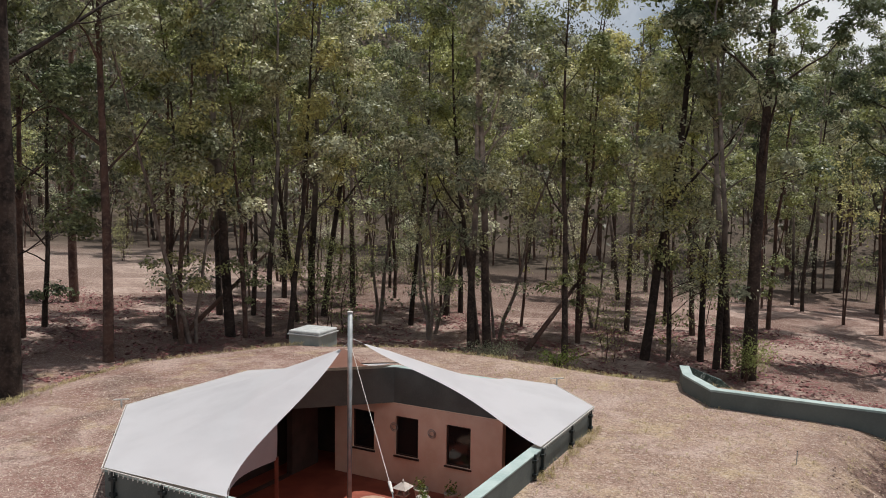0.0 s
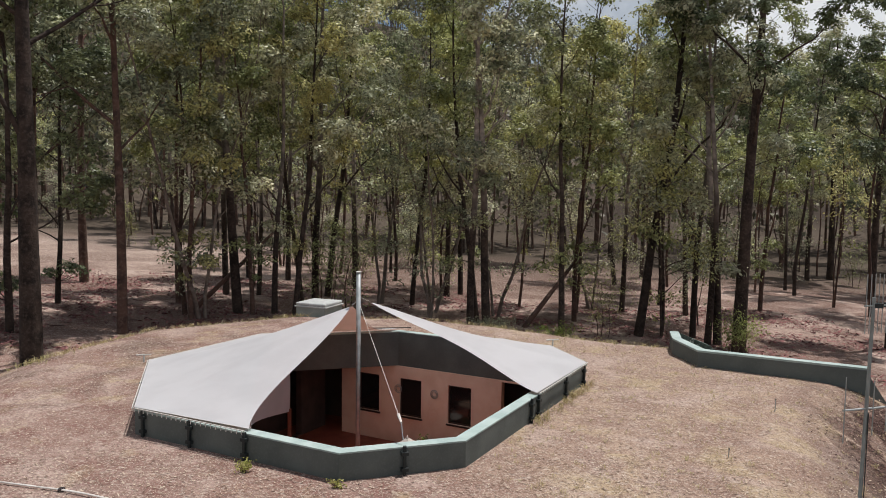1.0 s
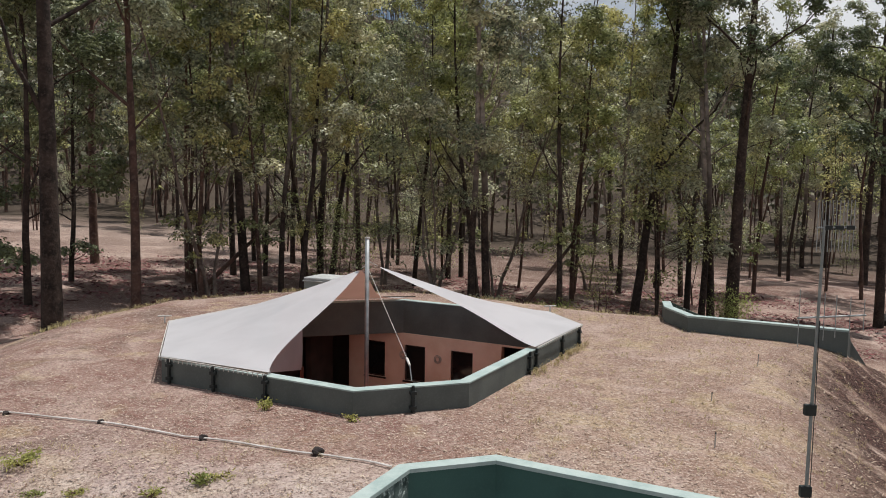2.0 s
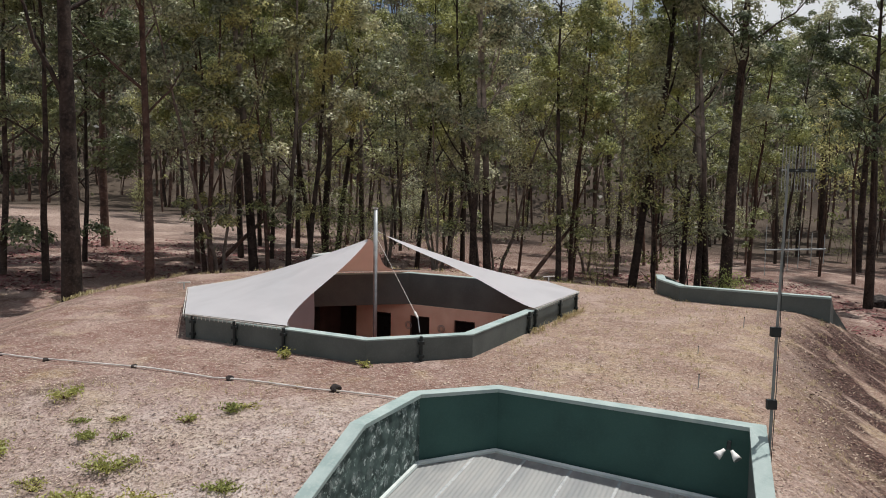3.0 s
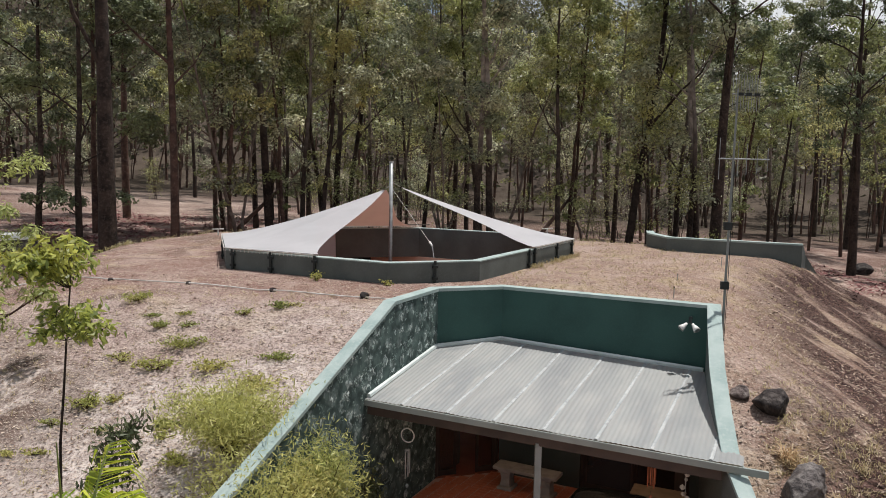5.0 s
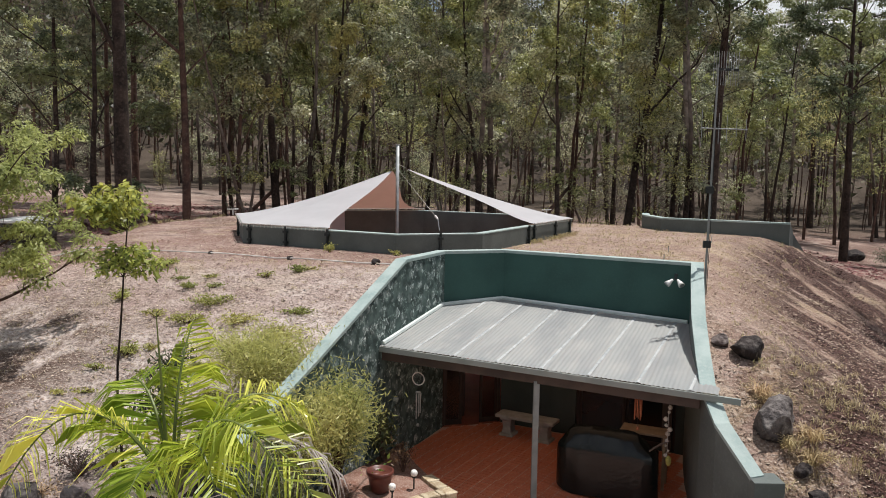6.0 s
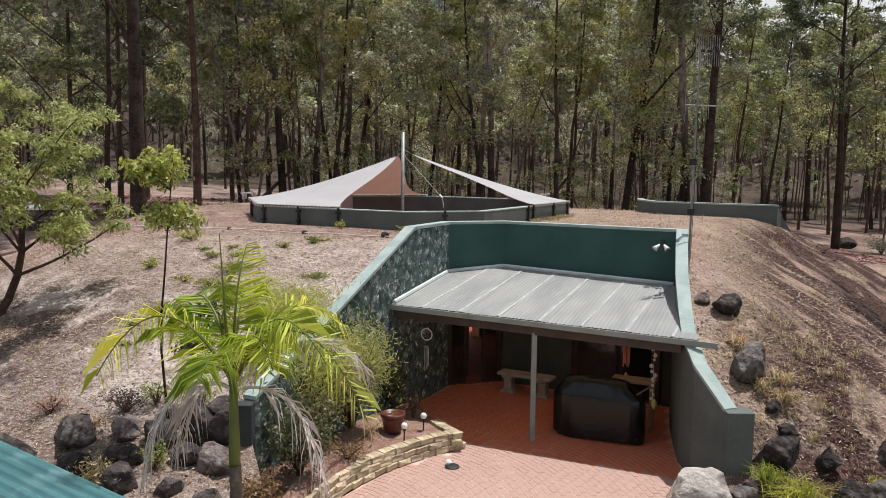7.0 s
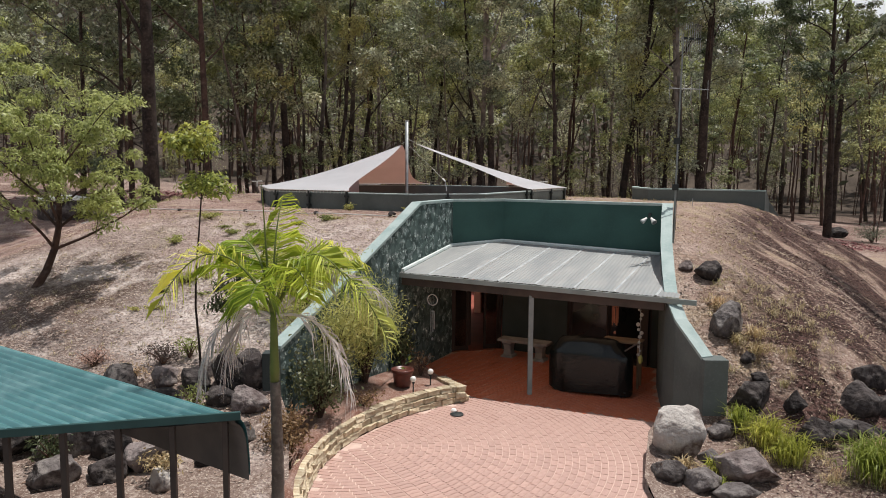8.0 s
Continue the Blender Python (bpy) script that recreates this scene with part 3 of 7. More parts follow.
def ceiling_mesh():
    bm = bmesh.new()
    n = 8
    ring = [tuple(p) for p in offset_line(RIM, 0.05, True)]
    o = [uv(*p) for p in ((-3.05, -7.75), (2.46, -7.75), (10.4, -7.75), (10.4, 4.0), (7.0, 6.9), (-3.05, 6.9), (-7.4, 6.9), (-7.4, -7.75))]
    for z in (2.7, 2.82):
        a = [bm.verts.new((*p, z)) for p in ring]
        b = [bm.verts.new((*p, z)) for p in o]
        for i in range(n):
            bm.faces.new((a[i], a[(i + 1) % n], b[(i + 1) % n], b[i]))
    return bm


structure("ceiling", ceiling_mesh(), M_SHADED, "plain ceiling of the house under the mound")
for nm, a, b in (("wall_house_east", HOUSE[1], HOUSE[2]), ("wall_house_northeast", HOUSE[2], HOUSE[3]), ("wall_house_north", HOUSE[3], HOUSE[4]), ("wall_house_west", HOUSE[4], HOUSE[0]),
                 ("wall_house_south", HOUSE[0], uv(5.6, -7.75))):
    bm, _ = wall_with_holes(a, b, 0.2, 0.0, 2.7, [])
    structure(nm, bm, M_SHADED, "plain inside wall of the house")

# ---- patio shell ----
def wall_piece(name, i0, i1, material, label, bottom=-0.1):
    a, b = P_INNER[i0:i1 + 1], P_OUTER[i0:i1 + 1]
    return structure(name, ribbon_wall(a, b, bottom, [h - 0.06 for h in P_TOP[i0:i1 + 1]]), material, label)


def mural_material():
    """Camouflage of painted leaves: pale overlapping leaf sprays with dark gaps and a darker ground."""
    m = bpy.data.materials.new("leaf_mural")
    m.use_nodes = True
    n, l = m.node_tree.nodes, m.node_tree.links
    b = n["Principled BSDF"]
    b.inputs["Roughness"].default_value = 0.85
    co = n.new("ShaderNodeTexCoord").outputs["Object"]

    def noise_at(s, detail=4.0):
        x = n.new("ShaderNodeTexNoise")
        x.inputs["Scale"].default_value = s
        x.inputs["Detail"].default_value = detail
        l.new(co, x.inputs["Vector"])
        return x

    def ramp(v, lo, hi):
        x = n.new("ShaderNodeMapRange")
        x.inputs["From Min"].default_value = lo
        x.inputs["From Max"].default_value = hi
        l.new(v, x.inputs["Value"])
        return x.outputs["Result"]

    def op(kind, a, bb):
        x = n.new("ShaderNodeMath")
        x.operation = kind
        for k, v in enumerate((a, bb)):
            if isinstance(v, (int, float)):
                x.inputs[k].default_value = v
            else:
                l.new(v, x.inputs[k])
        return x.outputs[0]

    def mix(f, a, bb):
        x = n.new("ShaderNodeMix")
        x.data_type = "RGBA"
        for k, v in (("Factor", f), ("A", a), ("B", bb)):
            if isinstance(v, tuple):
                x.inputs[k].default_value = (*v, 1)
            else:
                l.new(v, x.inputs[k])
        return x.outputs["Result"]

    add = n.new("ShaderNodeVectorMath")
    add.operation = "MULTIPLY_ADD"
    l.new(noise_at(9, 3).outputs["Color"], add.inputs[0])
    add.inputs[1].default_value = (0.22, 0.22, 0.22)
    l.new(co, add.inputs[2])

    def cells(s):
        vo = n.new("ShaderNodeTexVoronoi")
        vo.inputs["Scale"].default_value = s
        l.new(add.outputs[0], vo.inputs["Vector"])
        sp = n.new("ShaderNodeSeparateColor")
        l.new(vo.outputs["Color"], sp.inputs["Color"])
        return vo.outputs["Distance"], sp.outputs["Red"]

    d1, r1 = cells(5.2)
    d2, r2 = cells(13.0)
    spray = op("MULTIPLY", ramp(r1, 0.30, 0.5), ramp(d1, 0.62, 0.42))
    leaf = op("MULTIPLY", ramp(r2, 0.15, 0.75), ramp(d2, 0.60, 0.34))
    mask = op("MULTIPLY", spray, op("ADD", op("MULTIPLY", leaf, 0.88), 0.12))
    fine = noise_at(28, 5).outputs["Fac"]
    ground = mix(ramp(noise_at(5, 5).outputs["Fac"], 0.4, 0.62), (0.022, 0.042, 0.038), (0.075, 0.115, 0.105))
    pale = mix(ramp(fine, 0.36, 0.62), (0.32, 0.40, 0.38), (0.68, 0.76, 0.73))
    col = mix(mask, ground, pale)
    col = mix(op("MULTIPLY", ramp(r2, 0.82, 0.9), ramp(fine, 0.45, 0.6)), col, (0.24, 0.32, 0.29))
    l.new(col, b.inputs["Base Color"])
    bp = n.new("ShaderNodeBump")
    bp.inputs["Distance"].default_value = 0.012
    l.new(mask, bp.inputs["Height"])
    l.new(bp.outputs["Normal"], b.inputs["Normal"])
    return m


M_MURAL = mural_material()
wall_piece("wall_mural", 0, 3, M_MURAL, "retaining wall painted with grey-green leaf camouflage")
structure("wall_parapet_south", ribbon_wall(P_INNER[3:5], P_OUTER[3:5], 2.68, 3.86), M_TEAL, "dark teal rendered parapet above the patio door")
structure("wall_parapet_east", ribbon_wall(P_INNER[4:6], P_OUTER[4:6], 2.55, 3.86), M_TEAL, "dark teal rendered parapet behind the patio roof")
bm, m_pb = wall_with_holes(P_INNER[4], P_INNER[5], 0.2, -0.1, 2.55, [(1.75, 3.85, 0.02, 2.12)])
# green render darkened to carry the shade under the patio roof
structure("wall_patio_back", bm, mat("shaded_green_render", (0.062, 0.074, 0.068), (0.045, 0.056, 0.052), 1.3, 0.75, 0.004, 55), "grey-green rendered wall at the back of the patio")
wall_piece("wall_wing", 5, 11, M_GREEN, "grey-green rendered wing wall curving down beside the patio")
cap_in, cap_out = offset_line(P_INNER, -0.02), offset_line(P_INNER, 0.225)
structure("trim_patio", ribbon_wall(cap_in, cap_out, [h - 0.06 for h in P_TOP], P_TOP), M_CAP, "pale green painted coping stepping down the retaining walls")
structure("wall_wing_end", box((3.70, 2.12, -0.15), (4.13, 2.5, 1.40), None, 0.015), M_GREEN, "short rendered pier at the end of the wing wall")
# the pier's shaded face is put into this darker render colour
structure("wall_mural_end", box((-3.93, 1.64, 0.0), (-3.66, 1.9, 1.58), None, 0.015), mat("shaded_pier_render", (0.048, 0.060, 0.058), (0.036, 0.045, 0.044), 1.3, 0.75, 0.004, 55), "short rendered pier at the end of the mural wall")

LINK = [P_OUTER[3], P_OUTER[4], uv(6.7, -7.72), uv(5.4, -7.72)]
structure("floor_entry", slab([P_INNER[3], P_INNER[4], uv(6.7, -7.72), uv(5.4, -7.72)], -0.2, -0.004), M_REDFLOOR, "red tiled floor inside the patio door")
# ceiling and wall added to block sky light leaking in below the mound
structure("ceiling_entry", slab(LINK, 2.7, 2.8), M_SHADED, "plain ceiling inside the patio door")
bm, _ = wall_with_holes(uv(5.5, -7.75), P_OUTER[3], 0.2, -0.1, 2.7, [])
structure("wall_entry", bm, M_SHADED, "plain inside wall beside the patio door")

# the patio roof, in its own axes: e along the eave, g up the slope
EO, EE, EG = Vector((-1.82, 5.84)), Vector((0.913, -0.407)), Vector((0.407, 0.913))
roof_z = lambda x, y: 1.77 + 0.03 * x + 0.12 * y


def eg(e, g, dz=0.0):
    p = EO + EE * e + EG * g
    return Vector((p.x, p.y, roof_z(p.x, p.y) + dz))


def back_g(e):
    """Where the roof meets the walls behind, going up the slope."""
    prof = [(-0.2, 2.6), (0.05, 2.68), (1.09, 3.6), (5.1, 3.34), (5.5, 1.2), (5.75, 0.35), (6.2, 0.12), (7, 0.1)]
    for (a, ga), (b, gb) in zip(prof, prof[1:]):
        if a <= e <= b:
            return ga + (gb - ga) * (e - a) / (b - a)
    return 0.1


patio_roof = thing("patio_roof", "weathered grey corrugated patio roof on a beam", "roof", at=(0.9, 4.6, 0.0))
SHEET, SKEW = 0.808, 0.045
for k in range(8):
    bm = bmesh.new()
    e0, e1 = max(0.0, k * SHEET - 0.03), min((k + 1) * SHEET + 0.02, 5.95)
    n = int((e1 - e0) / 0.0127)
    prev = None
    lift = 0.006 * (k % 2)
    for i in range(n + 1):
        e = e0 + (e1 - e0) * i / n
        w = 0.0038 * math.sin(2 * math.pi * e / 0.0762) + lift
        g1 = back_g(e) - 0.02
        q = [bm.verts.new(eg(e, g, w)) for g in (-0.06, g1 * 0.33, g1 * 0.66, g1)]
        if prev:
            for a in range(3):
                bm.faces.new((prev[a], q[a], q[a + 1], prev[a + 1]))
        prev = q
    part("roof_sheet", bm, M_ROOF, patio_roof, "", True)
M_LAP = mat("pale_lap_strip", (0.48, 0.49, 0.48), (0.38, 0.395, 0.395), 3.0, 0.6, c3=(0.28, 0.29, 0.29), fine=9, fine_amt=0.6)
for k in range(1, 8):
    bm = bmesh.new()
    e = k * SHEET - 0.13
    gb = back_g(e + 0.1) - 0.05
    vs = [bm.verts.new(eg(e + SKEW * g + a, g, 0.017 + h)) for g in (-0.05, gb) for a, h in ((-0.03, -0.012), (-0.014, 0.0), (0.014, 0.0), (0.03, -0.012))]
    for a in range(3):
        bm.faces.new((vs[a], vs[a + 1], vs[a + 5], vs[a + 4]))
    part("lap_rib", bm, M_LAP, patio_roof)


def beam_between(a, b, w, h):
    a, b = Vector(a), Vector(b)
    d = b - a
    m = Matrix.Translation(a) @ Matrix.Rotation(math.atan2(d.y, d.x), 4, "Z") @ Matrix.Rotation(-math.atan2(d.z, d.to_2d().length), 4, "Y")
    return box((0, -w / 2, -h), (d.length, w / 2, 0), m, 0.006)


part("fascia", beam_between(eg(-0.02, -0.06, -0.012), eg(6.28, -0.06, -0.012), 0.05, 0.10), M_FASCIA, patio_roof)
part("beam", beam_between(eg(0.0, 0.06, -0.06), eg(5.68, 0.06, -0.06), 0.09, 0.24), M_BEAM, patio_roof)
for k in range(6):
    part("rafter", beam_between(eg(0.5 + k * 0.9, 0.1, -0.02), eg(0.5 + k * 0.9, min(2.9, back_g(0.5 + k * 0.9) - 0.1), -0.02), 0.05, 0.12), M_BEAM, patio_roof)
px, py = eg(3.0, 0.06).to_2d()
part("post", box((px - .05, py - .05, 0.0), (px + .05, py + .05, 2.1), None, 0.008), M_POST, patio_roof, "square grey steel post")
M_FLASH = mat("white_flashing", (0.66, 0.71, 0.69), (0.54, 0.60, 0.58), 3.0, 0.6)
flash = [eg(0.03, 0.0, 0.03), eg(0.06, 2.66, 0.03), eg(1.09, 3.57, 0.03), eg(5.08, 3.31, 0.03)]
for a, b in zip(flash, flash[1:]):
    part("flashing", tube([a, b], 0.045, 6), M_FLASH, patio_roof, "pale painted flashing")

# ---- shade sails and mast ----
MAST = (-2.38, 19.46)
mast = thing("mast", "grey steel mast standing in the courtyard", "mast", at=(*MAST, 0))
part("pole", tube([(*MAST, 0), (*MAST, 6.5)], 0.065, 14), M_STEEL, mast, "", True)
part("pole_cap", tube([(*MAST, 6.5), (*MAST, 6.54)], 0.075, 14), M_ROPE, mast)
part("base_plate", box((MAST[0] - .15, MAST[1] - .15, 0), (MAST[0] + .15, MAST[1] + .15, 0.02)), M_STEEL, mast)


def sail_mesh(base, peak, power, k0, k1, mid=0.5, skew=0.8, rows=28, cols=56):
    """Cloth from a lashed line of points up to a peak; the two free edges are hollowed by k0 and k1."""
    base = [Vector(p) for p in base]
    cum = [0.0]
    for a, b in zip(base, base[1:]):
        cum.append(cum[-1] + (b - a).length)
    # columns fall on the corners of the lashed line
    ts = sorted(set([round(i / cols, 5) for i in range(cols + 1)] + [round(c / cum[-1], 5) for c in cum]))

    def along(a):
        d = a * cum[-1]
        for i in range(len(base) - 1):
            if d <= cum[i + 1] + 1e-9:
                return base[i].lerp(base[i + 1], (d - cum[i]) / (cum[i + 1] - cum[i]))
        return base[-1]

    bm = bmesh.new()
    peak = Vector(peak)
    grid = []
    for a in ts:
        col = []
        for j in range(rows + 1):
            s = j / rows * 0.985
            k = k0 * (1 - a) + k1 * a
            aa = mid + (a - mid) * (1 - k * math.sin(math.pi * min(1, s) ** skew))
            p = along(aa)
            z = p.z + (peak.z - p.z) * s ** power
            q = p.lerp(peak, s)
            col.append(bm.verts.new((q.x, q.y, z)))
        grid.append(col)
    for a, b in zip(grid, grid[1:]):
        for j in range(rows):
            bm.faces.new((a[j], b[j], b[j + 1], a[j + 1]))
    bmesh.ops.recalc_face_normals(bm, faces=bm.faces)
    return bm


def rim_pt(u, v, z=3.95):
    return (*uv(u, v), z)


sail_1 = thing("shade_sail", "large white shade sail lashed to the courtyard wall and mast", "shade sail", at=(*uv(-3.5, -2), 3.9))
bm = sail_mesh([rim_pt(0.17, -5.5), rim_pt(-3.05, -5.62), rim_pt(-6.42, -2.3), rim_pt(-6.42, 2.3), rim_pt(-3.1, 5.6)],
               (MAST[0] - 0.18, MAST[1] - 0.05, 5.6), 1.36, 0.065, 0.08)
SAIL_TREE = bvhtree.BVHTree.FromBMesh(bm)
part("cloth", bm, M_SAIL, sail_1, "", True)
# the loose corner of the cloth hangs from the free edge down to the veranda post
VPOST = (-4.30, 19.57)


def drop_mesh(bracket, low, above, n=16):
    bm = bmesh.new()
    a, b = Vector((*VPOST, low)), Vector(bracket)
    rows = []
    for i in range(n + 1):
        f = i / n
        p = a.lerp(b, f)
        p -= Vector((PU.x, PU.y, 0)) * (0.42 * math.sin(math.pi * f))
        p.z = low + (b.z - low) * (0.75 * f + 0.25 * f * f)
        hit = above.ray_cast(Vector((p.x, p.y, 9.0)), Vector((0, 0, -1)))[0]
        hi = max(p.z + 0.01, (hit.z if hit else b.z) - 0.015)
        rows.append([bm.verts.new((p.x + 0.035 * math.sin(4 * f + j * 0.5) * (1 - j / 8), p.y, p.z + (hi - p.z) * j / 8)) for j in range(9)])
    for r0, r1 in zip(rows, rows[1:]):
        for j in range(8):
            bm.faces.new((r0[j], r1[j], r1[j + 1], r0[j + 1]))
    return bm


part("drop_cloth", drop_mesh(rim_pt(0.14, -5.42, 3.93), 2.58, SAIL_TREE), M_SAIL, sail_1, "hanging corner of shade cloth", True)
sail_2 = thing("shade_sail", "narrow white shade sail stretched from the courtyard wall to the mast", "shade sail", at=(*uv(3.5, 3), 3.9))
part("cloth", sail_mesh([rim_pt(4.18, 0.1), rim_pt(4.2, 3.9), rim_pt(2.46, 5.62), rim_pt(0.9, 5.62)], (-2.1, 19.7, 5.68), 1.25, 0.56, 0.64, 0.3, 1.5), M_SAIL, sail_2, "", True)


# ---- trees ----
def tube_np(V, F, pts, radii, sides):
    """Adds a tube to vertex and face lists."""
    base = len(V)
    side = None
    n = len(pts)
    for i, p in enumerate(pts):
        d = (pts[min(i + 1, n - 1)] - pts[max(i - 1, 0)]).normalized()
        if side is None:
            side = d.orthogonal().normalized()
        side = (side - d * side.dot(d)).normalized()
        up = d.cross(side)
        for k in range(sides):
            a = 2 * math.pi * k / sides
            V.append(tuple(p + (side * math.cos(a) + up * math.sin(a)) * radii[i]))
    for i in range(n - 1):
        for k in range(sides):
            a, b = base + i * sides + k, base + i * sides + (k + 1) % sides
            F.append((a, b, b + sides, a + sides))


def leaf_kites(centres, rng, length, width, droop=0.6, flat=0.0, facing=None):
    """Kite-shaped leaves hung at the centres, some turned to face a given way: vertices as an array."""
    n = len(centres)
    d = rng.normal(size=(n, 3))
    d[:, 2] -= droop
    if facing is None:
        d /= np.linalg.norm(d, axis=1)[:, None]
        s = np.cross(d, rng.normal(size=(n, 3)) + np.array([0, 0, flat]))
    else:
        f = facing + rng.normal(size=(n, 3)) * 0.42
        f /= np.linalg.norm(f, axis=1)[:, None]
        d -= f * np.sum(d * f, axis=1)[:, None]
        d /= np.linalg.norm(d, axis=1)[:, None]
        s = np.cross(d, f)
    s /= np.linalg.norm(s, axis=1)[:, None]
    ln = (length * rng.uniform(0.6, 1.3, n))[:, None]
    wd = (width * rng.uniform(0.6, 1.3, n))[:, None]
    v = np.empty((n, 4, 3))
    v[:, 0] = centres - d * ln * 0.5
    v[:, 1] = centres + s * wd * 0.5 - d * ln * 0.08
    v[:, 2] = centres + d * ln * 0.5
    v[:, 3] = centres - s * wd * 0.5 - d * ln * 0.08
    return v.reshape(-1, 3)


def leaf_domes(tips, counts, rng, squash=0.62):
    """Leaf places in ragged domes round the twig ends, with the way each one faces."""
    places, ways = [], []
    for (p, r), c in zip(tips, counts):
        u = rng.normal(size=(c, 3))
        u[:, 2] = np.abs(u[:, 2]) * np.where(rng.random(c) < 0.74, 1, -0.8)
        u /= np.linalg.norm(u, axis=1)[:, None]
        lump = 1 + 0.35 * np.sin(u[:, 0] * 5 + p.x) * np.sin(u[:, 1] * 5 + p.y)
        k = r * lump * rng.uniform(0.45, 1.08, c) ** 0.7
        o = u * k[:, None] * np.array([1, 1, squash])
        o[:, 2] -= 0.28 * (o[:, 0] ** 2 + o[:, 1] ** 2) / max(r, 0.2)
        places.append(np.array(p) + o)
        ways.append(u + np.array([0, 0, 0.55]))
    return np.concatenate(places), np.concatenate(ways)


def mesh_from(name, V, F, material, smooth=False):
    me = bpy.data.meshes.new(name)
    me.from_pydata(V, [], F)
    me.materials.append(material)
    if smooth:
        me.polygons.foreach_set("use_smooth", [True] * len(me.polygons))
    me.update()
    return me


def leaf_mesh(name, verts, material):
    n = len(verts) // 4
    me = bpy.data.meshes.new(name)
    me.vertices.add(n * 4)
    me.vertices.foreach_set("co", verts.astype(np.float32).ravel())
    me.loops.add(n * 4)
    me.loops.foreach_set("vertex_index", np.arange(n * 4, dtype=np.int32))
    me.polygons.add(n)
    me.polygons.foreach_set("loop_start", np.arange(0, n * 4, 4, dtype=np.int32))
    me.materials.append(material)
    me.update(calc_edges=True)
    me.validate()
    return me


def gum_tree(seed, height, radius, clear, spread, leaves, leaf, bark, foliage, crook=0.5, stems=1, low=0, fine=True):
    """A gum: tall slender trunk, rising limbs, hanging leaves in loose clumps. Returns trunk and crown meshes at the origin."""
    rnd, rng = random.Random(seed), np.random.default_rng(seed)
    V, F, tips = [], [], []

    def limb(p, d, length, r, level):
        pts, rad = [p.copy()], [r]
        n = (5 if fine else 3) if level else (11 if fine else 8)
        q = p.copy()
        for i in range(n):
            bend = Vector((rnd.gauss(0, 1), rnd.gauss(0, 1), rnd.gauss(0.25, 0.5))) * (0.20 if level else 0.052 * crook)
            d = (d + bend + (Vector((0, 0, 0.10)) if level == 0 else Vector())).normalized()
            q = q + d * (length / n)
            pts.append(q.copy())
            t = (i + 1) / n
            rad.append(max(0.008, r * (1 - 0.86 * t ** 0.85 if level == 0 else 1 - 0.8 * t)))
        tube_np(V, F, pts, rad, (9, 5, 3)[level] if fine else (7, 4, 3)[level])
        return pts, rad, d

    for s in range(stems):
        a0 = rnd.uniform(0, 6.28)
        lean = Vector((math.cos(a0), math.sin(a0), 0)) * (0.018 * crook + 0.07 * (stems > 1))
        h = height * (1 if s == 0 else rnd.uniform(0.75, 0.95))
        pts, rad, _ = limb(Vector((0.25 * s * math.cos(a0), 0.25 * s * math.sin(a0), -0.3)), (Vector((0, 0, 1)) + lean).normalized(), h + 0.3, radius * (1 if s == 0 else 0.75), 0)
        nb = int(5 + spread * 1.3)
        for k in range(nb):
            f = clear + (0.97 - clear) * ((k + rnd.random()) / nb) ** 0.9
            i = min(len(pts) - 2, int(f * (len(pts) - 1)))
            p = pts[i].lerp(pts[i + 1], f * (len(pts) - 1) - i)
            a = a0 + k * 2.4 + rnd.uniform(-0.7, 0.7)
            g = (f - clear) / (1 - clear)
            ln = spread * (1.25 - 0.75 * g) * rnd.uniform(0.6, 1.25)
            d = Vector((math.cos(a), math.sin(a), rnd.uniform(0.35, 1.5))).normalized()
            bp, br, bd = limb(p, d, ln, rad[i] * rnd.uniform(0.35, 0.6), 1)
            tips += [(bp[-1], rnd.uniform(0.55, 1.05)), (bp[-2], rnd.uniform(0.35, 0.65))]
            for _ in range(rnd.randint(3, 5)):
                j = rnd.randint(2, len(bp) - 1)
                e = (bd + Vector((rnd.gauss(0, .8), rnd.gauss(0, .8), rnd.gauss(0.15, .5)))).normalized()
                cp, cr, _ = limb(bp[j], e, ln * rnd.uniform(0.3, 0.65), br[j] * 0.55, 2)
                tips.append((cp[-1], rnd.uniform(0.4, 0.9)))
        tips += [(pts[-1], 0.6), (pts[-2], 0.5)]
        for _ in range(low):
            f = rnd.uniform(clear * 0.7, clear * 1.05)
            i = int(f * (len(pts) - 1))
            d = Vector((rnd.gauss(0, 1), rnd.gauss(0, 1), 0.5)).normalized()
            bp, br, _ = limb(pts[i], d, rnd.uniform(0.6, 1.6), rad[i] * 0.22, 2)
            tips.append((bp[-1], rnd.uniform(0.35, 0.75)))
    w = np.array([r ** 2 * rnd.uniform(0.5, 1.4) for _, r in tips])
    counts = np.maximum(4, (w / w.sum() * leaves)).astype(int)
    cs, ways = leaf_domes(tips, counts, rng)
    return mesh_from("trunk", V, F, bark, True), leaf_mesh("crown", leaf_kites(cs, rng, leaf, leaf * 0.5, 0.45, 0.7, ways), foliage)


def plant_tree(meshes, x, y, turn, scale, label, name="gum_tree", group="bush trees", z=None):
    t = thing(name, label, "tree", group, (x, y, ground_z(x, y) - 0.02 if z is None else z))
    t.rotation_euler = (0, 0, turn)
    t.scale = (scale,) * 3
    for nm, me in zip(("trunk", "crown"), meshes):
        o = new(nm, me)
        o.parent = t
    return t


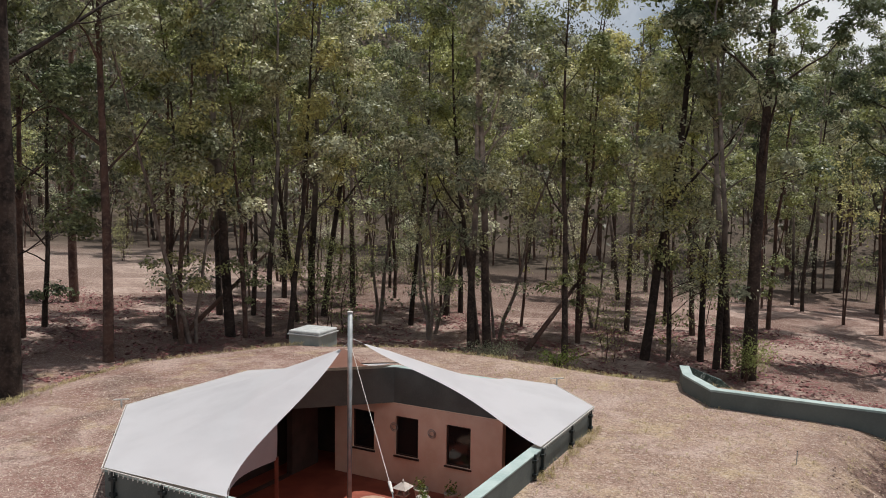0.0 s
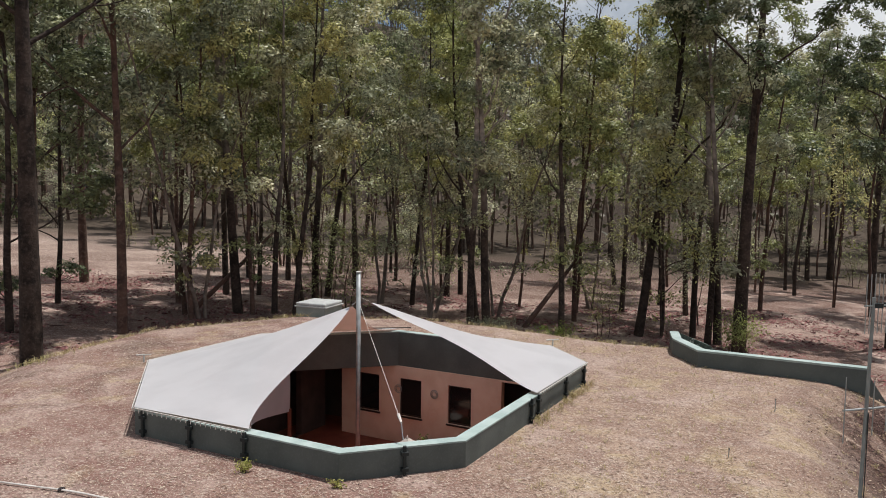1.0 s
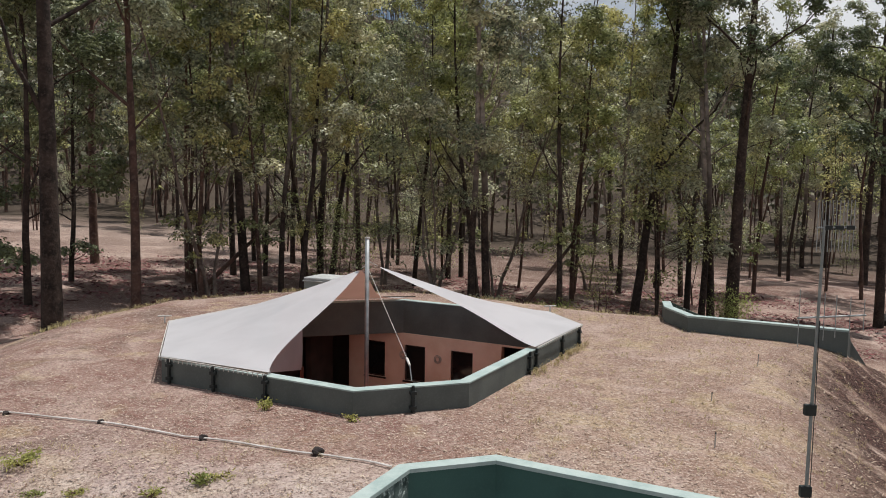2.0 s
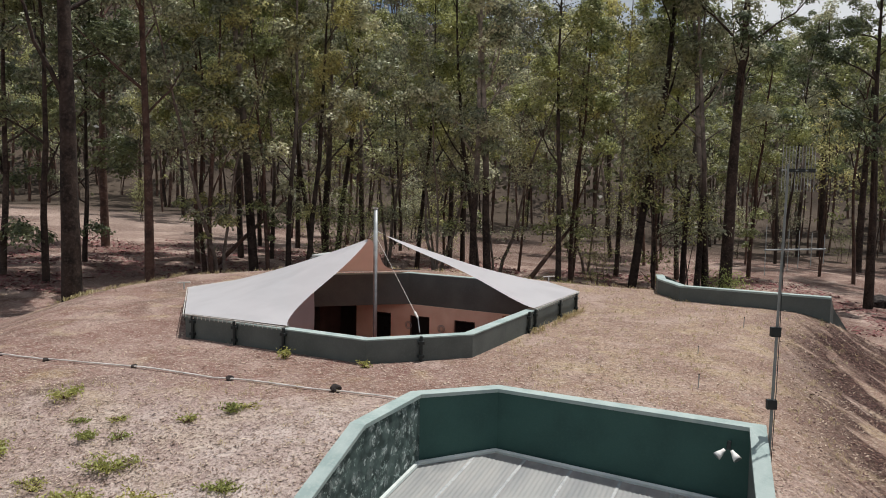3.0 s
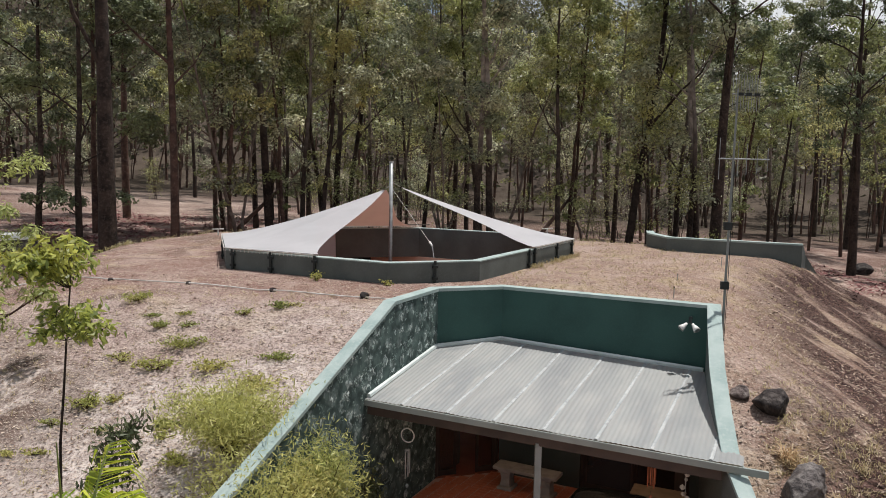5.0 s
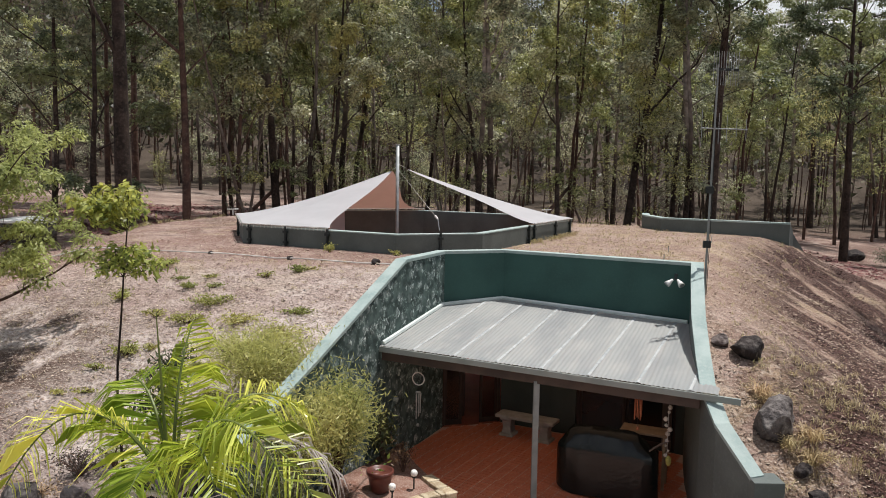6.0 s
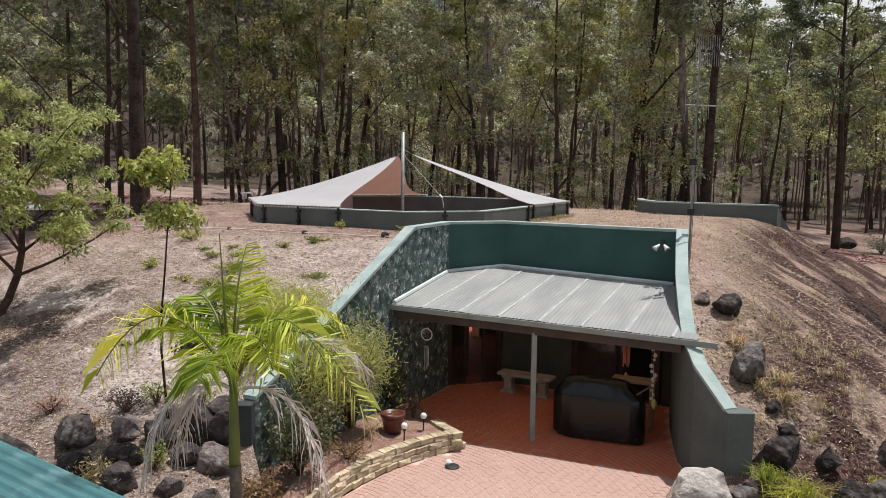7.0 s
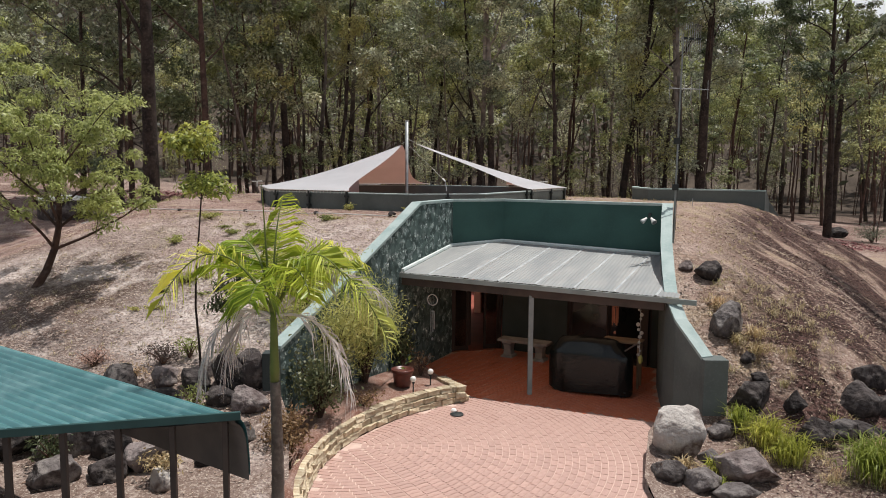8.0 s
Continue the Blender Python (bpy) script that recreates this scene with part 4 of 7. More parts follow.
LB = "slender gum tree with dark bark and hanging grey-green leaves"
GUMS = [gum_tree(11, 21, 0.20, 0.27, 3.6, 8493, 0.23, M_BARK, M_LEAF, 1.0, 1, 3),
        gum_tree(12, 23, 0.24, 0.32, 4.1, 9705, 0.23, M_BARKU, M_LEAF2, 0.9, 1, 2),
        gum_tree(13, 18, 0.15, 0.22, 3.1, 8000, 0.21, M_BARK2, M_LEAF, 1.4, 1, 6),
        gum_tree(14, 20, 0.18, 0.26, 3.4, 8600, 0.23, M_BARKU, M_LEAF2, 1.3, 1, 5),
        gum_tree(15, 16, 0.12, 0.24, 2.8, 6066, 0.20, M_BARK3, M_LEAF2, 1.8, 2, 4),
        gum_tree(16, 22, 0.22, 0.33, 4.0, 8796, 0.23, M_BARKU, M_LEAF, 0.5, 1, 2),
        gum_tree(17, 11, 0.09, 0.22, 2.3, 4548, 0.18, M_BARK, M_LEAF, 1.2, 2, 4),
        gum_tree(18, 26, 0.38, 0.26, 5.3, 16500, 0.23, M_BARK, M_LEAF3, 0.25, 1, 0),
        gum_tree(19, 21, 0.22, 0.30, 3.9, 12000, 0.23, M_BARK2, M_LEAF2, 0.4, 1, 0)]
FAR_GUMS = [gum_tree(71, 21, 0.20, 0.38, 3.4, 3400, 0.31, M_BARK, M_LEAF, 1.0, 1, 0, False),
            gum_tree(72, 23, 0.24, 0.40, 3.9, 3800, 0.33, M_BARKU, M_LEAF2, 0.9, 1, 0, False),
            gum_tree(73, 18, 0.13, 0.36, 2.8, 2700, 0.29, M_BARK2, M_LEAF, 1.4, 1, 1, False),
            gum_tree(74, 20, 0.16, 0.38, 3.2, 3200, 0.31, M_BARK, M_LEAF3, 1.3, 1, 0, False),
            gum_tree(75, 16, 0.11, 0.36, 2.6, 2400, 0.28, M_BARK2, M_LEAF2, 1.8, 2, 1, False),
            gum_tree(76, 22, 0.20, 0.40, 3.8, 3500, 0.33, M_BARKU, M_LEAF, 0.5, 1, 0, False),
            gum_tree(77, 13, 0.08, 0.45, 1.8, 1300, 0.25, M_BARK2, M_LEAF, 1.2, 2, 0, False)]
DARK_TREE = gum_tree(20, 17, 0.17, 0.15, 4.2, 14000, 0.22, M_BARK, M_LEAF3, 0.9, 1, 3)
SCRUB = [gum_tree(31, 5.0, 0.04, 0.2, 1.0, 1500, 0.15, M_BARK2, M_LEAF, 2.0, 3, 4),
         gum_tree(32, 7.0, 0.05, 0.25, 1.2, 2000, 0.16, M_BARK, M_LEAF2, 2.0, 2, 4)]
rt = random.Random(21)
# the front rank along the mound's edge, placed to fit the camera's view: x, y, trunk radius
FRONT = [(-15.2, 26.5, .42), (-20.1, 36.2, .20), (-22.7, 46.8, .31), (-14.4, 32.6, .25), (-14.8, 41.2, .13), (-13.4, 38.1, .14), (-12.7, 36.9, .15),
         (-12.4, 37.3, .13), (-13.3, 45.3, .21), (-11.0, 39.4, .28), (-10.2, 39.3, .14), (-11.5, 46.0, .16), (-9.2, 40.0, .18), (-8.1, 39.9, .18),
         (-8.6, 45.0, .17), (-7.8, 45.0, .25), (-7.5, 47.6, .22), (-6.1, 51.7, .22), (-3.9, 46.2, .14), (-2.0, 46.6, .17), (-0.8, 42.4, .11),
         (-0.5, 44.2, .12), (0.2, 50.7, .22), (1.2, 52.3, .2)]
FRONT2 = [(1.5, 40.8, .23), (1.9, 41.6, .19), (2.4, 40.8, .26), (3.2, 43.8, .12), (6.3, 39.2, .19), (7.7, 43.3, .16), (9.6, 48.8, .11), (11.6, 48.1, .19),
          (10.6, 40.0, .31), (11.9, 40.1, .10), (15.8, 48.1, .19), (13.8, 40.6, .19), (14.1, 39.1, .20), (14.7, 39.2, .24), (15.1, 37.3, .38), (22.4, 52.4, .17),
          (25.6, 42.0, .3), (20.7, 93.3, .35), (39.6, 81.6, .27), (42.9, 83.2, .4), (38.9, 67.9, .4)]
BASE_R = [0.20, 0.24, 0.15, 0.18, 0.12, 0.22, 0.09, 0.38, 0.22]
for k, (x, y, r) in enumerate(FRONT + FRONT2):
    best = sorted(range(8), key=lambda i: abs(BASE_R[i] - r * rt.uniform(0.85, 1.15)))[0]
    if x < -13.8 and r < 0.4:
        best = 8
    s = max(0.8, min(1.35, r / BASE_R[best]))
    plant_tree(GUMS[best], x, y, rt.uniform(0, 6.28), s, LB)
for x, y in ((-18.8, 31.5), (-21.4, 32.5), (-20.5, 39.0)):
    plant_tree(DARK_TREE, x, y, rt.uniform(0, 6.28), rt.uniform(0.9, 1.1), "dense dark-leaved tree with foliage hanging low")
# the bush behind, scattered with a clearing left of the middle
placed = [(x, y) for x, y, _ in FRONT + FRONT2]
n_far = 0
while n_far < 112:
    y = 40 + 75 * rt.random() ** 1.2
    x = rt.uniform(-0.62 * y - 8, 0.66 * y + 8)
    if min((x - a) ** 2 + (y - b) ** 2 for a, b in placed) < 5:
        continue
    if x < -15 and y < 74 and rt.random() < 0.85:
        continue
    if x > 17 and y < 55 and rt.random() < 0.85:
        continue
    placed.append((x, y))
    n_far += 1
    plant_tree(FAR_GUMS[rt.choice((0, 1, 2, 2, 3, 4, 5, 6, 6))], x, y, rt.uniform(0, 6.28), rt.uniform(0.75, 1.2), LB)

# unseen gums added outside the view to cast shade on the east slope
for x, y in ((16.8, 10.0), (18.5, 14.5), (20.5, 6.5), (17.5, 3.5), (22.0, 11.0)):
    plant_tree(GUMS[rt.choice((0, 1, 5))], x, y, rt.uniform(0, 6.28), 0.95, LB)
n_far = 0
while n_far < 24:
    y = rt.uniform(38, 95)
    x = rt.uniform(-0.6 * y, 0.64 * y)
    if (-24 < x < -15 and y < 70) or (x > 17 and y < 75) or min((x - a) ** 2 + (y - b) ** 2 for a, b in placed) < 1.0:
        continue
    placed.append((x, y))
    n_far += 1
    plant_tree(SCRUB[n_far % 2], x, y, rt.uniform(0, 6.28), rt.uniform(0.6, 1.2), "young gum sapling with thin stems and sparse leaves", "gum_sapling", "bush saplings")


def far_woods():
    """Trees on the hills behind, too far to count."""
    rng = np.random.default_rng(8)
    rr = random.Random(9)
    leafs, V, F = [], [], []
    for _ in range(1250):
        y = 92 + 260 * rr.random() ** 0.85
        x = rr.uniform(-0.8 * y, 0.8 * y)
        z = ground_z(x, y)
        h = rr.uniform(13, 24)
        tube_np(V, F, [Vector((x, y, z - 0.5)), Vector((x + rr.gauss(0, .5), y, z + h * 0.5)), Vector((x + rr.gauss(0, .8), y, z + h))], [0.2, 0.14, 0.03], 4)
        n = 115
        c = rng.normal(size=(n, 3)) * np.array([1.9, 1.9, h * 0.2]) + np.array([x, y, z + h * 0.68])
        leafs.append(c)
    return (V, F), leaf_kites(np.concatenate(leafs), rng, 1.2, 0.6, 0.2)


(wv, wf), wl = far_woods()
woods = thing("far_woods", "dense grey-green gum forest on the hills behind", "forest", at=(0, 0, 0), kind="stuff")
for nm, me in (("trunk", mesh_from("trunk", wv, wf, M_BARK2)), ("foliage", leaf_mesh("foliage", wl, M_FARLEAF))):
    o = new(nm, me)
    o.parent = woods


# ---- paving, garden bed and kerb ----
M_PAVER = mat("clay_paver", (0.465, 0.305, 0.258), (0.42, 0.262, 0.22), 9.0, 0.6, 0.0015, 120, c3=(0.58, 0.43, 0.37), fine=70, fine_amt=0.35, rand=0.07)
M_PAVER_JOINED = mat("clay_paving", (0.465, 0.305, 0.258), (0.42, 0.262, 0.22), 7.0, 0.6, 0.0015, 120, c3=(0.58, 0.43, 0.37), fine=60, fine_amt=0.35, low=0.3, high=0.7)
# the same pavers with the patio roof's shade put into a redder colour
M_PAVER_SHADE = mat("shade_clay_paving", (0.60, 0.175, 0.085), (0.50, 0.13, 0.065), 7.0, 0.3, 0.0015, 120, c3=(0.52, 0.19, 0.10), fine=60, fine_amt=0.35, low=0.3, high=0.7, spec=0.5)
M_SAND = mat("joint_sand", (0.63, 0.47, 0.40), (0.55, 0.40, 0.34), 6.0, 0.95, 0.002, 150)
M_BLOCK = mat("split_block", (0.56, 0.475, 0.335), (0.36, 0.275, 0.175), 7.0, 0.95, 0.012, 30, c3=(0.64, 0.58, 0.45), fine=22, fine_amt=0.5, rand=0.22)
M_MULCH = mat("red_bark_mulch", (0.21, 0.10, 0.07), (0.30, 0.19, 0.15), 4.0, 0.95, 0.03, 40, c3=(0.42, 0.31, 0.26), fine=34, fine_amt=0.8)
KC, KR = Vector((2.1, -0.1)), 4.92
PAVE = [(-0.55, 4.25), (-1.0, 5.2), (-1.55, 6.45)] + P_INNER[3:] + [(3.0, 2.1), (2.62, 1.3), (2.2, 0.0), (2.05, -3.0), (2.05, -7.0), (-2.3, -7.0), (-2.4, -2.1)]
for k in range(14):
    a = radians(204 - k * (204 - 122.5) / 13)
    PAVE.append((KC.x + KR * math.cos(a), KC.y + KR * math.sin(a)))
structure("pavement", slab(PAVE, -0.15, -0.006), M_SAND, "sand-coloured joints under the brick paving")
BED = [(-0.72, 4.42), (-1.0, 5.2), (-1.55, 6.45), (-1.42, 6.7), (-2.70, 3.93), (-3.66, 1.85), (-3.75, 1.5), (-3.5, 0.5), (-3.25, -0.8), (-3.2, -3.0), (-2.6, -2.1)] + [tuple(KC + (Vector(p) - KC) * (1 + 0.16 / KR)) for p in PAVE[-14:]]


def bed_mesh():
    bm = slab(BED, -0.1, 0.27)
    bmesh.ops.triangulate(bm, faces=bm.faces)
    bmesh.ops.subdivide_edges(bm, edges=[e for e in bm.edges if e.verts[0].co.z > 0.2 and e.verts[1].co.z > 0.2], cuts=3, use_grid_fill=True)
    for v in bm.verts:
        if v.co.z > 0.2:
            v.co.z += 0.04 * noise.noise(v.co * 2.0) + 0.12 * smooth01((3.0 - abs(v.co.x + 2.9)) / 3.0) * smooth01((v.co.x * -1 - 1.6) / 1.2)
            if v.co.x < -3.1 and v.co.y < 1.7:
                v.co.z = 0.16
    return bm


structure("garden_bed", bed_mesh(), M_MULCH, "garden bed mulched with red-brown bark chips", True)

# ---- patio doors ----
def glazed_door(name, p0, p1, z1, leaves, label, open_leaf=-1, glass=M_GLASS):
    d = Vector((p1[0] - p0[0], p1[1] - p0[1], 0))
    m = Matrix.Translation((p0[0], p0[1], 0)) @ Matrix.Rotation(math.atan2(d.y, d.x), 4, "Z")
    t = tagged(new(name), label, "door", "", "structure")
    ORIGIN[t.name] = Vector()
    fr = bmesh.new()
    n = d.length
    for q in (((0, .05, z1 - .06), (n, .16, z1)), ((0, .05, 0), (.06, .16, z1 - .06)), ((n - .06, .05, 0), (n, .16, z1 - .06))):
        box_into(fr, *q, m)
    part("door_frame", fr, M_FRAME, t)
    w = (n - 0.12) / leaves
    for k in range(leaves):
        if k == open_leaf:
            continue
        a = 0.06 + k * w
        y = 0.08 + 0.04 * (k % 2)
        lf = bmesh.new()
        for q in (((a, y, 0.01), (a + w, y + .035, .12)), ((a, y, z1 - .13), (a + w, y + .035, z1 - .06)), ((a, y, .12), (a + .06, y + .035, z1 - .13)),
                  ((a + w - .06, y, .12), (a + w, y + .035, z1 - .13))):
            box_into(lf, *q, m)
        sash = part("sash", lf, M_FRAME, t)
        part("pane", box((a + .06, y + .014, .12), (a + w - .06, y + .02, z1 - .13), m), glass, sash).visible_shadow = glass is M_GLASS
    return t


glazed_door("door_1", P_INNER[3], P_INNER[4], 2.55, 3, "open brown-framed glass sliding door to the house", 1, M_CLEAR)
q0, q1 = Vector((*P_INNER[4], 0)), Vector((*P_INNER[5], 0))
dq = (q1 - q0).normalized()
glazed_door("door_2", q0 + dq * 1.75, q0 + dq * 3.85, 2.12, 2, "closed brown-framed glass sliding door behind the barbecue")
# a soffit closes the gap between parapet and roof space over the first door
structure("trim_door_head", ribbon_wall([P_INNER[3], P_INNER[4]], [P_OUTER[3], P_OUTER[4]], 2.55, 2.68), M_BEAM, "dark timber head above the patio door")

# ---- patio things ----
FE = Matrix(((EE.x, EG.x, 0, 0), (EE.y, EG.y, 0, 0), (0, 0, 1, 0), (0, 0, 0, 1)))


def at_eave(x, y, z=0):
    return Matrix.Translation((x, y, z)) @ FE


def barbecue():
    m = at_eave(1.36, 5.0)
    M_COVER = mat("black_vinyl_cover", (0.005, 0.0068, 0.0063), (0.008, 0.010, 0.009), 4.0, 0.26, 0.014, 12, spec=0.42)
    t = thing("barbecue", "barbecue under a black vinyl cover on the brick patio", "barbecue", at=(2.3, 5.0, 0))
    bm = bmesh.new()
    # rings of the draped cover, from the hem up to the rounded hood
    rows = []
    for z, cx, hx, cy, hy, sq in ((0.05, .85, .89, .33, .37, 3.2), (0.2, .85, .885, .33, .37, 3.4), (0.45, .85, .875, .33, .36, 4.0), (0.7, .85, .865, .33, .35, 4.5),
                                  (0.82, .85, .86, .33, .345, 5.0), (0.88, .84, .83, .33, .335, 4.5), (0.97, .82, .74, .335, .30, 3.6), (1.06, .80, .66, .34, .27, 3.2),
                                  (1.12, .80, .60, .34, .23, 3.0), (1.15, .80, .50, .34, .17, 2.6), (1.16, .80, .25, .34, .08, 2.2)):
        row = []
        for k in range(84):
            a = 2 * math.pi * k / 84
            c, n = math.cos(a), math.sin(a)
            px, py = cx + hx * math.copysign(abs(c) ** (2 / sq), c), cy + hy * math.copysign(abs(n) ** (2 / sq), n)
            f = 0.035 * noise.noise(Vector((px * 5, py * 5, z * 1.3))) + 0.02 * noise.noise(Vector((px * 13, py * 13, z * 3 + 9)))
            f *= 1.0 if z < 0.85 else 0.7
            row.append(bm.verts.new(m @ Vector((px + f * c, py + f * n, z + f * 0.8 + (0.03 * math.sin(4 * a) if z < 0.1 else 0)))))
        rows.append(row)
    for a, b in zip(rows, rows[1:]):
        for k in range(len(a)):
            bm.faces.new((a[k], a[(k + 1) % len(a)], b[(k + 1) % len(a)], b[k]))
    bm.faces.new(rows[-1])
    part("cover", bm, M_COVER, t, "creased black vinyl cover", True)
    for x, y in ((0.15, 0.1), (1.55, 0.1), (0.15, 0.55), (1.55, 0.55)):
        bm = bmesh.new()
        tube_into(bm, [m @ Vector((x - .02, y, .05)), m @ Vector((x + .02, y, .05))], 0.05, 12)
        part("wheel", bm, M_BLACK, t)
    part("bottom_shelf", box((0.06, 0.06, 0.10), (1.64, 0.6, 0.14), m), M_BLACK, t)


barbecue()


def side_table():
    m = at_eave(2.42, 5.05)
    t = thing("side_table", "small timber table standing behind the covered barbecue", "table", at=(2.9, 5.1, 0))
    M_WOOD = mat("pale_timber", (0.34, 0.24, 0.15), (0.26, 0.18, 0.11), 6.0, 0.6, 0.001, 60)
    part("tabletop", box((0.0, 0.35, 0.98), (0.85, 0.80, 1.02), m, 0.008), M_WOOD, t)
    for x, y in ((.06, .41), (.79, .41), (.06, .74), (.79, .74)):
        part("leg", box((x - .025, y - .025, 0), (x + .025, y + .025, .98), m), M_WOOD, t)


side_table()


def bench():
    M_CONC = mat("cast_concrete", (0.40, 0.37, 0.33), (0.30, 0.28, 0.25), 5.0, 0.9, 0.003, 50)
    m = Matrix.Translation((1.15, 7.72, 0)) @ Matrix.Rotation(ANG, 4, "Z")
    t = thing("garden_bench", "pale concrete garden bench on two pedestals against the wall", "bench", at=(1.15, 7.72, 0))
    part("seat", box((-0.66, -0.2, 0.40), (0.66, 0.2, 0.47), m, 0.018), M_CONC, t)
    for x in (-0.42, 0.42):
        bm = bmesh.new()
        prof = [(0.0, 0.15, 0.17), (0.05, 0.15, 0.17), (0.07, 0.10, 0.13), (0.2, 0.085, 0.11), (0.33, 0.10, 0.13), (0.36, 0.13, 0.17), (0.40, 0.13, 0.17)]
        rows = [[bm.verts.new(m @ Vector((x + sx * w, sy * d, z))) for sx, sy in ((-1, -1), (1, -1), (1, 1), (-1, 1))] for z, w, d in prof]
        for a, b in zip(rows, rows[1:]):
            for k in range(4):
                bm.faces.new((a[k], a[(k + 1) % 4], b[(k + 1) % 4], b[k]))
        bm.faces.new(rows[-1])
        part("pedestal", bm, M_CONC, t)


bench()


def turned(profile, c, sides=28):
    """A turned shape: (radius, height) pairs about an upright axis at c."""
    bm = bmesh.new()
    rows = [[bm.verts.new((c[0] + r * math.cos(2 * math.pi * k / sides), c[1] + r * math.sin(2 * math.pi * k / sides), c[2] + z)) for k in range(sides)] for r, z in profile]
    for a, b in zip(rows, rows[1:]):
        for k in range(sides):
            bm.faces.new((a[k], a[(k + 1) % sides], b[(k + 1) % sides], b[k]))
    bm.faces.new(rows[0][::-1])
    bm.faces.new(rows[-1])
    return bm


M_TERRA = mat("glazed_terracotta", (0.14, 0.042, 0.03), (0.09, 0.03, 0.024), 5.0, 0.35, 0.001, 30, spec=0.5)
M_SOIL = mat("potting_soil", (0.05, 0.035, 0.028), (0.08, 0.06, 0.05), 12.0, 0.95, 0.01, 50)


def plant_pot(c, r, h, material, label, stems=0, name="plant_pot"):
    t = thing(name, label, "pot", at=c)
    part("pot", turned([(r * .68, 0), (r * .74, .02), (r * .9, h * .6), (r * .95, h * .82), (r * 1.06, h * .84), (r * 1.06, h), (r * .94, h), (r * .9, h * .88)], c), material, t, "", True)
    part("soil", turned([(r * .9, h * .80), (r * .9, h * .86)], c, 20), M_SOIL, t)
    if stems:
        rng = np.random.default_rng(int(c[0] * 100) % 97 + 3)
        cs = rng.normal(size=(stems, 3)) * np.array([r * .5, r * .5, h * .35]) + np.array([c[0], c[1], c[2] + h * 1.25])
        me = leaf_mesh("foliage", leaf_kites(cs - np.array(c), rng, 0.12, 0.05, -0.3), M_FRESH)
        o = new("foliage", me)
        o.parent = t
    return t


plant_pot((-1.70, 4.28, 0.27), 0.22, 0.36, M_TERRA, "round red-brown glazed pot on the mulch, nearly bare", 14)
M_WHITEPOT = mat("pale_stone_pot", (0.52, 0.48, 0.44), (0.4, 0.37, 0.34), 6.0, 0.8)
plant_pot((*uv(-1.38, 4.45), 0), 0.22, 0.42, M_WHITEPOT, "pale pot with a small plant on the courtyard floor", 70)
plant_pot((*uv(-1.0, 3.9), 0), 0.2, 0.4, M_WHITEPOT, "pale pot with a small plant on the courtyard floor", 70)
plant_pot((*uv(-0.45, 4.65), 0), 0.2, 0.38, M_WHITEPOT, "pale pot with a leafy plant on the courtyard floor", 90)
M_OPAL = mat("opal_globe", (0.85, 0.84, 0.80), (0.8, 0.79, 0.75), 4.0, 0.3)


def garden_light(x, y, z):
    t = thing("garden_light", "small white globe light on a dark stake in the mulch", "garden light", "garden lights", (x, y, z))
    part("stake", tube([(x, y, z - .05), (x, y, z + .20)], 0.013, 8), M_BLACK, t)
    part("collar", turned([(0.03, .19), (0.035, .21), (0.025, .225)], (x, y, z), 12), M_BLACK, t)
    part("globe", turned([(0.02, .22), (0.05, .235), (0.062, .27), (0.055, .305), (0.03, .328), (0.004, .334)], (x, y, z), 16), M_OPAL, t, "", True)


garden_light(-1.46, 3.75, 0.29)
garden_light(-1.13, 4.35, 0.28)
# a low stake light lying at the kerb
t = thing("path_light", "dark slotted path light lying on the paving by the kerb", "garden light", at=(-0.60, 3.28, 0))
part("grille", turned([(0.13, 0), (0.13, .02), (0.10, .035), (0.03, .04)], (-0.60, 3.28, 0.0), 14), M_BLACK, t)
part("lamp", turned([(0.05, .035), (0.06, .07), (0.04, .10), (0.01, .11)], (-0.66, 3.34, 0.0), 12), M_OPAL, t)


def wind_chime(c, length, tubes, ring, material, label, disc=False):
    x, y, z = c
    t = thing("wind_chime", label, "wind chime", at=(x, y, z))
    part("cord", tube([(x, y, z), (x, y, roof_z(x, y) - 0.05)], 0.004, 5), M_BLACK, t)
    if disc:
        bm = bmesh.new()
        pts = [(x + 0.12 * math.cos(a) * EE.x, y + 0.12 * math.cos(a) * EE.y, z + 0.12 * math.sin(a)) for a in (2 * math.pi * k / 24 for k in range(25))]
        tube_into(bm, pts, 0.012, 6)
        part("ring", bm, M_ROPE, t)
        bm = bmesh.new()
        for k in range(6):
            a = math.pi * k / 6
            tube_into(bm, [(x + s * 0.115 * math.cos(a) * EE.x, y + s * 0.115 * math.cos(a) * EE.y, z + s * 0.115 * math.sin(a)) for s in (-1, 1)], 0.004, 4)
        part("web", bm, M_BLACK, t)
        z -= 0.13
        part("line", tube([(x, y, z), (x, y, z - 0.12)], 0.004, 5), M_BLACK, t)
        z -= 0.12
    part("top_plate", turned([(ring, -.012), (ring, .0), (ring * .4, .012)], (x, y, z), 14), material, t)
    for k in range(tubes):
        a = 2 * math.pi * k / tubes
        ln = length * (0.75 + 0.25 * ((k * 3) % tubes) / tubes)
        px, py = x + ring * .8 * math.cos(a), y + ring * .8 * math.sin(a)
        part("chime_tube", tube([(px, py, z - .03), (px, py, z - .03 - ln)], 0.011, 8), material, t)
    part("clapper_line", tube([(x, y, z), (x, y, z - length - .12)], 0.003, 4), M_BLACK, t)
    part("sail_tag", turned([(0.02, -length - .16), (0.03, -length - .13), (0.015, -length - .10)], (x, y, z), 10), material, t)
    return t


M_COPPER = mat("copper_tube", (0.45, 0.17, 0.09), (0.36, 0.13, 0.07), 5.0, 0.4, metal=0.7)
wind_chime((-1.12, 5.75, 1.80), 0.5, 5, 0.05, M_STEEL, "wind chime with a woven ring and grey metal tubes", True)
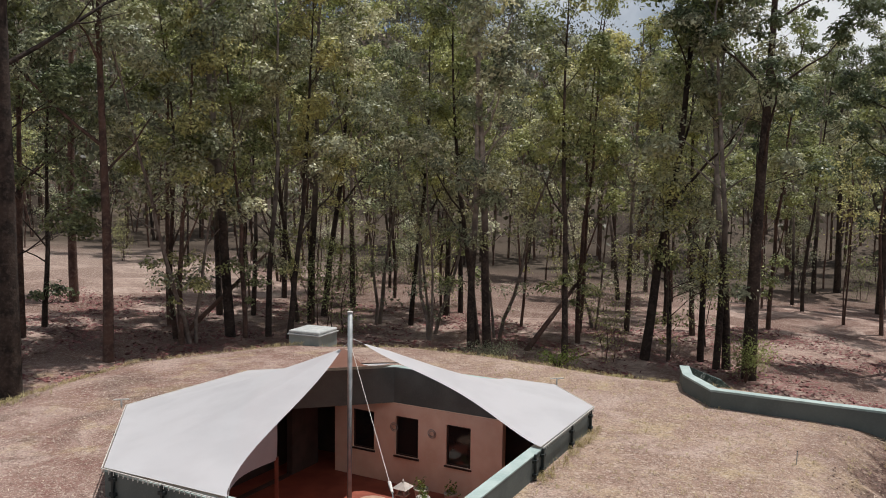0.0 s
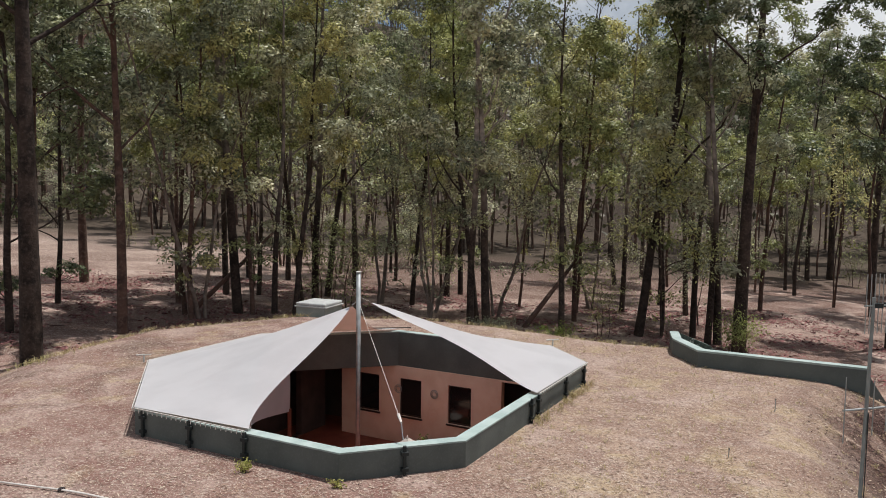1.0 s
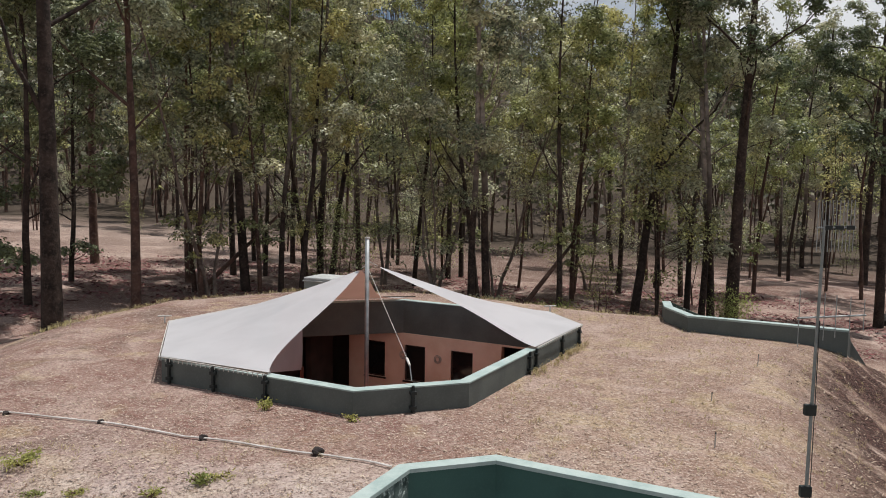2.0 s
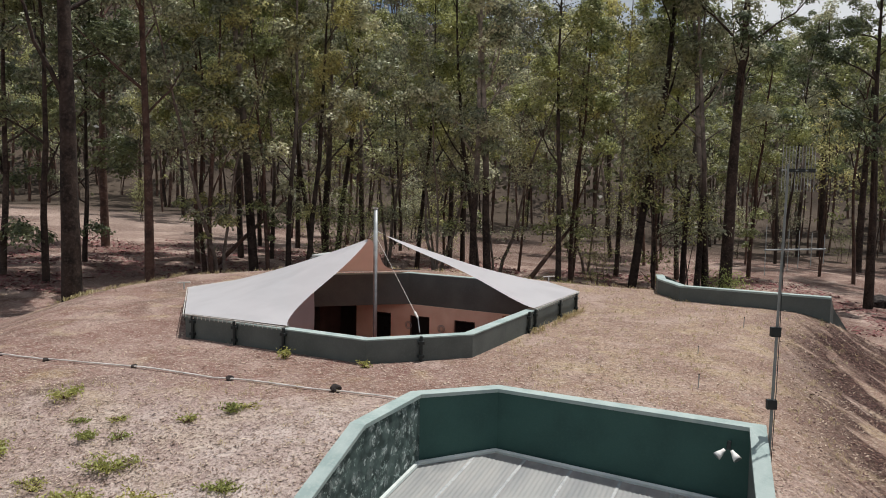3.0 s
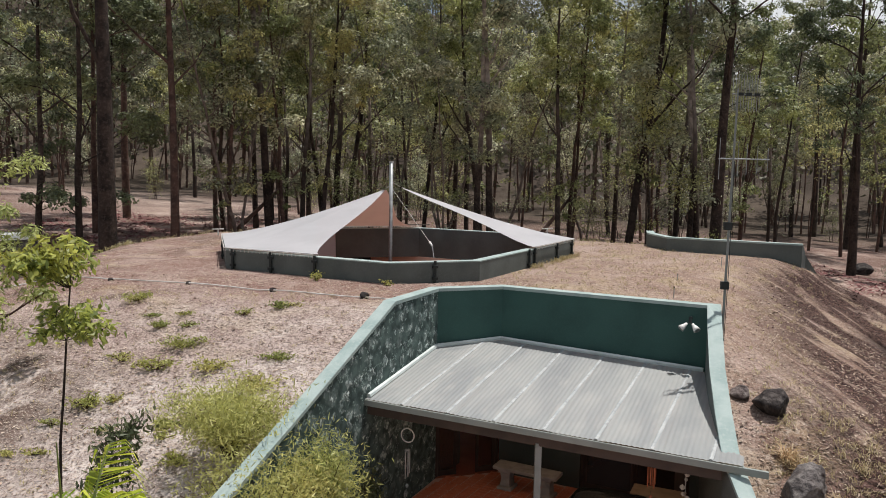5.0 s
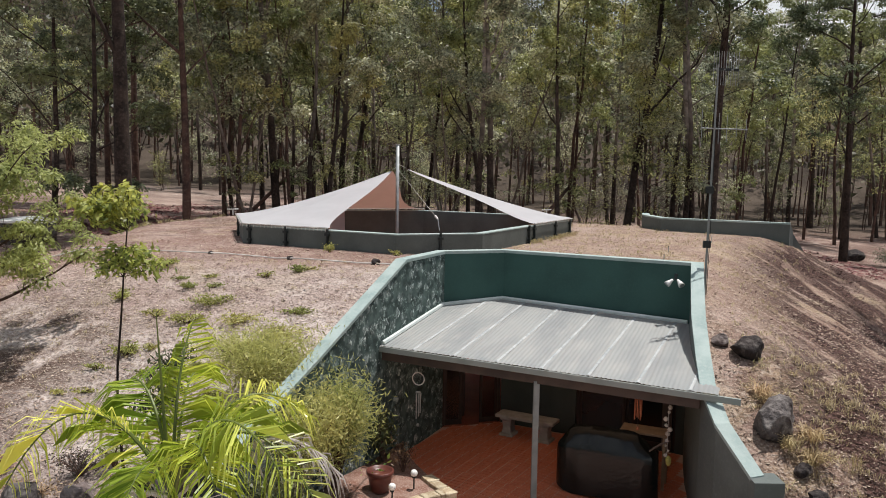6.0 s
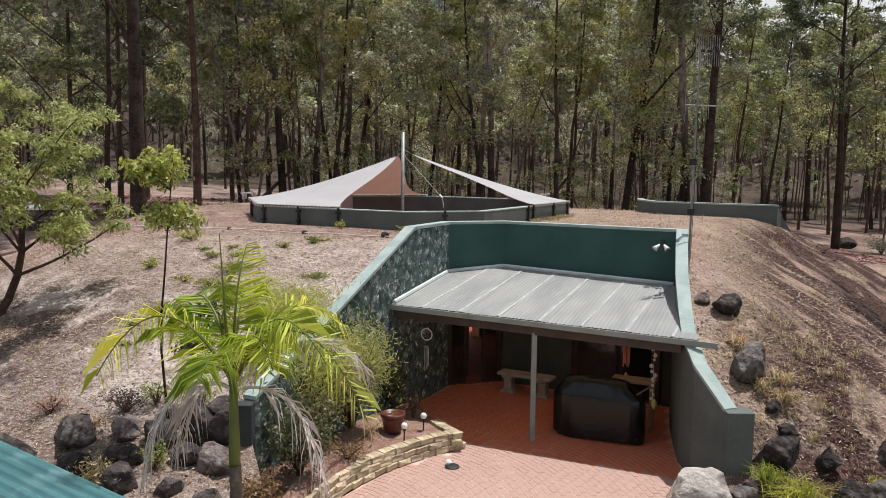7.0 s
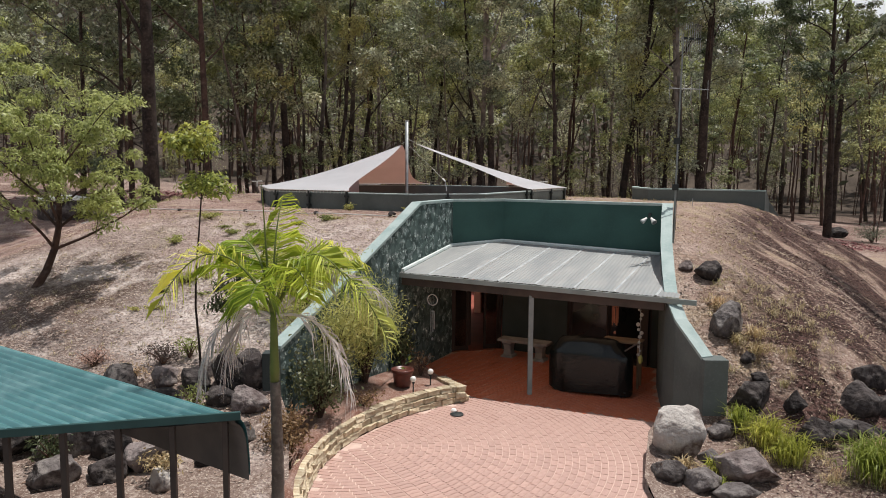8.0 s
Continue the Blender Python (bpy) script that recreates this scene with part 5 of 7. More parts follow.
wind_chime((2.62, 4.35, 1.95), 0.42, 6, 0.07, M_COPPER, "copper tube wind chime hanging from the patio beam")


def shell_mobile():
    x, y, z = 3.12, 4.3, roof_z(3.12, 4.3) - 0.1
    t = thing("shell_mobile", "hanging string of shells and driftwood beside the wing wall", "mobile", at=(x, y, z))
    rr = random.Random(4)
    part("string", tube([(x, y, z), (x, y, 0.85)], 0.004, 5), M_ROPE, t)
    M_SHELL = mat("shell", (0.6, 0.56, 0.5), (0.42, 0.38, 0.33), 9.0, 0.5)
    h = z - 0.12
    while h > 0.9:
        r = rr.uniform(0.02, 0.045)
        part("shell", turned([(r * .3, -r), (r, -r * .3), (r * .8, r * .5), (r * .2, r)], (x + rr.uniform(-.05, .05), y + rr.uniform(-.04, .04), h), 9), M_SHELL, t)
        h -= rr.uniform(0.07, 0.12)
    part("float", turned([(0.02, -.09), (0.045, -.04), (0.05, .03), (0.02, .08)], (x + .03, y, 0.86), 12), mat("yellow_float", (0.45, 0.42, 0.12), None, 5, 0.5), t)
    part("driftwood", tube([(x - .3, y, 1.02), (x - .1, y, 1.15), (x + .05, y, 1.2)], [0.015, 0.018, 0.012], 6), M_BARK3, t)


shell_mobile()


def spotlight():
    c = Vector((3.96, 6.95, 3.58))
    n = Vector((-PV.x, -PV.y, 0))
    t = thing("twin_spotlight", "twin white floodlight on a bracket on the teal wall", "spotlight", at=c)
    part("bracket", tube([c + Vector((0.0, 0, 0.08)), c + n * 0.09 + Vector((0, 0, 0.10)), c + n * 0.12], 0.03, 8), M_BLACK, t)
    for s in (-1, 1):
        p = c + n * 0.14 + Vector((PU.x, PU.y, 0)) * 0.05 * s
        d = (n * 0.6 + Vector((PU.x, PU.y, 0)) * 0.75 * s + Vector((0, 0, -0.75))).normalized()
        b = bmesh.new()
        tube_into(b, [p, p + d * .04, p + d * .10, p + d * .155], [0.025, 0.03, 0.052, 0.064], 14)
        lamp = part("lamp_head", b, M_OPAL, t, "white reflector lamp", True)
        b = bmesh.new()
        tube_into(b, [p + d * .153, p + d * .159], [0.056, 0.054], 14)
        part("lens", b, M_STEEL, lamp)


spotlight()


def kerb():
    t = thing("retaining_kerb", "low curved retaining kerb of split sandstone blocks", "kerb", at=(-1.75, 3.0, 0))
    rr = random.Random(12)
    path = [Vector((-2.35, -6.9)), Vector((-2.37, -4.5))]
    for k in range(200):
        a = radians(204 - k * (204 - 120.5) / 199)
        path.append(KC + Vector((math.cos(a), math.sin(a))) * KR)
    path += [Vector((-0.42, 4.28)), Vector((-0.60, 4.55)), Vector((-0.78, 4.9))]
    cum = [0.0]
    for a, b in zip(path, path[1:]):
        cum.append(cum[-1] + (b - a).length)

    def at(d):
        for i in range(len(path) - 1):
            if d <= cum[i + 1]:
                f = (d - cum[i]) / (cum[i + 1] - cum[i])
                return path[i].lerp(path[i + 1], f), (path[i + 1] - path[i]).normalized()
        return path[-1], (path[-1] - path[-2]).normalized()

    meshes = []
    for v in range(6):
        bm = bmesh.new()
        for w in box_into(bm, (-0.142, 0.0, 0.0), (0.142, 0.2, 0.107), None, 0.014):
            w.co += Vector((rr.gauss(0, .004), rr.gauss(0, .018) if w.co.y < 0.05 else 0, rr.gauss(0, .003)))
        me = bpy.data.meshes.new("block")
        bm.to_mesh(me)
        bm.free()
        me.materials.append(M_BLOCK)
        meshes.append(me)
    for course in range(3):
        d = 0.15 * (course % 2)
        while d < cum[-1] - 0.1:
            p, u = at(d + 0.145)
            o = new("block", rr.choice(meshes))
            o.parent = t
            back = Vector((-u.y, u.x)) * (0.03 * course)
            o.matrix_local = Matrix.Translation((p.x + back.x + 1.75, p.y + back.y - 3.0, 0.108 * course)) @ Matrix.Rotation(math.atan2(u.y, u.x), 4, "Z")
            d += 0.292


kerb()
# short edging bricks along the upper end of the bed
t = thing("brick_edging", "row of tilted clay edging bricks beside the patio door", "edging", at=(-1.1, 5.4, 0))
for k in range(8):
    f = k / 7
    x, y = -0.80 + (-1.52 + 0.80) * f, 5.0 + (6.4 - 5.0) * f
    part("brick", box((-.05, -.11, 0), (.05, .11, .2), Matrix.Translation((x - .06, y, 0)) @ Matrix.Rotation(radians(27), 4, "Z") @ Matrix.Rotation(radians(-14), 4, "Y"), 0.008), M_BLOCK, t)

# ---- boulders ----
M_ROCK = mat("dark_basalt", (0.052, 0.042, 0.040), (0.020, 0.017, 0.017), 2.6, 0.9, 0.08, 9, c3=(0.19, 0.165, 0.15), fine=7, fine_amt=0.5, rand=0.3)
M_ROCK2 = mat("grey_boulder", (0.15, 0.132, 0.126), (0.06, 0.048, 0.046), 2.4, 0.9, 0.08, 9, c3=(0.32, 0.29, 0.265), fine=6, fine_amt=0.55, rand=0.25, low=0.44, high=0.58)
M_ROCK4 = mat("pinkish_boulder", (0.22, 0.18, 0.17), (0.085, 0.062, 0.058), 2.4, 0.9, 0.08, 9, c3=(0.40, 0.355, 0.33), fine=6, fine_amt=0.55, low=0.44, high=0.58)
M_ROCK3 = mat("pale_boulder", (0.40, 0.365, 0.335), (0.12, 0.085, 0.072), 2.0, 0.9, 0.08, 9, c3=(0.58, 0.545, 0.51), fine=5, fine_amt=0.6, low=0.5, high=0.6)


def boulder(x, y, sx, sy, sz, material, label, seed, sink=0.25, z=None, taper=0.0):
    rr = random.Random(seed)
    bm = bmesh.new()
    bmesh.ops.create_icosphere(bm, subdivisions=4, radius=1.0)
    cuts = [(Vector((rr.gauss(0, 1), rr.gauss(0, 1), rr.gauss(0.3, 0.7))).normalized(), rr.uniform(0.5, 0.84)) for _ in range(14)]
    off = Vector((rr.uniform(-50, 50), rr.uniform(-50, 50), 0))
    for v in bm.verts:
        p = v.co.copy()
        for n, d in cuts:
            h = p.dot(n) - d
            if h > 0:
                p -= n * h
        p *= 1 + 0.13 * noise.noise(p * 1.7 + off) + 0.05 * noise.noise(p * 4.5 + off) + 0.02 * noise.noise(p * 11 + off)
        k = 1 - taper * max(0.0, p.z)
        v.co = (p.x * k, p.y * k, p.z)
    zz = ground_z(x, y) if z is None else z
    m = Matrix.Translation((x, y, zz + sz * (1 - 2 * sink))) @ Matrix.Rotation(rr.uniform(-0.5, 0.5), 4, "Z") @ Matrix.Diagonal((sx, sy, sz, 1))
    bmesh.ops.transform(bm, matrix=m, verts=bm.verts)
    t = part("boulder", bm, material, None, "", True)
    # keep the origin at the base
    for v in t.data.vertices:
        v.co -= Vector((x, y, zz))
    t.location = (x, y, zz)
    return tagged(t, label, "boulder", "boulders")


DK, GY, PL = "dark weathered basalt boulder half sunk in the dry slope", "rounded grey boulder with lichen on the slope", "large pale boulder beside the brick paving"
for k, (x, y, sx, sy, sz, mt, lb) in enumerate((
        (2.95, 1.05, .62, .52, .56, M_ROCK3, PL), (2.52, 0.1, .34, .28, .22, M_ROCK2, GY), (3.72, 0.2, .52, .45, .46, M_ROCK4, GY),
        (3.0, -0.1, .38, .32, .2, M_ROCK2, GY), (5.4, 1.55, .42, .32, .30, M_ROCK, DK), (4.62, 2.3, .55, .28, .32, M_ROCK, DK),
        (5.4, 2.25, .26, .24, .26, M_ROCK, DK), (6.65, 2.5, .45, .36, .36, M_ROCK, DK), (7.3, 3.3, .52, .34, .3, M_ROCK, DK),
        (6.35, 1.85, .5, .32, .16, M_ROCK, DK), (4.7, 3.85, .44, .4, .42, M_ROCK2, GY), (4.98, 5.72, .40, .32, .30, M_ROCK, DK),
        (4.55, 6.0, .19, .17, .13, M_ROCK4, GY), (4.0, 1.75, .32, .22, .2, M_ROCK, DK), (4.85, 3.15, .16, .14, .14, M_ROCK, DK), (26.8, 43.0, .9, .7, .6, M_ROCK, DK), (3.85, 1.7, .3, .2, .17, M_ROCK2, GY), (3.42, 0.85, .2, .17, .15, M_ROCK2, GY), (6.0, 1.75, .44, .26, .2, M_ROCK2, GY), (4.95, 2.75, .2, .16, .14, M_ROCK, DK), (7.25, 2.65, .36, .3, .26, M_ROCK, DK), (3.3, -0.5, .42, .3, .2, M_ROCK2, GY))):
    boulder(x, y, sx, sy, sz, mt, lb, 40 + k, 0.14 if mt is M_ROCK3 else 0.25, taper=0.5 if mt is M_ROCK3 else 0.1)
for k, (x, y, sx, sy, sz, mt, lb) in enumerate((
        (-4.58, 1.95, .42, .38, .46, M_ROCK, DK), (-4.05, 1.95, .42, .36, .44, M_ROCK, DK), (-5.12, 1.85, .34, .32, .32, M_ROCK, DK),
        (-4.05, 1.25, .44, .32, .24, M_ROCK4, GY), (-5.75, 2.1, .30, .28, .26, M_ROCK4, GY), (-5.0, -0.3, .50, .38, .34, M_ROCK4, GY),
        (-4.73, -0.9, .22, .2, .22, M_ROCK3, GY), (-6.5, 2.05, .45, .4, .3, M_ROCK2, GY), (-6.58, 0.2, .52, .44, .44, M_ROCK2, GY),
        (-7.3, 0.3, .5, .42, .42, M_ROCK, DK), (-8.2, 0.5, .6, .5, .42, M_ROCK2, GY), (-5.9, 0.15, .38, .32, .32, M_ROCK, DK), (-5.35, 0.9, .36, .3, .3, M_ROCK, DK),
        (-4.6, 0.75, .26, .2, .16, M_ROCK2, GY), (-6.2, 1.3, .32, .3, .24, M_ROCK, DK), (-7.4, 1.6, .5, .42, .34, M_ROCK, DK), (-4.35, 2.45, .3, .25, .28, M_ROCK, DK), (-4.55, 1.45, .3, .26, .22, M_ROCK, DK), (-5.55, 1.45, .34, .3, .26, M_ROCK, DK), (-6.9, 1.0, .4, .34, .34, M_ROCK, DK),
        (-5.6, -0.6, .34, .3, .26, M_ROCK, DK), (-6.3, -0.75, .4, .32, .3, M_ROCK2, GY), (-7.6, -0.5, .46, .4, .36, M_ROCK2, GY), (-4.3, -0.2, .24, .2, .18, M_ROCK, DK), (-8.9, 1.3, .5, .42, .4, M_ROCK, DK), (-3.95, 0.4, .26, .22, .2, M_ROCK2, GY))):
    boulder(x, y, sx, sy, sz, mt, lb, 70 + k)

# ---- courtyard fittings ----
def rim_post(u, v, n, label="dark steel bracket bolted to the courtyard wall"):
    """A short upright with two clamps on the outside of the rim wall; n is the wall's outward side in courtyard axes."""
    x, y = uv(u + n[0] * 0.05, v + n[1] * 0.05)
    a = math.atan2(n[1], n[0]) + ANG
    m = Matrix.Translation((x, y, 0)) @ Matrix.Rotation(a, 4, "Z")
    t = thing("sail_bracket", label, "bracket", "sail brackets", (x, y, DECK))
    part("upright", box((-.03, -.03, DECK - .05), (.03, .03, RIM_TOP + .03), m, 0.005), M_BLACK, t)
    for z in (DECK + .12, RIM_TOP - .12):
        part("clamp", box((-.05, -.07, z - .035), (.05, .07, z + .035), m, 0.006), M_BLACK, t)


s2 = 2 ** -0.5
for u, v, n in ((-2.75, -5.6, (0, -1)), (-1.35, -5.6, (0, -1)), (0.17, -5.6, (0, -1)), (3.32, -4.68, (s2, -s2)), (4.18, 0.1, (1, 0)), (4.18, -0.35, (1, 0)), (4.18, 2.1, (1, 0)), (4.18, 3.6, (1, 0)),
                (-6.4, -1.5, (-1, 0)), (-6.4, 1.8, (-1, 0)), (-4.7, -3.98, (-s2, -s2))):
    rim_post(u, v, n)


def lashing(name, pts, r, parent, label):
    bm = bmesh.new()
    for a, b in zip(pts, pts[1:]):
        a, b = Vector(a), Vector(b)
        n = max(2, int((b - a).length / 0.14))
        tube_into(bm, [a, b], r, 5)
        for k in range(n):
            p = a.lerp(b, (k + 0.5) / n)
            tube_into(bm, [p, p + Vector((0, 0, -0.09))], r * .8, 4)
    part(name, bm, M_ROPE, parent, label)


lashing("lashing", [rim_pt(0.17, -5.64, 3.94), rim_pt(-3.07, -5.66, 3.94), rim_pt(-6.46, -2.3, 3.94), rim_pt(-6.46, 2.3, 3.94), rim_pt(-3.1, 5.66, 3.94)], 0.012, sail_1, "white cord lashing")
lashing("lashing", [rim_pt(4.23, 0.1, 3.94), rim_pt(4.23, 3.9, 3.94), rim_pt(2.46, 5.66, 3.94)], 0.012, sail_2, "white cord lashing")
mz = Vector((*MAST, 0))
part("halyard", tube([mz + Vector((0, 0, 5.75)), mz + Vector((-.18, -.05, 5.62))], 0.008, 5), M_ROPE, sail_1)
part("halyard", tube([mz + Vector((0, 0, 5.85)), Vector((-2.1, 19.7, 5.69))], 0.008, 5), M_ROPE, sail_2)
# tension line from the mast down to the front bracket, with its turnbuckle
t = thing("guy_line", "thin white line with a turnbuckle tied from mast to courtyard wall", "rope", at=rim_pt(3.3, -4.66, 3.9))
end = Vector(rim_pt(3.25, -4.6, 3.98))
top = mz + Vector((0.05, -0.05, 5.6))
hook = end + Vector((-0.05, 0.15, 0.30))
part("line", tube([top, hook + (top - hook) * 0.05], 0.006, 5), M_ROPE, t)
part("turnbuckle", tube([hook + (top - hook) * 0.05, hook], [0.035, 0.022], 8), M_ROPE, t, "white plastic turnbuckle")
part("shackle", tube([hook, end], 0.012, 6), M_STEEL, t)
# rod that spreads the back hem
t = thing("spreader_rod", "thin rod holding the hem of the shade sail", "rod", at=rim_pt(-4.6, 4.1, 4.0))
part("rod", tube([rim_pt(-4.7, 4.0, 4.02), rim_pt(-2.6, 5.6, 4.02)], 0.02, 8), M_BEAM, t)
for u, v in ((-6.5, -2.4), (2.5, 5.75)):
    c = rim_pt(u, v, 3.9)
    t = thing("corner_stay", "pale corner strut at the edge of the shade sail", "bracket", "sail brackets", c)
    part("strut", tube([c, (c[0], c[1], 4.12)], 0.025, 8), M_ROPE, t)
    part("arm", tube([(c[0] - .2, c[1], 4.1), (c[0] + .2, c[1], 4.12)], 0.02, 8), M_ROPE, t)
# post in the shaded west recess
t = thing("veranda_post", "slim red-brown post in the shaded courtyard recess", "post", at=(*VPOST, 0))
part("post", box((-.045, -.045, 0.02), (.045, .045, 2.66), Matrix.Translation((*VPOST, 0)), 0.006), mat("red_brown_paint", (0.22, 0.07, 0.045), None, 4, 0.6), t)
part("foot", box((-.07, -.07, 0), (.07, .07, 0.02), Matrix.Translation((*VPOST, 0)), 0.004), M_STEEL, t)
for u in (-2.95 + 0.05, -1.48):
    c = (*uv(u, 5.29), 1.9)
    t = thing("wall_ornament", "small round metal ornament on pink masonry", "ornament", "", c)
    bm = bmesh.new()
    for r in (0.14, 0.09):
        tube_into(bm, [Vector(c) + Vector((PU.x * r * math.cos(a), PU.y * r * math.cos(a), r * math.sin(a))) - Vector((PV.x, PV.y, 0)) * 0.02 for a in (2 * math.pi * k / 16 for k in range(17))], 0.012, 5)
    part("scroll", bm, M_STEEL, t)


def stone_table():
    c = Vector((*uv(-1.69, 2.16), 0))
    M_TAN = mat("tan_stone", (0.42, 0.28, 0.21), (0.34, 0.22, 0.16), 5.0, 0.8, 0.002, 40)
    t = thing("courtyard_table", "round tan stone table on the red courtyard floor", "table", at=c)
    part("tabletop", turned([(0.46, .66), (0.50, .68), (0.50, .72), (0.40, .745), (0.1, .76)], c, 28), M_TAN, t, "", True)
    part("pedestal", turned([(0.26, 0), (0.24, .06), (0.12, .2), (0.12, .55), (0.2, .66)], c, 20), M_TAN, t)


stone_table()


def garden_lantern():
    c = Vector((*uv(-1.62, 3.75), 0))
    t = thing("garden_lantern", "pale stone lantern with a square hipped roof in the courtyard", "lantern", at=c)
    m = Matrix.Translation(c) @ Matrix.Rotation(ANG, 4, "Z")
    part("plinth", box((-.17, -.17, 0), (.17, .17, .10), m, 0.01), M_WHITEPOT, t)
    part("column", turned([(.09, .10), (.075, .16), (.075, .34), (.11, .40)], c, 14), M_WHITEPOT, t)
    for x, y in ((-.11, -.11), (.11, -.11), (.11, .11), (-.11, .11)):
        part("corner_post", box((x - .03, y - .03, .44), (x + .03, y + .03, .64), m), M_WHITEPOT, t)
    part("tray", box((-.17, -.17, .40), (.17, .17, .44), m, 0.008), M_WHITEPOT, t)
    bm = bmesh.new()
    lo = [bm.verts.new(m @ Vector((x, y, .64))) for x, y in ((-.25, -.25), (.25, -.25), (.25, .25), (-.25, .25))]
    hi = [bm.verts.new(m @ Vector((x, y, .80))) for x, y in ((-.05, -.05), (.05, -.05), (.05, .05), (-.05, .05))]
    bm.faces.new(lo[::-1])
    bm.faces.new(hi)
    for k in range(4):
        bm.faces.new((lo[k], lo[(k + 1) % 4], hi[(k + 1) % 4], hi[k]))
    part("cap", bm, M_WHITEPOT, t)
    part("finial", turned([(.03, .80), (.045, .83), (.02, .88), (.005, .91)], c, 12), M_WHITEPOT, t)


garden_lantern()

# ---- the far entrance parapet, skylight and tank ----
gw_out = [tuple(p) for p in offset_line(GW_IN, -0.27)]
structure("wall_entrance", ribbon_wall(gw_out, GW_IN, 0.2, 3.82), M_GREEN, "grey-green rendered parapet of a second sunken entrance")
structure("trim_entrance", ribbon_wall([tuple(p) for p in offset_line(GW_IN, 0.02)], [tuple(p) for p in offset_line(GW_IN, -0.29)], 3.82, 3.88), M_CAP, "pale green coping on the entrance parapet")
GR = [(12.25, 20.42), (12.62, 20.95), (13.5, 21.6), (15.6, 22.9)]
gr_in = [tuple(p) for p in offset_line(GR, 0.27)]
structure("wall_entrance_wing", ribbon_wall(GR, gr_in, -0.5, [3.86, 3.4, 2.5, 0.9]), M_GREEN, "rendered wing wall falling away with the slope")
GM = [(8.30, 25.55), (9.6, 25.9), (10.6, 25.6)]
structure("wall_entrance_mural", ribbon_wall(GM, [tuple(p) for p in offset_line(GM, 0.27)], 0.0, [3.86, 3.3, 2.4]), M_MURAL, "low return wall painted with leaf camouflage")


def skylight():
    c = Vector((-5.45, 31.9, 3.1))
    m = Matrix.Translation(c) @ Matrix.Rotation(ANG + 0.1, 4, "Z")
    t = thing("skylight", "boxed skylight with a pale grey lid on the mound", "skylight", at=(c.x, c.y, 3.2))
    part("upstand", box((-.72, -.72, -.1), (.72, .72, .55), m, 0.01), M_FASCIA, t)
    part("flange", box((-.78, -.78, .55), (.78, .78, .60), m, 0.01), M_LAP, t)
    bm = bmesh.new()
    box_into(bm, (-.74, -.74, .60), (.74, .74, .74), m, 0.06)
    part("lid", bm, M_LAP, t, "pale grey domed lid", True)


skylight()


def tank():
    c = (-19.6, 26.6, ground_z(-19.6, 26.6) - 0.1)
    t = thing("water_tank", "low round grey concrete tank with a white lid", "tank", at=c)
    part("wall", turned([(1.15, 0), (1.15, .95), (1.05, .95)], c, 40), M_ROCK2, t, "", True)
    part("lid", turned([(1.22, .95), (1.22, 1.05), (0.6, 1.16), (0.05, 1.2)], c, 40), M_OPAL, t)


tank()


def antenna():
    x, y = 4.45, 6.74
    t = thing("antenna_mast", "thin television antenna mast fixed to the parapet", "antenna", at=(x, y, 3.3))
    part("pole", tube([(x, y, 3.0), (x + .02, y, 5.3), (x + .05, y, 7.75)], [0.026, 0.022, 0.018], 8), M_POST, t)
    for z in (4.3, 5.36):
        part("bracket", box((x - .07, y - .04, z - .07), (x + .07, y + .04, z + .07), None, 0.01), M_BLACK, t)
    part("cable", tube([(x + .03, y - .02, 3.3), (x + .045, y - .03, 4.5), (x + .05, y - .02, 6.5)], 0.006, 5), M_BLACK, t)
    d = Vector((0.96, 0.28, 0)).normalized()
    b0 = Vector((x + .03, y, 6.54))
    boom = part("boom", tube([b0 - d * 0.30, b0 + d * 0.75], 0.012, 8), M_STEEL, t)
    for k, s in enumerate((-0.28, 0.02, 0.10, 0.28, 0.5, 0.72)):
        h = 0.36 - 0.03 * k
        part("element", tube([b0 + d * s - Vector((0, 0, h)), b0 + d * s + Vector((0, 0, h))], 0.006, 5), M_STEEL, boom)
    c = Vector((x + .05, y, 7.66))
    grid = part("reflector_boom", tube([c - d * .12, c + d * .48], 0.010, 8), M_POST, t)
    for k in range(11):
        p = c + d * (-.1 + 0.055 * k)
        part("rod", tube([p - Vector((0, 0, .30)), p + Vector((0, 0, .34))], 0.005, 4), M_STEEL, grid)
    for k in range(3):
        p = c + d * (0.05 + .17 * k)
        part("dipole", box((p.x - .05, p.y - .03, p.z - .025), (p.x + .05, p.y + .03, p.z + .025)), M_BLACK, grid)


antenna()

# white line laid on the mound, held down by stones
LINE = [(-12.6, 13.7), (-10.8, 13.15), (-9.16, 12.55), (-6.86, 11.93), (-4.59, 11.12), (-2.34, 10.38), (-1.55, 10.12), (-0.9, 9.75)]
t = thing("ground_line", "white rope laid along the ground over the mound", "rope", at=(-4.6, 11.1, DECK))
pts = []
for a, b in zip(LINE, LINE[1:]):
    for k in range(6):
        f = k / 6
        px, py = a[0] + (b[0] - a[0]) * f, a[1] + (b[1] - a[1]) * f + 0.012 * math.sin(f * 6.28)
        pts.append((px, py, ground_z(px, py) + 0.04))
part("line", tube(pts, 0.018, 6), mat("white_rope", (0.72, 0.69, 0.66), (0.52, 0.48, 0.45), 3.0, 0.8), t)
for k, (x, y) in enumerate(((-9.0, 12.48), (-6.86, 11.95), (-4.59, 11.14), (-2.36, 10.42), (-10.3, 13.0))):
    boulder(x, y, .11 if k != 3 else .16, .08 if k != 3 else .11, .07 if k != 3 else .11, M_ROCK, "small dark stone weighing down the white line", 120 + k, 0.3)
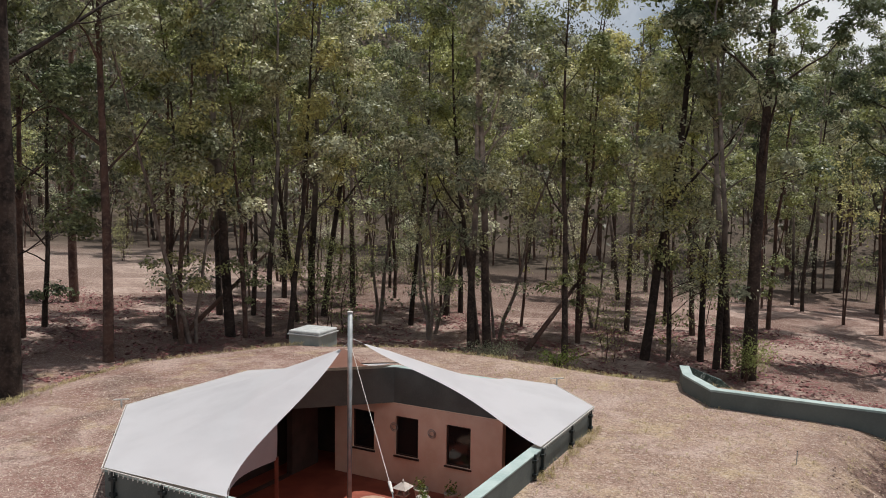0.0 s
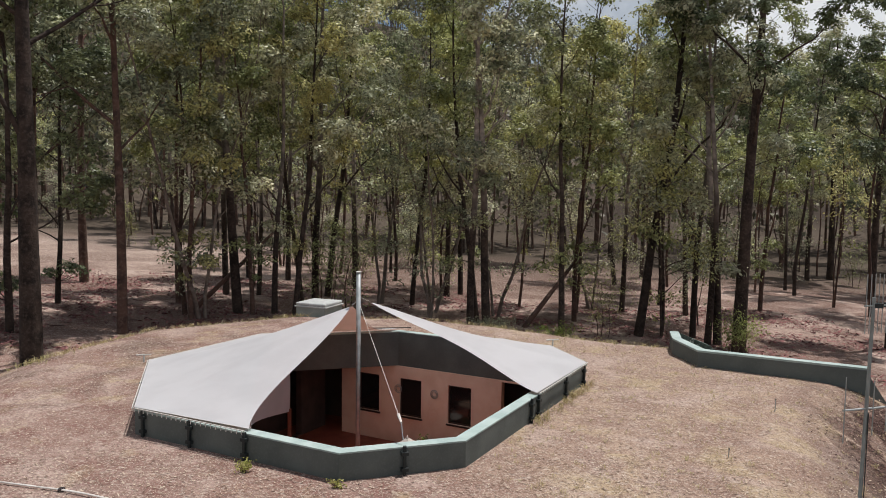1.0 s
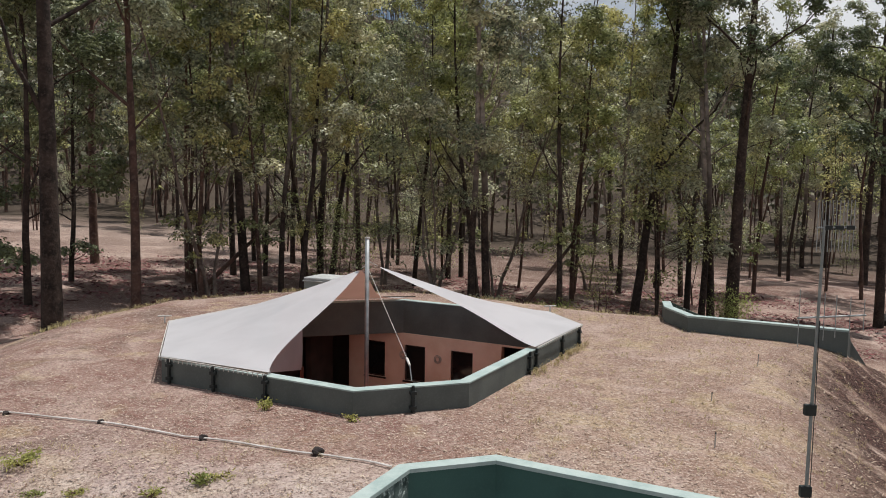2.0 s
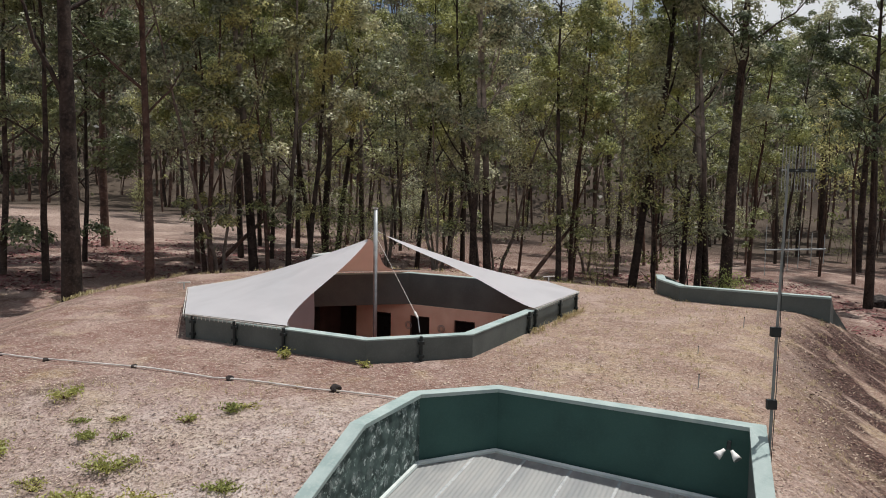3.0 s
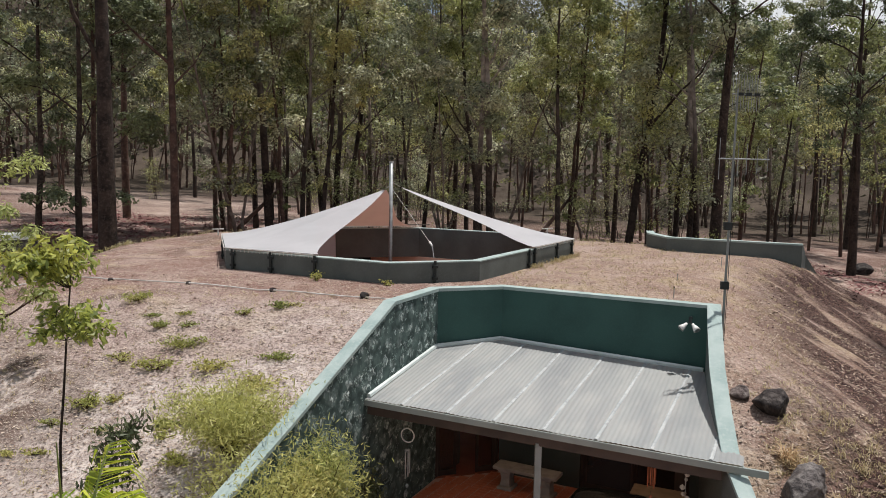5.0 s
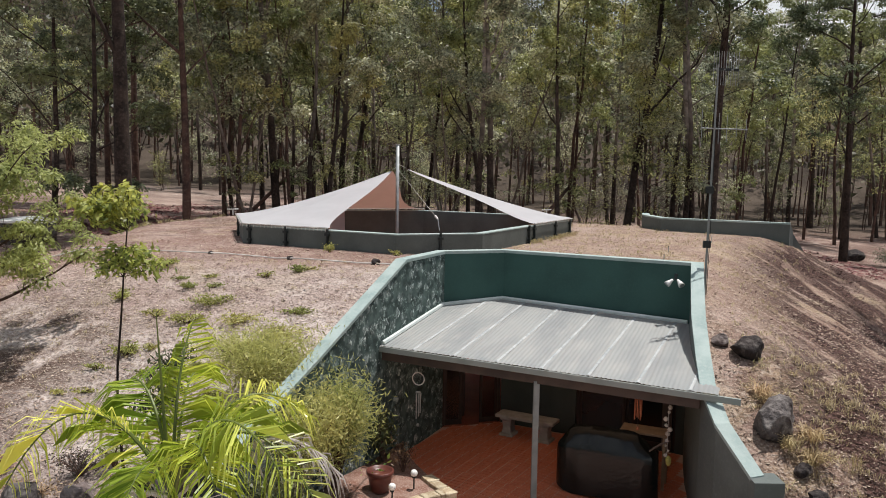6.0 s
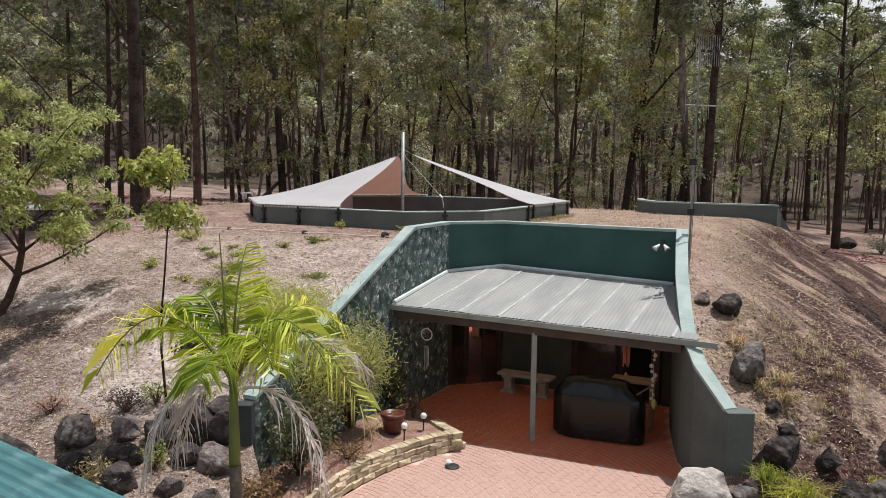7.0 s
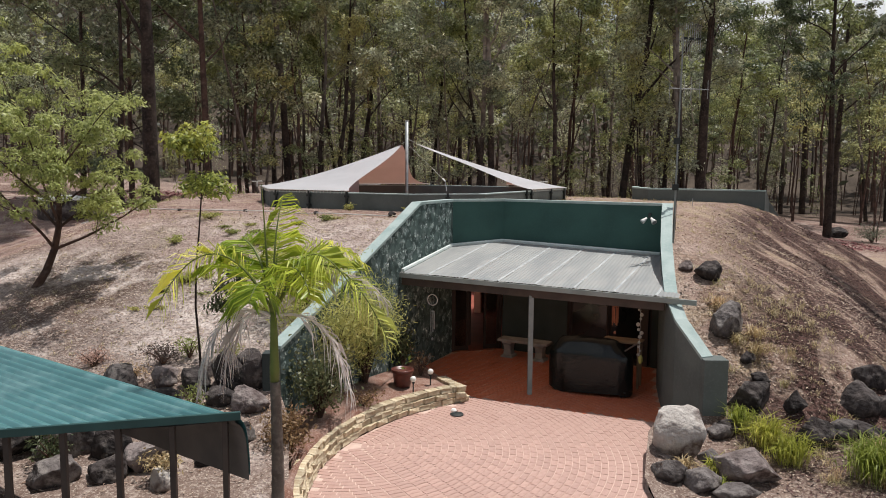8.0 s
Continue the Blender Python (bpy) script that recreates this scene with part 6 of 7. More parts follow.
for x, y, h in ((4.88, 11.1, .28), (8.37, 17.68, .3), (5.9, 14.2, .18)):
    z = ground_z(x, y)
    t = thing("survey_peg", "thin upright peg stuck in the dry mound", "peg", "pegs", (x, y, z))
    part("peg", tube([(x, y, z - .1), (x + .01, y, z + h)], 0.012, 6), M_STEEL, t)
    part("tip", tube([(x + .01, y, z + h), (x + .01, y, z + h + .02)], 0.014, 6), M_BLACK, t)


# ---- carport in front ----
def carport():
    M_CSHEET = mat("green_roof_sheet", (0.07, 0.195, 0.205), (0.05, 0.15, 0.16), 1.4, 0.36, 0.0, 30, c3=(0.16, 0.30, 0.31), fine=3, fine_amt=0.6, spec=0.6)
    M_CTRIM = mat("dark_green_trim", (0.03, 0.085, 0.085), (0.022, 0.065, 0.065), 3.0, 0.5)
    M_CUNDER = mat("dull_sheet_underside", (0.13, 0.12, 0.11), (0.09, 0.085, 0.08), 2.0, 0.6)
    M_CPOST = mat("brown_steel_post", (0.05, 0.042, 0.038), (0.036, 0.031, 0.029), 4.0, 0.5)
    q = Vector((-2.88, -3.42, 2.2))
    w = Vector((-0.81, 0.58, 0)).normalized()
    s = Vector((-0.985, -0.17, 0)).normalized()
    t = thing("carport", "low carport with a green corrugated roof and brown posts", "carport", at=(-4.4, -3.6, 0.3))
    bm = bmesh.new()
    # ridges run along w; the sheet is laid out across them from the rolled edge
    across = Vector((-w.y, w.x, 0))
    if across.dot(s) < 0:
        across = -across
    ln = s.dot(across)
    prev = None
    prof = []
    # the rolled edge hangs down first
    for k in range(9):
        a = k / 8
        prof.append((-0.05 + 0.10 * (1 - math.cos(a * math.pi / 2)) if a < 1 else 0.05, -0.66 + 0.62 * math.sin(a * math.pi / 2)))
    n = 260
    width = 4.2
    for k in range(1, n + 1):
        d = 0.05 + width * k / n
        w2 = math.sin(2 * math.pi * d / 0.13)
        prof.append((d, 0.022 * math.tanh(2.2 * w2)))
    for d, dz in prof:
        # the near end is cut square to the posts, along s
        p0 = q + s * (max(d, 0) / ln) + across * min(d, 0) + Vector((0, 0, dz - 0.03 * d))
        row = [bm.verts.new(p0), bm.verts.new(p0 + w * 3.6), bm.verts.new(p0 + w * 7.2)]
        if prev:
            for a in range(2):
                bm.faces.new((prev[a], row[a], row[a + 1], prev[a + 1]))
        prev = row
    part("roof_sheet", bm, M_CSHEET, t, "green corrugated roof sheet", True)
    bm = bmesh.new()
    prev = None
    for d, dz in prof[:9] + prof[9::26]:
        p0 = q + s * (max(d, 0) / ln) + across * min(d, 0) + Vector((0, 0, dz - 0.03 * d - 0.05)) + across * 0.02
        row = [bm.verts.new(p0), bm.verts.new(p0 + w * 7.2)]
        if prev:
            bm.faces.new((prev[0], prev[1], row[1], row[0]))
        prev = row
    part("lining", bm, M_CUNDER, t)
    part("barge", beam_between(q + s * 0.05 + Vector((0, 0, 0.034)), q + s * 4.4 + Vector((0, 0, -0.096)), 0.045, 0.085), M_CTRIM, t)
    for k in range(9):
        p = q + s * (0.14 + 0.52 * k) + w * 0.1
        g = 0.25
        part("post", box((p.x - .03, p.y - .03, g), (p.x + .03, p.y + .03, p.z - .03 - .015 * k), None, 0.008), M_CPOST, t)


carport()

# ---- palm ----
def palm():
    x, y, z0 = -2.85, -2.2, 0.28
    top = 3.02
    t = thing("palm", "king palm with lime-green fronds and dead grey lower fronds", "palm", at=(x, y, z0))
    M_PTRUNK = mat("ringed_palm_trunk", (0.17, 0.145, 0.125), (0.09, 0.075, 0.065), 3.0, 0.9, 0.01, 30, c3=(0.27, 0.24, 0.21), fine=14)
    M_SHAFT = mat("green_crownshaft", (0.15, 0.185, 0.045), (0.095, 0.125, 0.035), 2.5, 0.45)
    pts, rad = [], []
    for k in range(40):
        f = k / 39
        pts.append((x + 0.02 * math.sin(f * 3), y, z0 - 0.1 + (2.2 - z0 + 0.1) * f))
        rad.append(0.085 - 0.028 * f + 0.005 * (k % 3 == 0))
    part("trunk", tube(pts, rad, 14), M_PTRUNK, t, "ringed grey trunk", True)
    part("crownshaft", tube([(x, y, 2.19), (x, y, 2.35), (x, y, 2.7), (x, y, top)], [0.056, 0.058, 0.046, 0.038], 14), M_SHAFT, t, "smooth green crownshaft", True)
    rng = np.random.default_rng(3)

    def frond(az, reach, dead, width=0.55, n=46, start=0.0):
        """A feather frond along an arc given as (out, up) of its bend and its tip."""
        (o1, z1), (o2, z2) = [(a * 0.93, b * 0.96) for a, b in reach]
        out = Vector((math.cos(az), math.sin(az), 0))
        p0 = Vector((x, y, top + start))
        p1, p2 = p0 + out * o1 + Vector((0, 0, z1)), p0 + out * o2 + Vector((0, 0, z2))
        stem = [p0 * (1 - f) ** 2 + p1 * 2 * f * (1 - f) + p2 * f * f for f in (k / 16 for k in range(17))]
        V, F = [], []
        nrm = Vector((-math.sin(az), math.cos(az), 0))
        twist = rng.normal() * 0.25
        for i in range(n):
            f = 0.16 + 0.84 * (i + 0.5) / n
            j = min(15, int(f * 16))
            c = stem[j].lerp(stem[j + 1], f * 16 - j)
            tan = (stem[j + 1] - stem[j]).normalized()
            up = tan.cross(nrm)
            if up.dot(out) + up.z < 0:
                up = -up
            ln = width * (math.sin(math.pi * min(1, 0.16 + f * 0.78)) ** 0.55) * rng.uniform(0.8, 1.12)
            for side in (-1, 1):
                if rng.random() < (0.12 if dead else 0.05):
                    continue
                dirn = (nrm * side * (0.9 if not dead else 0.45) + tan * 0.5 + up * (0.34 + twist * side if not dead else 0.0)).normalized()
                dirn = (dirn + Vector(rng.normal(size=3)) * (0.09 if not dead else 0.2)).normalized()
                wv = tan * 0.8 + up * 0.5 * side + Vector(rng.normal(size=3)) * 0.7
                wv = (wv - dirn * wv.dot(dirn)).normalized() * (rng.uniform(0.0065, 0.0105) if not dead else 0.007)
                sag = rng.uniform(0.25, 0.6) + 0.3 * f * f if not dead else rng.uniform(0.5, 0.95)
                mid = c + dirn * ln * 0.55 + Vector((0, 0, -0.2 * sag * ln))
                tip = c + dirn * ln * (1 - 0.25 * sag) + Vector((0, 0, -sag * ln))
                b = len(V)
                V += [tuple(c - wv * .6), tuple(c + wv * .6), tuple(mid + wv), tuple(tip), tuple(mid - wv)]
                F.append((b, b + 1, b + 2, b + 3, b + 4))
        o = Vector((x, y, z0))
        me = mesh_from("leaflet", [tuple(Vector(v) - o) for v in V], F, M_DEADPALM if dead else (M_PALM if o2 > 1.08 else M_PALM2))
        fr = part("frond", tube(stem, [0.016 * (1 - 0.85 * k / 16) + 0.003 for k in range(17)], 6), M_DEADPALM if dead else M_SHAFT, t, "dead grey drooping frond" if dead else "")
        lf = new("leaflet", me)
        lf.parent = fr

    for az, reach in ((3.2, ((0.7, 1.4), (1.42, 0.1))), (1.45, ((0.0, 1.0), (0.45, 1.42))), (-0.2, ((0.75, 1.35), (1.5, -0.3))), (-0.9, ((0.5, 1.0), (0.95, 0.35))),
                      (2.3, ((0.4, 1.1), (1.1, 0.75))), (0.55, ((0.5, 1.2), (1.2, 0.55))), (-1.7, ((0.35, 0.7), (0.8, 0.25))),
                      (2.85, ((0.45, 0.8), (1.0, 0.45))), (0.1, ((0.4, 0.9), (0.9, 0.6))), (1.6, ((0.25, 0.95), (0.8, 0.9))), (-0.45, ((0.5, 1.3), (1.2, 0.35)))):
        frond(az, reach, False)
    for az, reach in ((3.3, ((0.75, 0.42), (0.95, -1.0))), (2.9, ((0.5, 0.3), (0.72, -0.85))),
                      (-0.15, ((0.78, 0.25), (1.02, -1.0))), (0.2, ((0.95, 0.95), (1.45, 0.1)))):
        frond(az, reach, True, 0.42, 34, -0.05)
    part("spear", tube([(x - .02, y, top - .1), (x - .07, y + .02, top + .6), (x - .12, y + .03, top + 1.5)], [0.022, 0.014, 0.004], 7), M_SHAFT, t, "unopened spear leaf")


palm()


# ---- shrubs, small trees and weeds ----
def clump(name, label, category, x, y, rx, ry, h, n, leaf, ratio, material, seed, base=0.0, stems=8, group="", z=None, droop=0.0):
    """A shrub: woody stems and a loose dome of leaves."""
    rr, rng = random.Random(seed), np.random.default_rng(seed)
    zz = ground_z(x, y) if z is None else z
    t = thing(name, label, category, group, (x, y, zz - 0.03))
    V, F = [], []
    cs = []
    per = max(1, n // (stems * 5))
    for k in range(stems):
        a = rr.uniform(0, 6.283)
        e = Vector((math.cos(a) * rx * rr.uniform(.2, .95), math.sin(a) * ry * rr.uniform(.2, .95), base + (h - base) * rr.uniform(.45, 1.0)))
        mid = Vector((e.x * .35, e.y * .35, e.z * .55))
        pts = [Vector((0, 0, 0)), mid, e]
        tube_np(V, F, pts, [0.018, 0.012, 0.004], 5)
        for f in (0.45, 0.62, 0.78, 0.9, 1.0):
            p = mid.lerp(e, (f - .4) / .6) if f > .4 else mid
            o = rng.normal(size=(per, 3)) * np.array([rx, ry, h * .5]) * 0.24
            cs.append(np.array(p) + o)
    cs = np.concatenate(cs)
    cs[:, 2] = np.maximum(cs[:, 2], 0.02)
    for nm, me in (("stem", mesh_from("stem", V, F, M_BARK2, True)), ("foliage", leaf_mesh("foliage", leaf_kites(cs, rng, leaf, leaf * ratio, droop), material))):
        o = new(nm, me)
        o.parent = t
    return t


clump("feathery_bush", "feathery pale green bush growing against the mural wall", "bush", -3.05, 3.4, .95, .85, 1.95, 11000, 0.11, 0.17, M_FEATHER, 1, 0.95, 40, z=0.35, droop=-0.3)
clump("feathery_bush", "feathery pale green bush growing against the mural wall", "bush", -2.45, 4.15, .72, .6, 1.85, 9000, 0.11, 0.17, M_FEATHER, 2, 0.95, 30, z=0.3, droop=-0.3)
clump("feathery_bush", "pale feathery bush on the slope behind the mural wall", "bush", -3.75, 4.4, 1.0, .85, 1.1, 11000, 0.11, 0.15, M_FEATHER, 3, 0.3, 30, droop=-0.3)
clump("shrub", "dense small-leaved green shrub in the garden bed", "shrub", -3.0, 1.9, .62, .55, 1.25, 2600, 0.075, 0.55, M_SHRUB, 4, 0.15, 24, z=0.35)
clump("shrub", "dry brownish shrub at the end of the garden bed", "shrub", -3.3, 0.35, .42, .4, .65, 1500, 0.07, 0.5, M_DRYSHRUB, 5, 0.1, 18, z=0.3)
clump("shrub", "small dry shrub in the mulch", "shrub", -2.35, 2.75, .4, .35, .35, 500, 0.06, 0.4, M_DRYSHRUB, 6, 0.05, 12, z=0.3)
clump("shrub", "leafy green plant beside the patio door", "shrub", -1.75, 5.55, .32, .34, .95, 420, 0.17, 0.28, M_SHRUB, 7, 0.3, 10, z=0.28)
clump("shrub", "dry twiggy plant behind the pot", "shrub", -1.35, 5.1, .3, .3, .5, 260, 0.07, 0.25, M_DRYSHRUB, 8, 0.1, 12, z=0.28)
clump("shrub", "dry dark shrub among the boulders", "shrub", -6.0, 2.7, .45, .35, .36, 800, 0.06, 0.3, leaf_mat("dead_shrub_leaves", (0.055, 0.042, 0.036), (0.13, 0.10, 0.085), (0.075, 0.06, 0.05), 0.3), 9, 0.06, 14)
clump("shrub", "pale yellow dry shrub above the boulders", "shrub", -6.4, 2.2, .38, .22, .3, 600, 0.07, 0.25, M_STRAW, 17, 0.05, 14)
clump("shrub", "pinkish dry tuft on the slope above the carport", "shrub", -7.3, 2.75, .34, .28, .34, 650, 0.07, 0.2, leaf_mat("pink_dry_leaves", (0.30, 0.19, 0.13), (0.52, 0.38, 0.30), (0.38, 0.27, 0.2), 0.25), 18, 0.05, 14)
clump("shrub", "sparse yellow-green weedy shrub above the boulders", "shrub", -5.55, 2.85, .3, .25, .42, 300, 0.07, 0.35, M_WEED, 19, 0.1, 10)
clump("shrub", "sparse yellow-green weedy shrub between the boulders", "shrub", -5.0, 1.25, .3, .25, .4, 320, 0.07, 0.35, M_WEED, 20, 0.08, 10)
clump("shrub", "sparse yellow-green weedy shrub behind the king palm", "shrub", -4.75, 2.6, .28, .25, .38, 280, 0.07, 0.35, M_WEED, 21, 0.08, 10)
clump("shrub", "greenish dry shrub among boulders beside the carport", "shrub", -5.6, 0.9, .4, .35, .45, 500, 0.08, 0.3, M_STRAW, 10, 0.1, 14)
clump("shrub", "yellowish dry shrub among boulders beside the carport", "shrub", -4.75, -0.75, .32, .3, .5, 500, 0.08, 0.35, M_STRAW, 15, 0.08, 14)
clump("shrub", "olive low shrub among boulders beside the carport", "shrub", -6.6, -0.2, .4, .35, .5, 600, 0.08, 0.35, M_SHRUB, 16, 0.08, 14)
clump("shrub", "yellow-green shrub at the edge of the bush", "shrub", 5.6, 36.5, 1.1, .9, 1.1, 900, 0.12, 0.4, M_FRESH, 11, 0.1, 16)
clump("shrub", "yellow-green shrub at the foot of a tree", "shrub", 14.6, 36.4, 1.2, 1.0, 2.2, 1300, 0.14, 0.4, M_WILLOW, 12, 0.2, 16)
clump("shrub", "grey-green shrub below the mound", "shrub", 2.2, 36.8, 1.6, 1.0, 1.0, 1400, 0.12, 0.4, M_LEAF2, 13, 0.1, 20)
clump("shrub", "grey-green shrub on the track side", "shrub", 27.6, 40.0, 1.4, 1.0, 1.2, 1200, 0.12, 0.4, M_LEAF2, 14, 0.1, 18)


def small_tree(name, label, x, y, h, spread, n, leaf, ratio, foliage, bark, seed, clear, lean, r=0.05, stems=1, droop=0.8, dome=0.0):
    rr, rng = random.Random(seed), np.random.default_rng(seed)
    V, F, tips = [], [], []

    def limb(p, d, ln, r0, lv):
        pts, rad = [p.copy()], [r0]
        for i in range(7):
            d = (d + Vector((rr.gauss(0, .1), rr.gauss(0, .1), rr.gauss(.06, .08)))).normalized()
            p = p + d * ln / 7
            pts.append(p.copy())
            rad.append(max(.004, r0 * (1 - .7 * (i + 1) / 7)))
        tube_np(V, F, pts, rad, 8 if lv == 0 else 5)
        return pts, rad, d

    for s in range(stems):
        d0 = (Vector((0, 0, 1)) + Vector(lean) * (1 if s == 0 else -0.8) + Vector((rr.gauss(0, .1), rr.gauss(0, .1), 0)) * s).normalized()
        pts, rad, _ = limb(Vector((0, 0, -.1)), d0, h * (0.8 if s == 0 else .7), r * (1 if s == 0 else .8), 0)
        for k in range(15):
            f = clear + (1 - clear) * k / 14
            i = min(6, int(f * 7))
            a = rr.uniform(0, 6.28)
            bp, br, bd = limb(pts[i], Vector((math.cos(a), math.sin(a), rr.uniform(.2, .9))).normalized(), spread * rr.uniform(.5, 1.05), rad[i] * .5, 1)
            tips += bp[2:]
            for _ in range(3):
                cp, _, _ = limb(bp[rr.randint(2, 6)], (bd + Vector((rr.gauss(0, .8), rr.gauss(0, .8), rr.gauss(0, .5)))).normalized(), spread * rr.uniform(.25, .5), br[3] * .4, 2)
                tips += cp[2:]
    ways = None
    c = max(2, n // len(tips))
    sp = 0.085 * spread + 0.05
    cs = np.concatenate([np.array(p) + rng.normal(size=(c, 3)) * np.array([sp, sp, sp * .8]) - np.array([0, 0, .08 * droop]) for p in tips])
    if dome:
        ends = [(p, dome * rr.uniform(0.6, 1.15)) for p in tips[2::3]]
        cs, ways = leaf_domes(ends, [max(3, int(n / len(ends)))] * len(ends), rng, 0.55)
    t = thing(name, label, "tree", "", (x, y, ground_z(x, y)))
    for nm, me in (("trunk", mesh_from("trunk", V, F, bark, True)), ("crown", leaf_mesh("crown", leaf_kites(cs, rng, leaf, leaf * ratio, droop, 1.2, ways), foliage))):
        o = new(nm, me)
        o.parent = t


small_tree("bottlebrush_tree", "spreading small tree with fine olive-green weeping leaves", -10.35, 6.5, 4.7, 2.95, 19000, 0.13, 0.3, M_WILLOW, M_BARK2, 55, 0.34, (0.58, 0.0, 0), 0.10, 1, 1.0, 0.34)
small_tree("sapling", "thin sapling topped with fresh green and yellow leaves", -5.2, 2.4, 5.6, 0.74, 2300, 0.115, 0.4, M_FRESH, M_BARK, 52, 0.79, (0.0, 0, 0), 0.025, 1, 0.9, 0.2)
small_tree("sapling", "thin sparse sapling on the dry slope", -4.75, 2.75, 2.4, 0.4, 50, 0.12, 0.35, M_SHRUB, M_BARK, 53, 0.55, (0.05, 0, 0), 0.014, 1, 0.9)


def tuft(V, x, y, z, n, h, spread, rng, w=0.012):
    a = rng.uniform(0, 6.283, n)
    out = rng.uniform(0.2, 1.0, n) * spread
    hh = h * rng.uniform(0.5, 1.1, n)
    bx, by = rng.normal(size=n) * spread * .22, rng.normal(size=n) * spread * .22
    b = np.stack([x + bx, y + by, np.full(n, z - .02)], -1)
    mid = b + np.stack([np.cos(a) * out * .35, np.sin(a) * out * .35, hh * .75], -1)
    tip = b + np.stack([np.cos(a) * out, np.sin(a) * out, hh * rng.uniform(.55, 1.0, n)], -1)
    s = np.stack([-np.sin(a), np.cos(a), np.zeros(n)], -1) * w
    V.append(np.stack([b + s, mid + s * .8, tip, mid - s * .8], 1).reshape(-1, 3))


def grass_thing(name, label, x, y, n, h, spread, material, seed, w=0.012):
    rng = np.random.default_rng(seed)
    V = []
    z = ground_z(x, y)
    tuft(V, 0, 0, 0, n, h, spread, rng, w)
    t = thing(name, label, "grass", "grass clumps", (x, y, z))
    o = new("blade", leaf_mesh("blade", np.concatenate(V), material))
    o.parent = t


for k, (x, y, n, h, s, mt) in enumerate(((4.55, 1.35, 300, .62, .55, M_GRASS), (4.7, 0.8, 260, .6, .5, M_GRASS), (4.3, 1.85, 180, .5, .4, M_GRASS), (5.7, 0.15, 420, .8, .75, M_GRASS),
                                         (6.3, 0.6, 260, .6, .6, M_STRAW), (3.4, 0.4, 120, .35, .35, M_GRASS), (2.85, 0.4, 90, .3, .3, M_STRAW), (5.1, 3.3, 130, .32, .4, M_STRAW),
                                         (4.9, 4.3, 130, .32, .35, M_STRAW), (5.2, 3.7, 110, .3, .4, M_STRAW), (4.75, 4.6, 90, .3, .3, M_STRAW), (4.8, 3.5, 80, .3, .3, M_STRAW))):
    grass_thing("grass_clump", "clump of long lime-green grass among boulders" if mt is M_GRASS else "clump of dry yellow grass on the slope", x, y, n, h, s, mt, 200 + k)
for k, (x, y, s) in enumerate(((-5.56, 7.71, .42), (-5.8, 6.97, .35), (-4.83, 6.89, .36), (-3.76, 6.18, .45), (-5.04, 5.27, .42), (-7.3, 9.91, .35), (-4.0, 9.18, .2), (-4.3, 5.7, .4),
                               (-6.6, 5.9, .25), (-3.6, 7.1, .25), (-6.3, 8.6, .22), (-7.7, 8.3, .3), (-4.6, 4.4, .3), (-1.98, 12.3, .12), (-3.85, 13.0, .2))):
    rw = random.Random(400 + k)
    clump("weed", "low sprawling yellow-green weed on the dry slope", "weed", x, y, s * rw.uniform(.8, 1.7), s * rw.uniform(.7, 1.3), rw.uniform(.12, .26), int(1100 * s), 0.075, 0.4, M_WEED, 300 + k, 0.03, 9, "weeds")
rw = random.Random(31)
for k in range(16):
    x, y = rw.uniform(-7.4, -3.7), rw.uniform(4.3, 9.5)
    if away(HOLE_PATIO, x, y) > 0.4:
        clump("weed", "small yellow-green weed on the dry slope", "weed", x, y, rw.uniform(.12, .34), rw.uniform(.1, .25), rw.uniform(.08, .16), 130, 0.07, 0.35, M_WEED, 500 + k, 0.02, 6, "weeds")
rw = random.Random(8)
for k in range(26):
    x, y = rw.uniform(2.9, 7.2), rw.uniform(-0.6, 3.4)
    if away(HOLE_PATIO, x, y) > 0.15:
        grass_thing("grass_clump", "wispy dry grass between the boulders", x, y, rw.randint(25, 60), rw.uniform(.16, .34), rw.uniform(.16, .34), M_STRAW if rw.random() < .7 else M_GRASS, 600 + k, 0.007)
grass_thing("grass_clump", "bright green grass tuft on the edge of the mound", 7.0, 29.5, 180, .5, .6, M_FRESH, 240, 0.03)


def scatter():
    """Loose litter, dry grass and small stones over the near mound."""
    rng = np.random.default_rng(17)
    V = []
    pts = []
    n = 0
    while n < 52000:
        x, y = rng.uniform(-13, 13), rng.uniform(-3, 31) if rng.random() < .55 else rng.uniform(0, 14)
        if away(HOLE_PATIO, x, y) < 0.15 or away(HOLE_PIT, x, y) < 0.15:
            continue
        pts.append((x, y, ground_z(x, y) + 0.012))
        n += 1
    c = np.array(pts)
    a = rng.uniform(0, 6.283, n)
    ln, wd = rng.uniform(.015, .055, n)[:, None], rng.uniform(.006, .016, n)[:, None]
    d = np.stack([np.cos(a), np.sin(a), rng.normal(0, .22, n)], -1)
    s = np.stack([-np.sin(a), np.cos(a), rng.normal(0, .3, n)], -1)
    q = np.stack([c - d * ln, c + s * wd, c + d * ln, c - s * wd], 1)
    q[:, :, 2] += 0.008
    return q.reshape(-1, 3)


litter = new("leaf_litter", leaf_mesh("leaf_litter", scatter(), M_LITTER))
tagged(litter, "scattered dry leaves and bark flakes over the mound", "leaf litter", "", "stuff")


